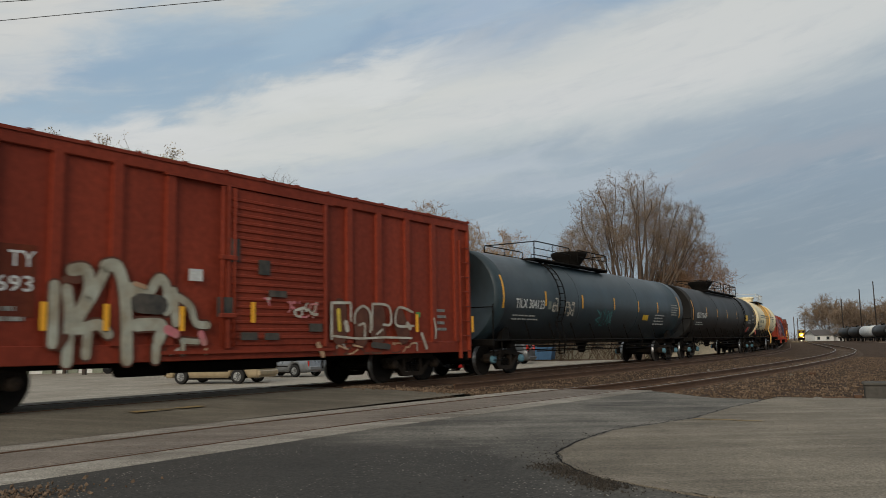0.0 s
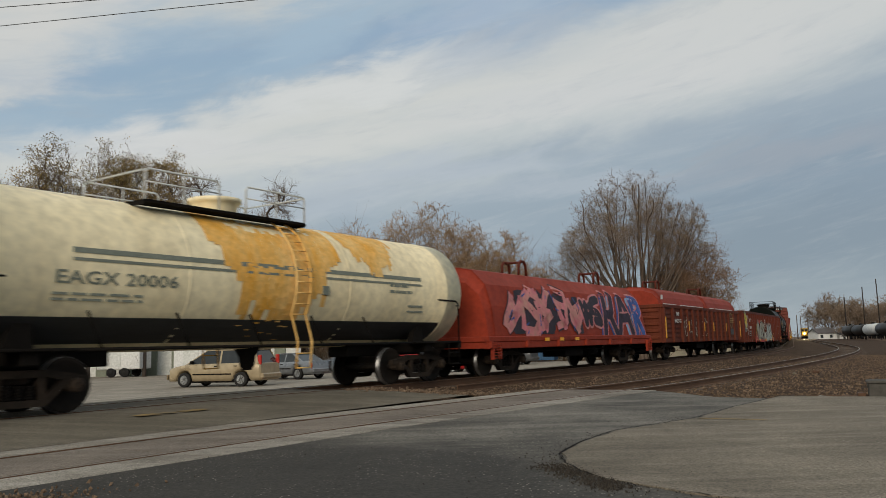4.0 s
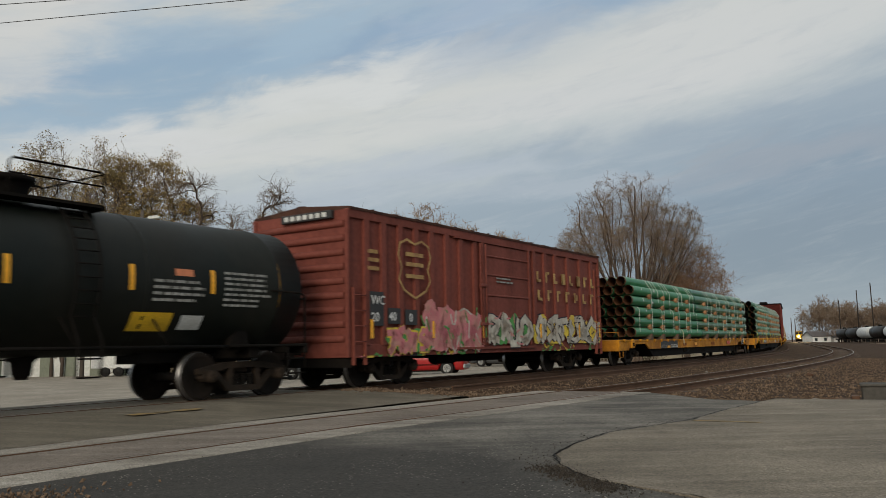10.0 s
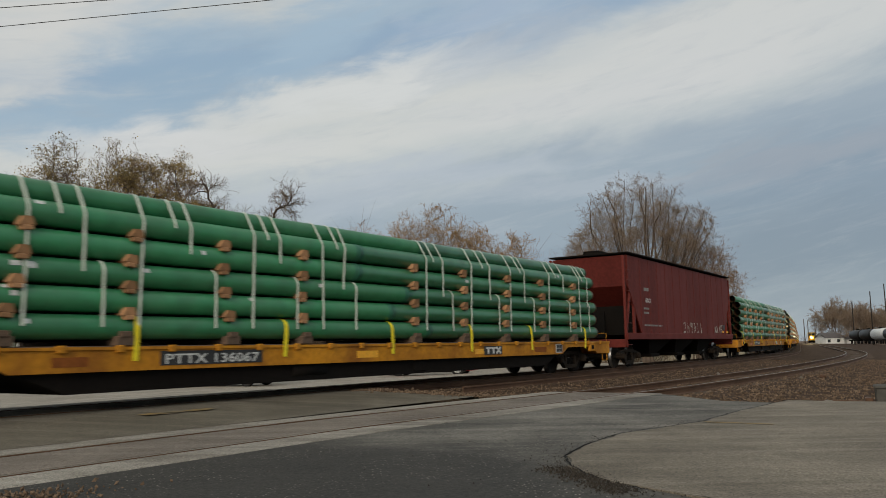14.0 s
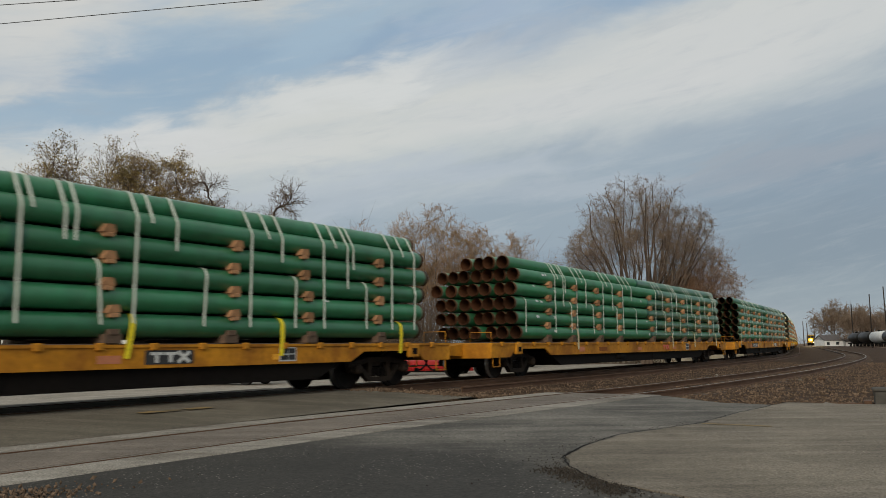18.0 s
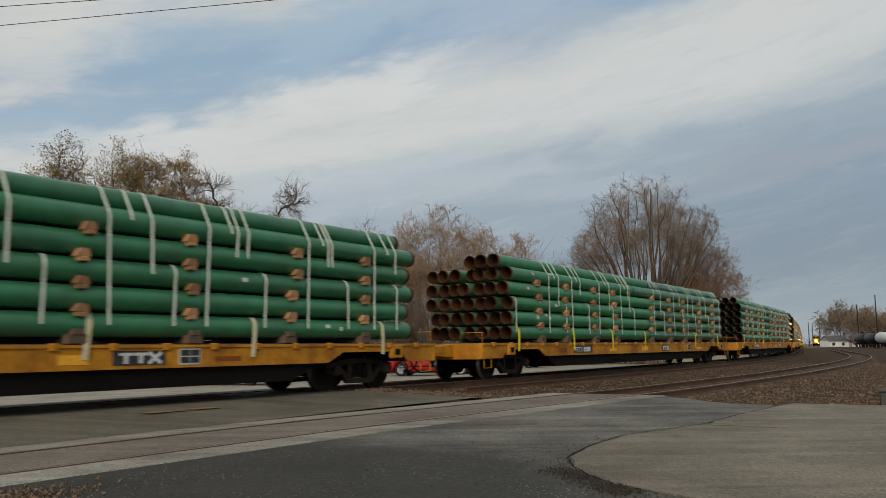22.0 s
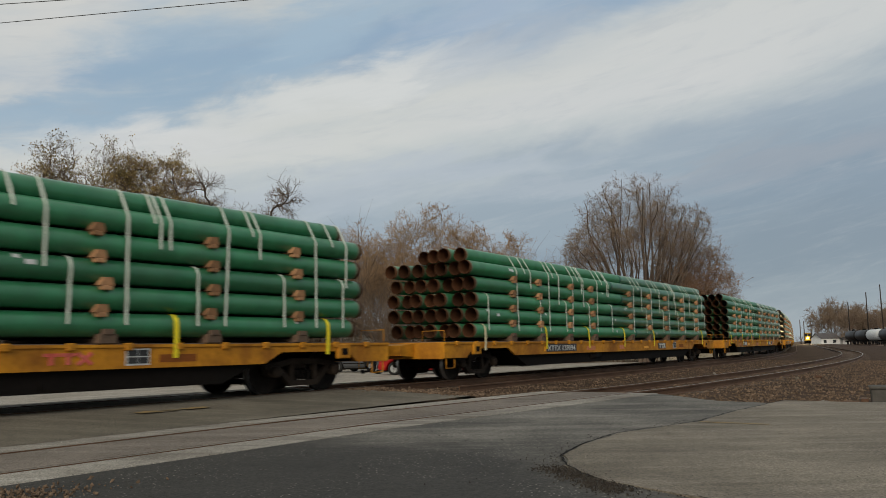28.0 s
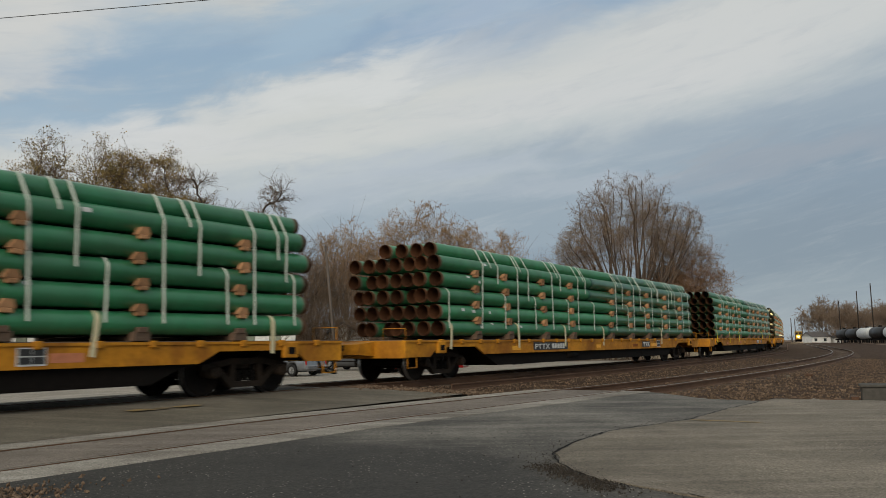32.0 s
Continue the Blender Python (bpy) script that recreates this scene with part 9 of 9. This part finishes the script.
# ---- parked vehicles ----
def vehicle(name, label, at, turn, kind, paint, category="car"):
    """Nose towards -x. A lofted body with wheel arches, a tapered cabin of glass between pillars, lamps and wheels."""
    car = thing(name, label, category, group="vehicles parked in the lot", at=pose(*at, 0, 0, turn))
    # width, wheel radius, axles, deck line (x, z) from nose to tail, cabin: foot front, roof front, roof rear, foot rear, roof height, pillars
    W, r, axles, deck, cabin, pillars = {
        "van": (1.92, 0.34, (-1.55, 1.45), [(-2.46, 0.62), (-2.36, 0.86), (-1.9, 0.98), (-1.35, 1.06), (2.2, 1.10), (2.44, 1.02), (2.48, 0.60)], (-1.45, -0.45, 2.02, 2.36, 1.74), (0.35, 1.45)),
        "sedan": (1.82, 0.33, (-1.4, 1.35), [(-2.35, 0.55), (-2.25, 0.74), (-1.7, 0.86), (-1.0, 0.93), (1.6, 0.98), (2.25, 0.98), (2.36, 0.58)], (-1.05, -0.25, 0.95, 1.75, 1.45), (0.35,)),
        "pickup": (1.98, 0.38, (-1.75, 1.80), [(-2.75, 0.66), (-2.68, 1.02), (-2.3, 1.12), (-1.3, 1.18), (1.0, 1.20), (2.70, 1.20), (2.76, 0.66)], (-1.35, -0.72, 0.80, 1.02, 1.80), (0.05,)),
        "suv": (1.86, 0.36, (-1.40, 1.35), [(-2.32, 0.60), (-2.25, 0.92), (-1.8, 1.04), (-1.1, 1.09), (2.0, 1.12), (2.28, 1.04), (2.34, 0.60)], (-1.15, -0.40, 1.75, 2.20, 1.74), (0.35, 1.25)),
    }[kind]
    fx, rx, bx, tx, top = cabin
    x0, x1 = deck[0][0], deck[-1][0]
    xs = sorted(set([x0 + (x1 - x0) * k / 48 for k in range(49)] + [p[0] for p in deck]))
    body = Shape()
    rows = []
    for x in xs:
        low = 0.28
        for a in axles:
            d = abs(x - a)
            if d < r + 0.08:
                low = max(low, r + math.sqrt((r + 0.08) ** 2 - d * d))
        high = float(np.interp(x, [p[0] for p in deck], [p[1] for p in deck]))
        w = W / 2 * float(np.interp(x, [x0, x0 + 0.12, x0 + 0.5, x1 - 0.4, x1 - 0.1, x1], [0.84, 0.95, 1.0, 1.0, 0.97, 0.88]))
        low = min(low, high - 0.05)
        half = [(w * 0.93, low), (w * 0.985, low + (high - low) * 0.25), (w, low + (high - low) * 0.6), (w * 0.985, high - 0.07), (w * 0.93, high), (w * 0.5, high + 0.02)]
        rows.append([(x, -y, z) for y, z in half] + [(x, y, z) for y, z in half[::-1]])
    n = len(rows[0])
    for ra, rb in zip(rows, rows[1:]):
        body.add(ra + rb, [(k, (k + 1) % n, n + (k + 1) % n, n + k)[::-1] for k in range(n)], True)
    body.add(rows[0], [tuple(range(n))]); body.add(rows[-1], [tuple(range(n - 1, -1, -1))])
    part("body", body, paint, car)
    foot = float(np.interp((fx + tx) / 2, [p[0] for p in deck], [p[1] for p in deck])) - 0.02
    wf, wt = W / 2 * 0.93, W / 2 * 0.74
    low_ring = [(fx, -wf, foot), (tx, -wf, foot), (tx, wf, foot), (fx, wf, foot)]
    top_ring = [(rx, -wt, top - 0.06), (bx, -wt, top - 0.06), (bx, wt, top - 0.06), (rx, wt, top - 0.06)]
    for pane, (i, j) in (("side_window", (0, 1)), ("rear_window", (1, 2)), ("side_window", (2, 3)), ("windscreen", (3, 0))):
        g = Shape()
        g.face([low_ring[i], low_ring[j], top_ring[j], top_ring[i]])
        part(pane, g, GLASS, car)
    roof = Shape()
    ring = [(rx - 0.10, -wt - 0.03), (bx + 0.06, -wt - 0.03), (bx + 0.06, wt + 0.03), (rx - 0.10, wt + 0.03)]
    inner = [(rx + 0.25, -wt * 0.8), (bx - 0.25, -wt * 0.8), (bx - 0.25, wt * 0.8), (rx + 0.25, wt * 0.8)]
    roof.add([(*p, top - 0.075) for p in ring] + [(*p, top - 0.04) for p in ring] + [(*p, top) for p in inner],
             [(3, 2, 1, 0)] + [(k, (k + 1) % 4, 4 + (k + 1) % 4, 4 + k) for k in range(4)] + [(4 + k, 4 + (k + 1) % 4, 8 + (k + 1) % 4, 8 + k) for k in range(4)] + [(8, 9, 10, 11)])
    part("roof", roof, paint, car)

    def post(x_low, x_top, sg, wide):
        p = Shape()
        e = 0.012
        lo, hi = (x_low, sg * (wf + e), foot), (x_top, sg * (wt + e), top - 0.06)
        q = [(lo[0] - wide / 2, lo[1], lo[2]), (lo[0] + wide / 2, lo[1], lo[2]), (hi[0] + wide / 2, hi[1], hi[2]), (hi[0] - wide / 2, hi[1], hi[2])]
        back = [(x, y - sg * 0.05, z) for x, y, z in q]
        p.add(q + back, [(0, 1, 2, 3), (7, 6, 5, 4), (0, 4, 5, 1), (1, 5, 6, 2), (2, 6, 7, 3), (3, 7, 4, 0)] if sg < 0 else [(3, 2, 1, 0), (4, 5, 6, 7), (1, 5, 4, 0), (2, 6, 5, 1), (3, 7, 6, 2), (0, 4, 7, 3)])
        part("window_pillar", p, paint, car)

    for sg in (-1, 1):
        post(fx + 0.02, rx + 0.02, sg, 0.08)
        post(tx - 0.10, bx - 0.06, sg, 0.20)
        for x in pillars:
            post(x, x, sg, 0.09)
        lamp = Shape()
        hz = foot - 0.05
        za, zb = (hz - 0.02, hz + 0.42) if kind in ("van", "suv") else (hz - 0.34, hz - 0.02)
        lamp.box(x1 - 0.30 if za < hz - 0.1 else x1 - 0.20, x1 - 0.02, sg * W * 0.455, sg * W * 0.40, za, zb, 0.02)
        part("tail_lamp", lamp, TAIL, car, "red tail lamp")
        front = Shape()
        front.box(x0 + 0.02, x0 + 0.22, sg * W * 0.30, sg * W * 0.44, deck[1][1] - 0.14, deck[1][1], 0.03)
        part("headlamp", front, GALV, car, "clear headlamp, unlit")
        mirror = Shape()
        mirror.box(fx + 0.30, fx + 0.42, sg * (wf + 0.02), sg * (wf + 0.20), foot + 0.02, foot + 0.16, 0.03)
        part("mirror", mirror, UNDER if kind == "van" else paint, car)
        trim = Shape()
        trim.box(axles[0] + 0.48, axles[1] - 0.48, sg * (W / 2 - 0.01), sg * (W / 2 + 0.018), 0.56, 0.62, 0.006)
        part("side_trim", trim, UNDER, car)
        for x in (pillars[0] - 0.28, pillars[0] + 0.75):
            h = Shape()
            h.box(x, x + 0.17, sg * (W / 2 * 0.975), sg * (W / 2 + 0.015), foot - 0.13, foot - 0.09, 0.008)
            part("door_handle", h, UNDER, car)
    for x, sg in ((x1, 1), (x0, -1)):
        bump = Shape()
        bump.box(x - 0.06, x + sg * 0.10, -W * 0.45, W * 0.45, 0.36, 0.60, 0.05)
        part("bumper", bump, GALV if kind == "pickup" else paint, car)
    sill = Shape()
    sill.box(axles[0] + r, axles[1] - r, -W / 2 * 0.9, W / 2 * 0.9, 0.20, 0.34, 0.02)
    part("underbody", sill, UNDER, car)
    tyre, rim = Shape(), Shape()
    tyre.lathe([(-0.10, r * 0.62), (-0.11, r * 0.8), (-0.10, r * 0.96), (-0.07, r), (0.07, r), (0.10, r * 0.96), (0.11, r * 0.8), (0.10, r * 0.62)], 22)
    rim.lathe([(-0.07, 0.0), (-0.065, r * 0.2), (-0.04, r * 0.5), (-0.10, r * 0.63), (0.09, r * 0.63), (0.09, 0.0)], 18)
    for k in range(7):
        a = 2 * math.pi * k / 7
        rim.tube([(0.04 * math.cos(a), -0.085, 0.04 * math.sin(a)), (r * 0.57 * math.cos(a), -0.095, r * 0.57 * math.sin(a))], 0.026, 5)
    tm, rm = tyre.mesh("tyre", RUBBER), rim.mesh("rim", GALV)
    for a in axles:
        for sg in (-1, 1):
            w = part("tyre", tm, None, car, at=pose(a, sg * (W / 2 - 0.10), r, 0, 0, 0 if sg < 0 else 180))
            part("rim", rm, None, w, "silver wheel rim")
    return car


vehicle("minivan", "tan minivan with dark windows parked in the lot", (-10.6, 38.6, LOT_Z), -17, "van", TAN)
vehicle("sedan", "silver sedan parked beside a tan minivan", (-8.85, 46.0, LOT_Z), -34, "sedan", SILVER_CAR)
vehicle("pickup_truck", "bright red pickup truck parked in the lot", (-1.35, 48.0, LOT_Z), -12, "pickup", RED_CAR, "truck")
vehicle("suv", "dark grey car parked behind a red pickup", (-5.9, 55.0, LOT_Z), -32, "suv", GREY_CAR)
vehicle("suv", "dark car parked far back in the lot", (4.6, 64.0, LOT_Z), -24, "suv", GREY_CAR)


def box_trailer(label, x, y, turn):
    ob = thing("box_trailer", label, "trailer", at=pose(x, y, LOT_Z, 0, 0, turn))
    sh = Shape()
    sh.box(-1.6, 1.6, -1.0, 1.0, 0.55, 2.55, 0.06)
    part("box", sh, WALL_WHITE, ob)
    t = Shape()
    t.box(-1.65, 1.65, -1.05, 1.05, 2.52, 2.62, 0.03)
    t.box(-0.4, 0.3, -0.4, 0.4, 2.6, 2.78, 0.03)
    part("roof", t, FENCE_W, ob)
    for x in (-0.5, 0.5):
        for y in (-0.95, 0.95):
            w = Shape()
            w.lathe([(-0.1, 0.2), (-0.1, 0.33), (0.1, 0.33), (0.1, 0.2)], 16, at=(x, y, 0.33))
            w.lathe([(-0.09, 0.0), (-0.08, 0.2), (0.08, 0.2), (0.09, 0.0)], 12, at=(x, y, 0.33))
            part("wheel", w, RUBBER, ob)
    d = Shape()
    d.box(-0.9, 0.2, -1.02, -0.99, 0.75, 2.3)
    part("side_door", d, FENCE_W, ob)


box_trailer("white box trailer standing before the fence", -16.9, 56.0, -8)
box_trailer("white box trailer with grey panels close to the fence", -23.6, 59.4, -4)


def skip_bin():
    ob = thing("waste_container", "blue steel waste container at the lot's edge", "container", at=pose(8.6, 74.0, LOT_Z, 0, 0, -20))
    sh = Shape()
    sh.prism([(-1.2, 0.1), (1.2, 0.1), (1.35, 1.35), (-1.35, 1.35)], -0.8, 0.8)
    for x in (-0.8, 0.0, 0.8):
        sh.box(x - 0.05, x + 0.05, -0.88, 0.88, 0.12, 1.3, 0.01)
    part("box", sh, BLUE_BIN, ob)
    lid = Shape()
    lid.box(-1.36, 1.36, -0.82, 0.82, 1.36, 1.44, 0.02)
    part("lid", lid, UNDER, ob)


skip_bin()


def relay_box():
    ob = thing("relay_box", "grey steel signal box on a dark base beside the tracks", "signal box", at=pose(9.12, 17.0, -0.42, 0, 0, -25))
    sh = Shape()
    sh.box(-0.40, 0.55, -0.28, 0.28, 0.06, 0.34, 0.02)
    part("case", sh, BOX_GREY, ob)
    lid = Shape()
    lid.box(-0.43, 0.58, -0.31, 0.31, 0.34, 0.40, 0.015)
    part("lid", lid, BOX_GREY, ob)
    base = Shape()
    base.box(-0.9, 0.8, -0.22, -0.10, -0.06, 0.07, 0.015)
    base.box(-0.9, 0.8, 0.10, 0.22, -0.06, 0.07, 0.015)
    part("base", base, RAIL, ob, "rusty steel base rails")
    rod = Shape()
    rod.tube([(-0.9, 0.0, 0.05), (-1.5, 0.2, 0.04)], 0.03, 7)
    rod.box(-0.6, -0.45, -0.2, 0.2, 0.0, 0.14, 0.01)
    part("rod", rod, RAIL, ob)


relay_box()


def lump(name, label, at, size, mat, seed):
    rnd = random.Random(seed)
    bm = bmesh.new()
    bmesh.ops.create_icosphere(bm, subdivisions=2, radius=0.5)
    for v in bm.verts:
        k = 1 + 0.35 * noise.noise(v.co * 2.3 + Vector((seed, 0, 0)))
        v.co = Vector((v.co.x * size[0] * k, v.co.y * size[1] * k, v.co.z * size[2] * k))
    me = bpy.data.meshes.new(name)
    bm.to_mesh(me); bm.free()
    me.materials.append(mat)
    ob = new(name, me)
    ob.matrix_basis = pose(*at, 0, 0, seed * 40)
    return tagged(ob, label, "rock", group="rocks beside the track")


lump("rock", "pale flat lump of broken concrete in the gravel", (6.75, 14.95, -0.20), (0.42, 0.22, 0.10), PANEL_CONCRETE, 1)
lump("rock", "pale stone between the two tracks", on_track(26.0, 4.4, -0.27), (0.16, 0.12, 0.10), PANEL_CONCRETE, 2)
lump("rock", "rusty lump of scrap beside the second track", on_track(24.0, 8.4, -0.30), (0.30, 0.18, 0.16), RAIL, 3)
lump("rock", "pale stone beside the second track", on_track(22.5, 8.0, -0.28), (0.13, 0.10, 0.10), CONCRETE, 4)
for i, (s, lat, k) in enumerate(((-3.35, 7.35, 0.14), (-3.55, 7.15, 0.10), (-3.1, 7.55, 0.09), (-2.9, 7.3, 0.07))):
    lump("rock", "brown stone at the asphalt's broken corner", on_track(s, lat, NEAR_Z + 0.02), (k, k * 0.7, k * 0.6), STONE, 5 + i)


def paint_mark(name, label, s0, s1, l0, l1, mat, seed):
    """A worn painted or patched mark on the road."""
    rnd = random.Random(seed)
    sh = Shape()
    n = 14
    for k in range(n):
        if rnd.random() < 0.2:
            continue
        a, c = s0 + (s1 - s0) * k / n, s0 + (s1 - s0) * (k + 1) / n
        e0, e1 = l0 + rnd.uniform(-0.03, 0.03), l1 + rnd.uniform(-0.03, 0.03)
        z = fall(l0) + 0.004
        if l0 > 9.5:
            z = NEAR_Z + 0.001
        sh.face([on_track(a, e0, z), on_track(a, e1, z), on_track(c, e1, z), on_track(c, e0, z)][::-1])
    tagged(part(name, sh, mat), label, "road marking", kind="structure")


paint_mark("road_marking", "worn yellow paint on the asphalt", 1.9, 3.4, 2.05, 2.35, YELLOW_LINE, 1)
paint_mark("road_marking", "worn yellow paint scrap on the apron", 5.3, 5.42, 10.0, 10.9, YELLOW_LINE, 2)


# ---- far standing cars and the waiting engine ----
def far_tank(at, turn, mat, label):
    ob = thing("tank_car", label, "tank car", group="tank cars standing far off", at=pose(*at, 0, 0, turn))
    sh = Shape()
    prof = [(-6.6, 0.02), (-6.5, 0.8), (-6.25, 1.3), (-5.9, 1.5), (5.9, 1.5), (6.25, 1.3), (6.5, 0.8), (6.6, 0.02)]
    sh.lathe(prof[::-1], 20, "x", (0, 0, 2.6))
    part("tank_shell", sh, mat, ob)
    d = Shape()
    d.lathe([(3.9, 0.5), (4.4, 0.5), (4.5, 0.0)], 12, "z")
    part("manway_dome", d, UNDER, ob)
    u = Shape()
    u.box(-7.2, 7.2, -0.4, 0.4, 0.8, 1.1)
    for x in (-7.0, 7.0):
        u.box(x - 0.15, x + 0.15, -1.4, 1.4, 0.8, 1.2)
    part("underframe", u, UNDER, ob)
    for x in (-5.2, 5.2):
        t = Shape()
        for y in (-0.9, 0.9):
            for a in (-0.9, 0.9):
                t.lathe([(-0.08, 0.0), (-0.08, 0.45), (0.08, 0.45), (0.08, 0.0)], 12, at=(x + a, y, 0.45))
            t.box(x - 1.2, x + 1.2, y - 0.08, y + 0.08, 0.35, 0.7)
        part("truck", t, UNDER, ob)


fa, fb2 = Vector((126.5, 262, -0.3)), Vector((101.5, 172, -0.3))
far_dir = (fb2 - fa).normalized()
far_turn = math.degrees(math.atan2(far_dir.y, far_dir.x))
for k, (mat, label) in enumerate(((TANK_B, "far black tank car"), (TANK_B, "far black tank car"), (TANK_B, "far black tank car"), (TANK_B, "far black tank car"), (WALL_WHITE, "far white tank car"), (TANK_B, "far black tank car"), (WALL_WHITE, "far white tank car"))):
    if k < 2:
        continue
    p = fa + far_dir * (k * 14.6 - 14)
    far_tank((p.x, p.y, -0.3), far_turn, mat, label)
far_rail = Shape()
for off in (-0.75, 0.75):
    nrm = Vector((-far_dir.y, far_dir.x, 0)) * off
    a, c = fa - far_dir * 60 + nrm, fb2 + far_dir * 60 + nrm
    far_rail.tube([tuple(a + Vector((0, 0, -0.05))), tuple(c + Vector((0, 0, -0.05)))], 0.06, 4)
tagged(part("railway_track", far_rail, RAIL), "far rails under standing tank cars", "track", kind="structure")


def engine(s):
    """The waiting engine on the second track: nose towards the camera."""
    x, y, _ = on_track(s, siding(s))
    ob = thing("locomotive", "waiting yellow diesel engine with its headlights on", "locomotive", at=pose(x, y, NEAR_Z, 0, 0, 90 - math.degrees(heading(s))))
    sh = Shape()
    sh.box(0.2, 20, -1.5, 1.5, 1.1, 1.5, 0.03)
    sh.box(0.5, 2.6, -1.1, 1.1, 1.5, 3.1, 0.15)
    sh.box(2.6, 4.9, -1.5, 1.5, 1.5, 4.6, 0.15)
    sh.box(4.9, 19.4, -0.95, 0.95, 1.5, 4.4, 0.10)
    part("body", sh, LOCO_Y, ob)
    w = Shape()
    w.box(2.55, 2.62, -1.25, -0.2, 3.3, 4.1, 0.02)
    w.box(2.55, 2.62, 0.2, 1.25, 3.3, 4.1, 0.02)
    part("windscreen", w, GLASS, ob)
    t = Shape()
    for x0 in (4.0, 16.0):
        for a in (-1.7, 0, 1.7):
            for yy in (-0.8, 0.8):
                t.lathe([(-0.08, 0), (-0.08, 0.52), (0.08, 0.52), (0.08, 0)], 14, at=(x0 + a, yy, 0.52))
        t.box(x0 - 2.4, x0 + 2.4, -1.15, 1.15, 0.4, 0.9, 0.05)
    t.box(0.0, 0.3, -1.4, 1.4, 0.2, 1.1, 0.03)
    part("truck", t, UNDER, ob)
    for yy, z, r in ((0.0, 2.3, 0.28), (-0.75, 1.2, 0.15), (0.75, 1.2, 0.15)):
        l = Shape()
        l.lathe([(0.12, 0.0), (0.05, r), (0.35, r * 1.1), (0.40, 0.0)], 14, "x", (0.15, yy, z))
        part("headlight", l, HEADLIGHT, ob, "lit warm headlight")


engine(375.0)
beam = new("headlight_beam", bpy.data.lights.new("headlight_beam", "SPOT"))
beam.data.energy, beam.data.color, beam.data.spot_size, beam.data.spot_blend, beam.data.shadow_soft_size = 9e4, (1.0, 0.74, 0.36), radians(16), 1.0, 0.3
beam.matrix_world = look(on_track(373.8, siding(373.8), NEAR_Z + 2.3), on_track(150, 3.5, 0.6))


# ---- everything that moves ----
def car_pose(q, t, half=6.0):
    s = q + travel(t)
    a, c = Vector(on_track(s - half)), Vector(on_track(s + half))
    m = (a + c) / 2
    d = c - a
    return pose(m.x, m.y, 0, 0, 0, math.degrees(math.atan2(d.y, d.x)))


def roll_rows(x, place):
    """Turns of a wheelset about its axle while its car is near the camera, in steps under 90 degrees."""
    rows = [(0.0, place)]
    near = [k / 15.0 for k in range(481) if -14 < x + travel(k / 15.0) < 34]
    if len(near) < 3:
        return None
    first = travel(near[0])
    for t in near:
        a = (travel(t) - first) / WHEEL_R
        rows.append((t, place @ Matrix.Rotation(a, 4, "Y")))
    if rows[0][0] == rows[1][0]:
        rows.pop(0)
    if rows[-1][0] < 32.0:
        rows.append((32.0, rows[-1][1]))
    return rows


def motions():
    times = [k * 0.5 for k in range(65)]
    middle = {}
    for ob, q, half in TRAIN:
        middle[ob.name] = q
        walk(ob, [(t, car_pose(q, t, half - 2.4)) for t in times])
    for car_ob, w, x in AXLES:
        rows = roll_rows(middle[car_ob.name] + x, w.matrix_basis.copy())
        if rows:
            walk(w, rows)


motions()
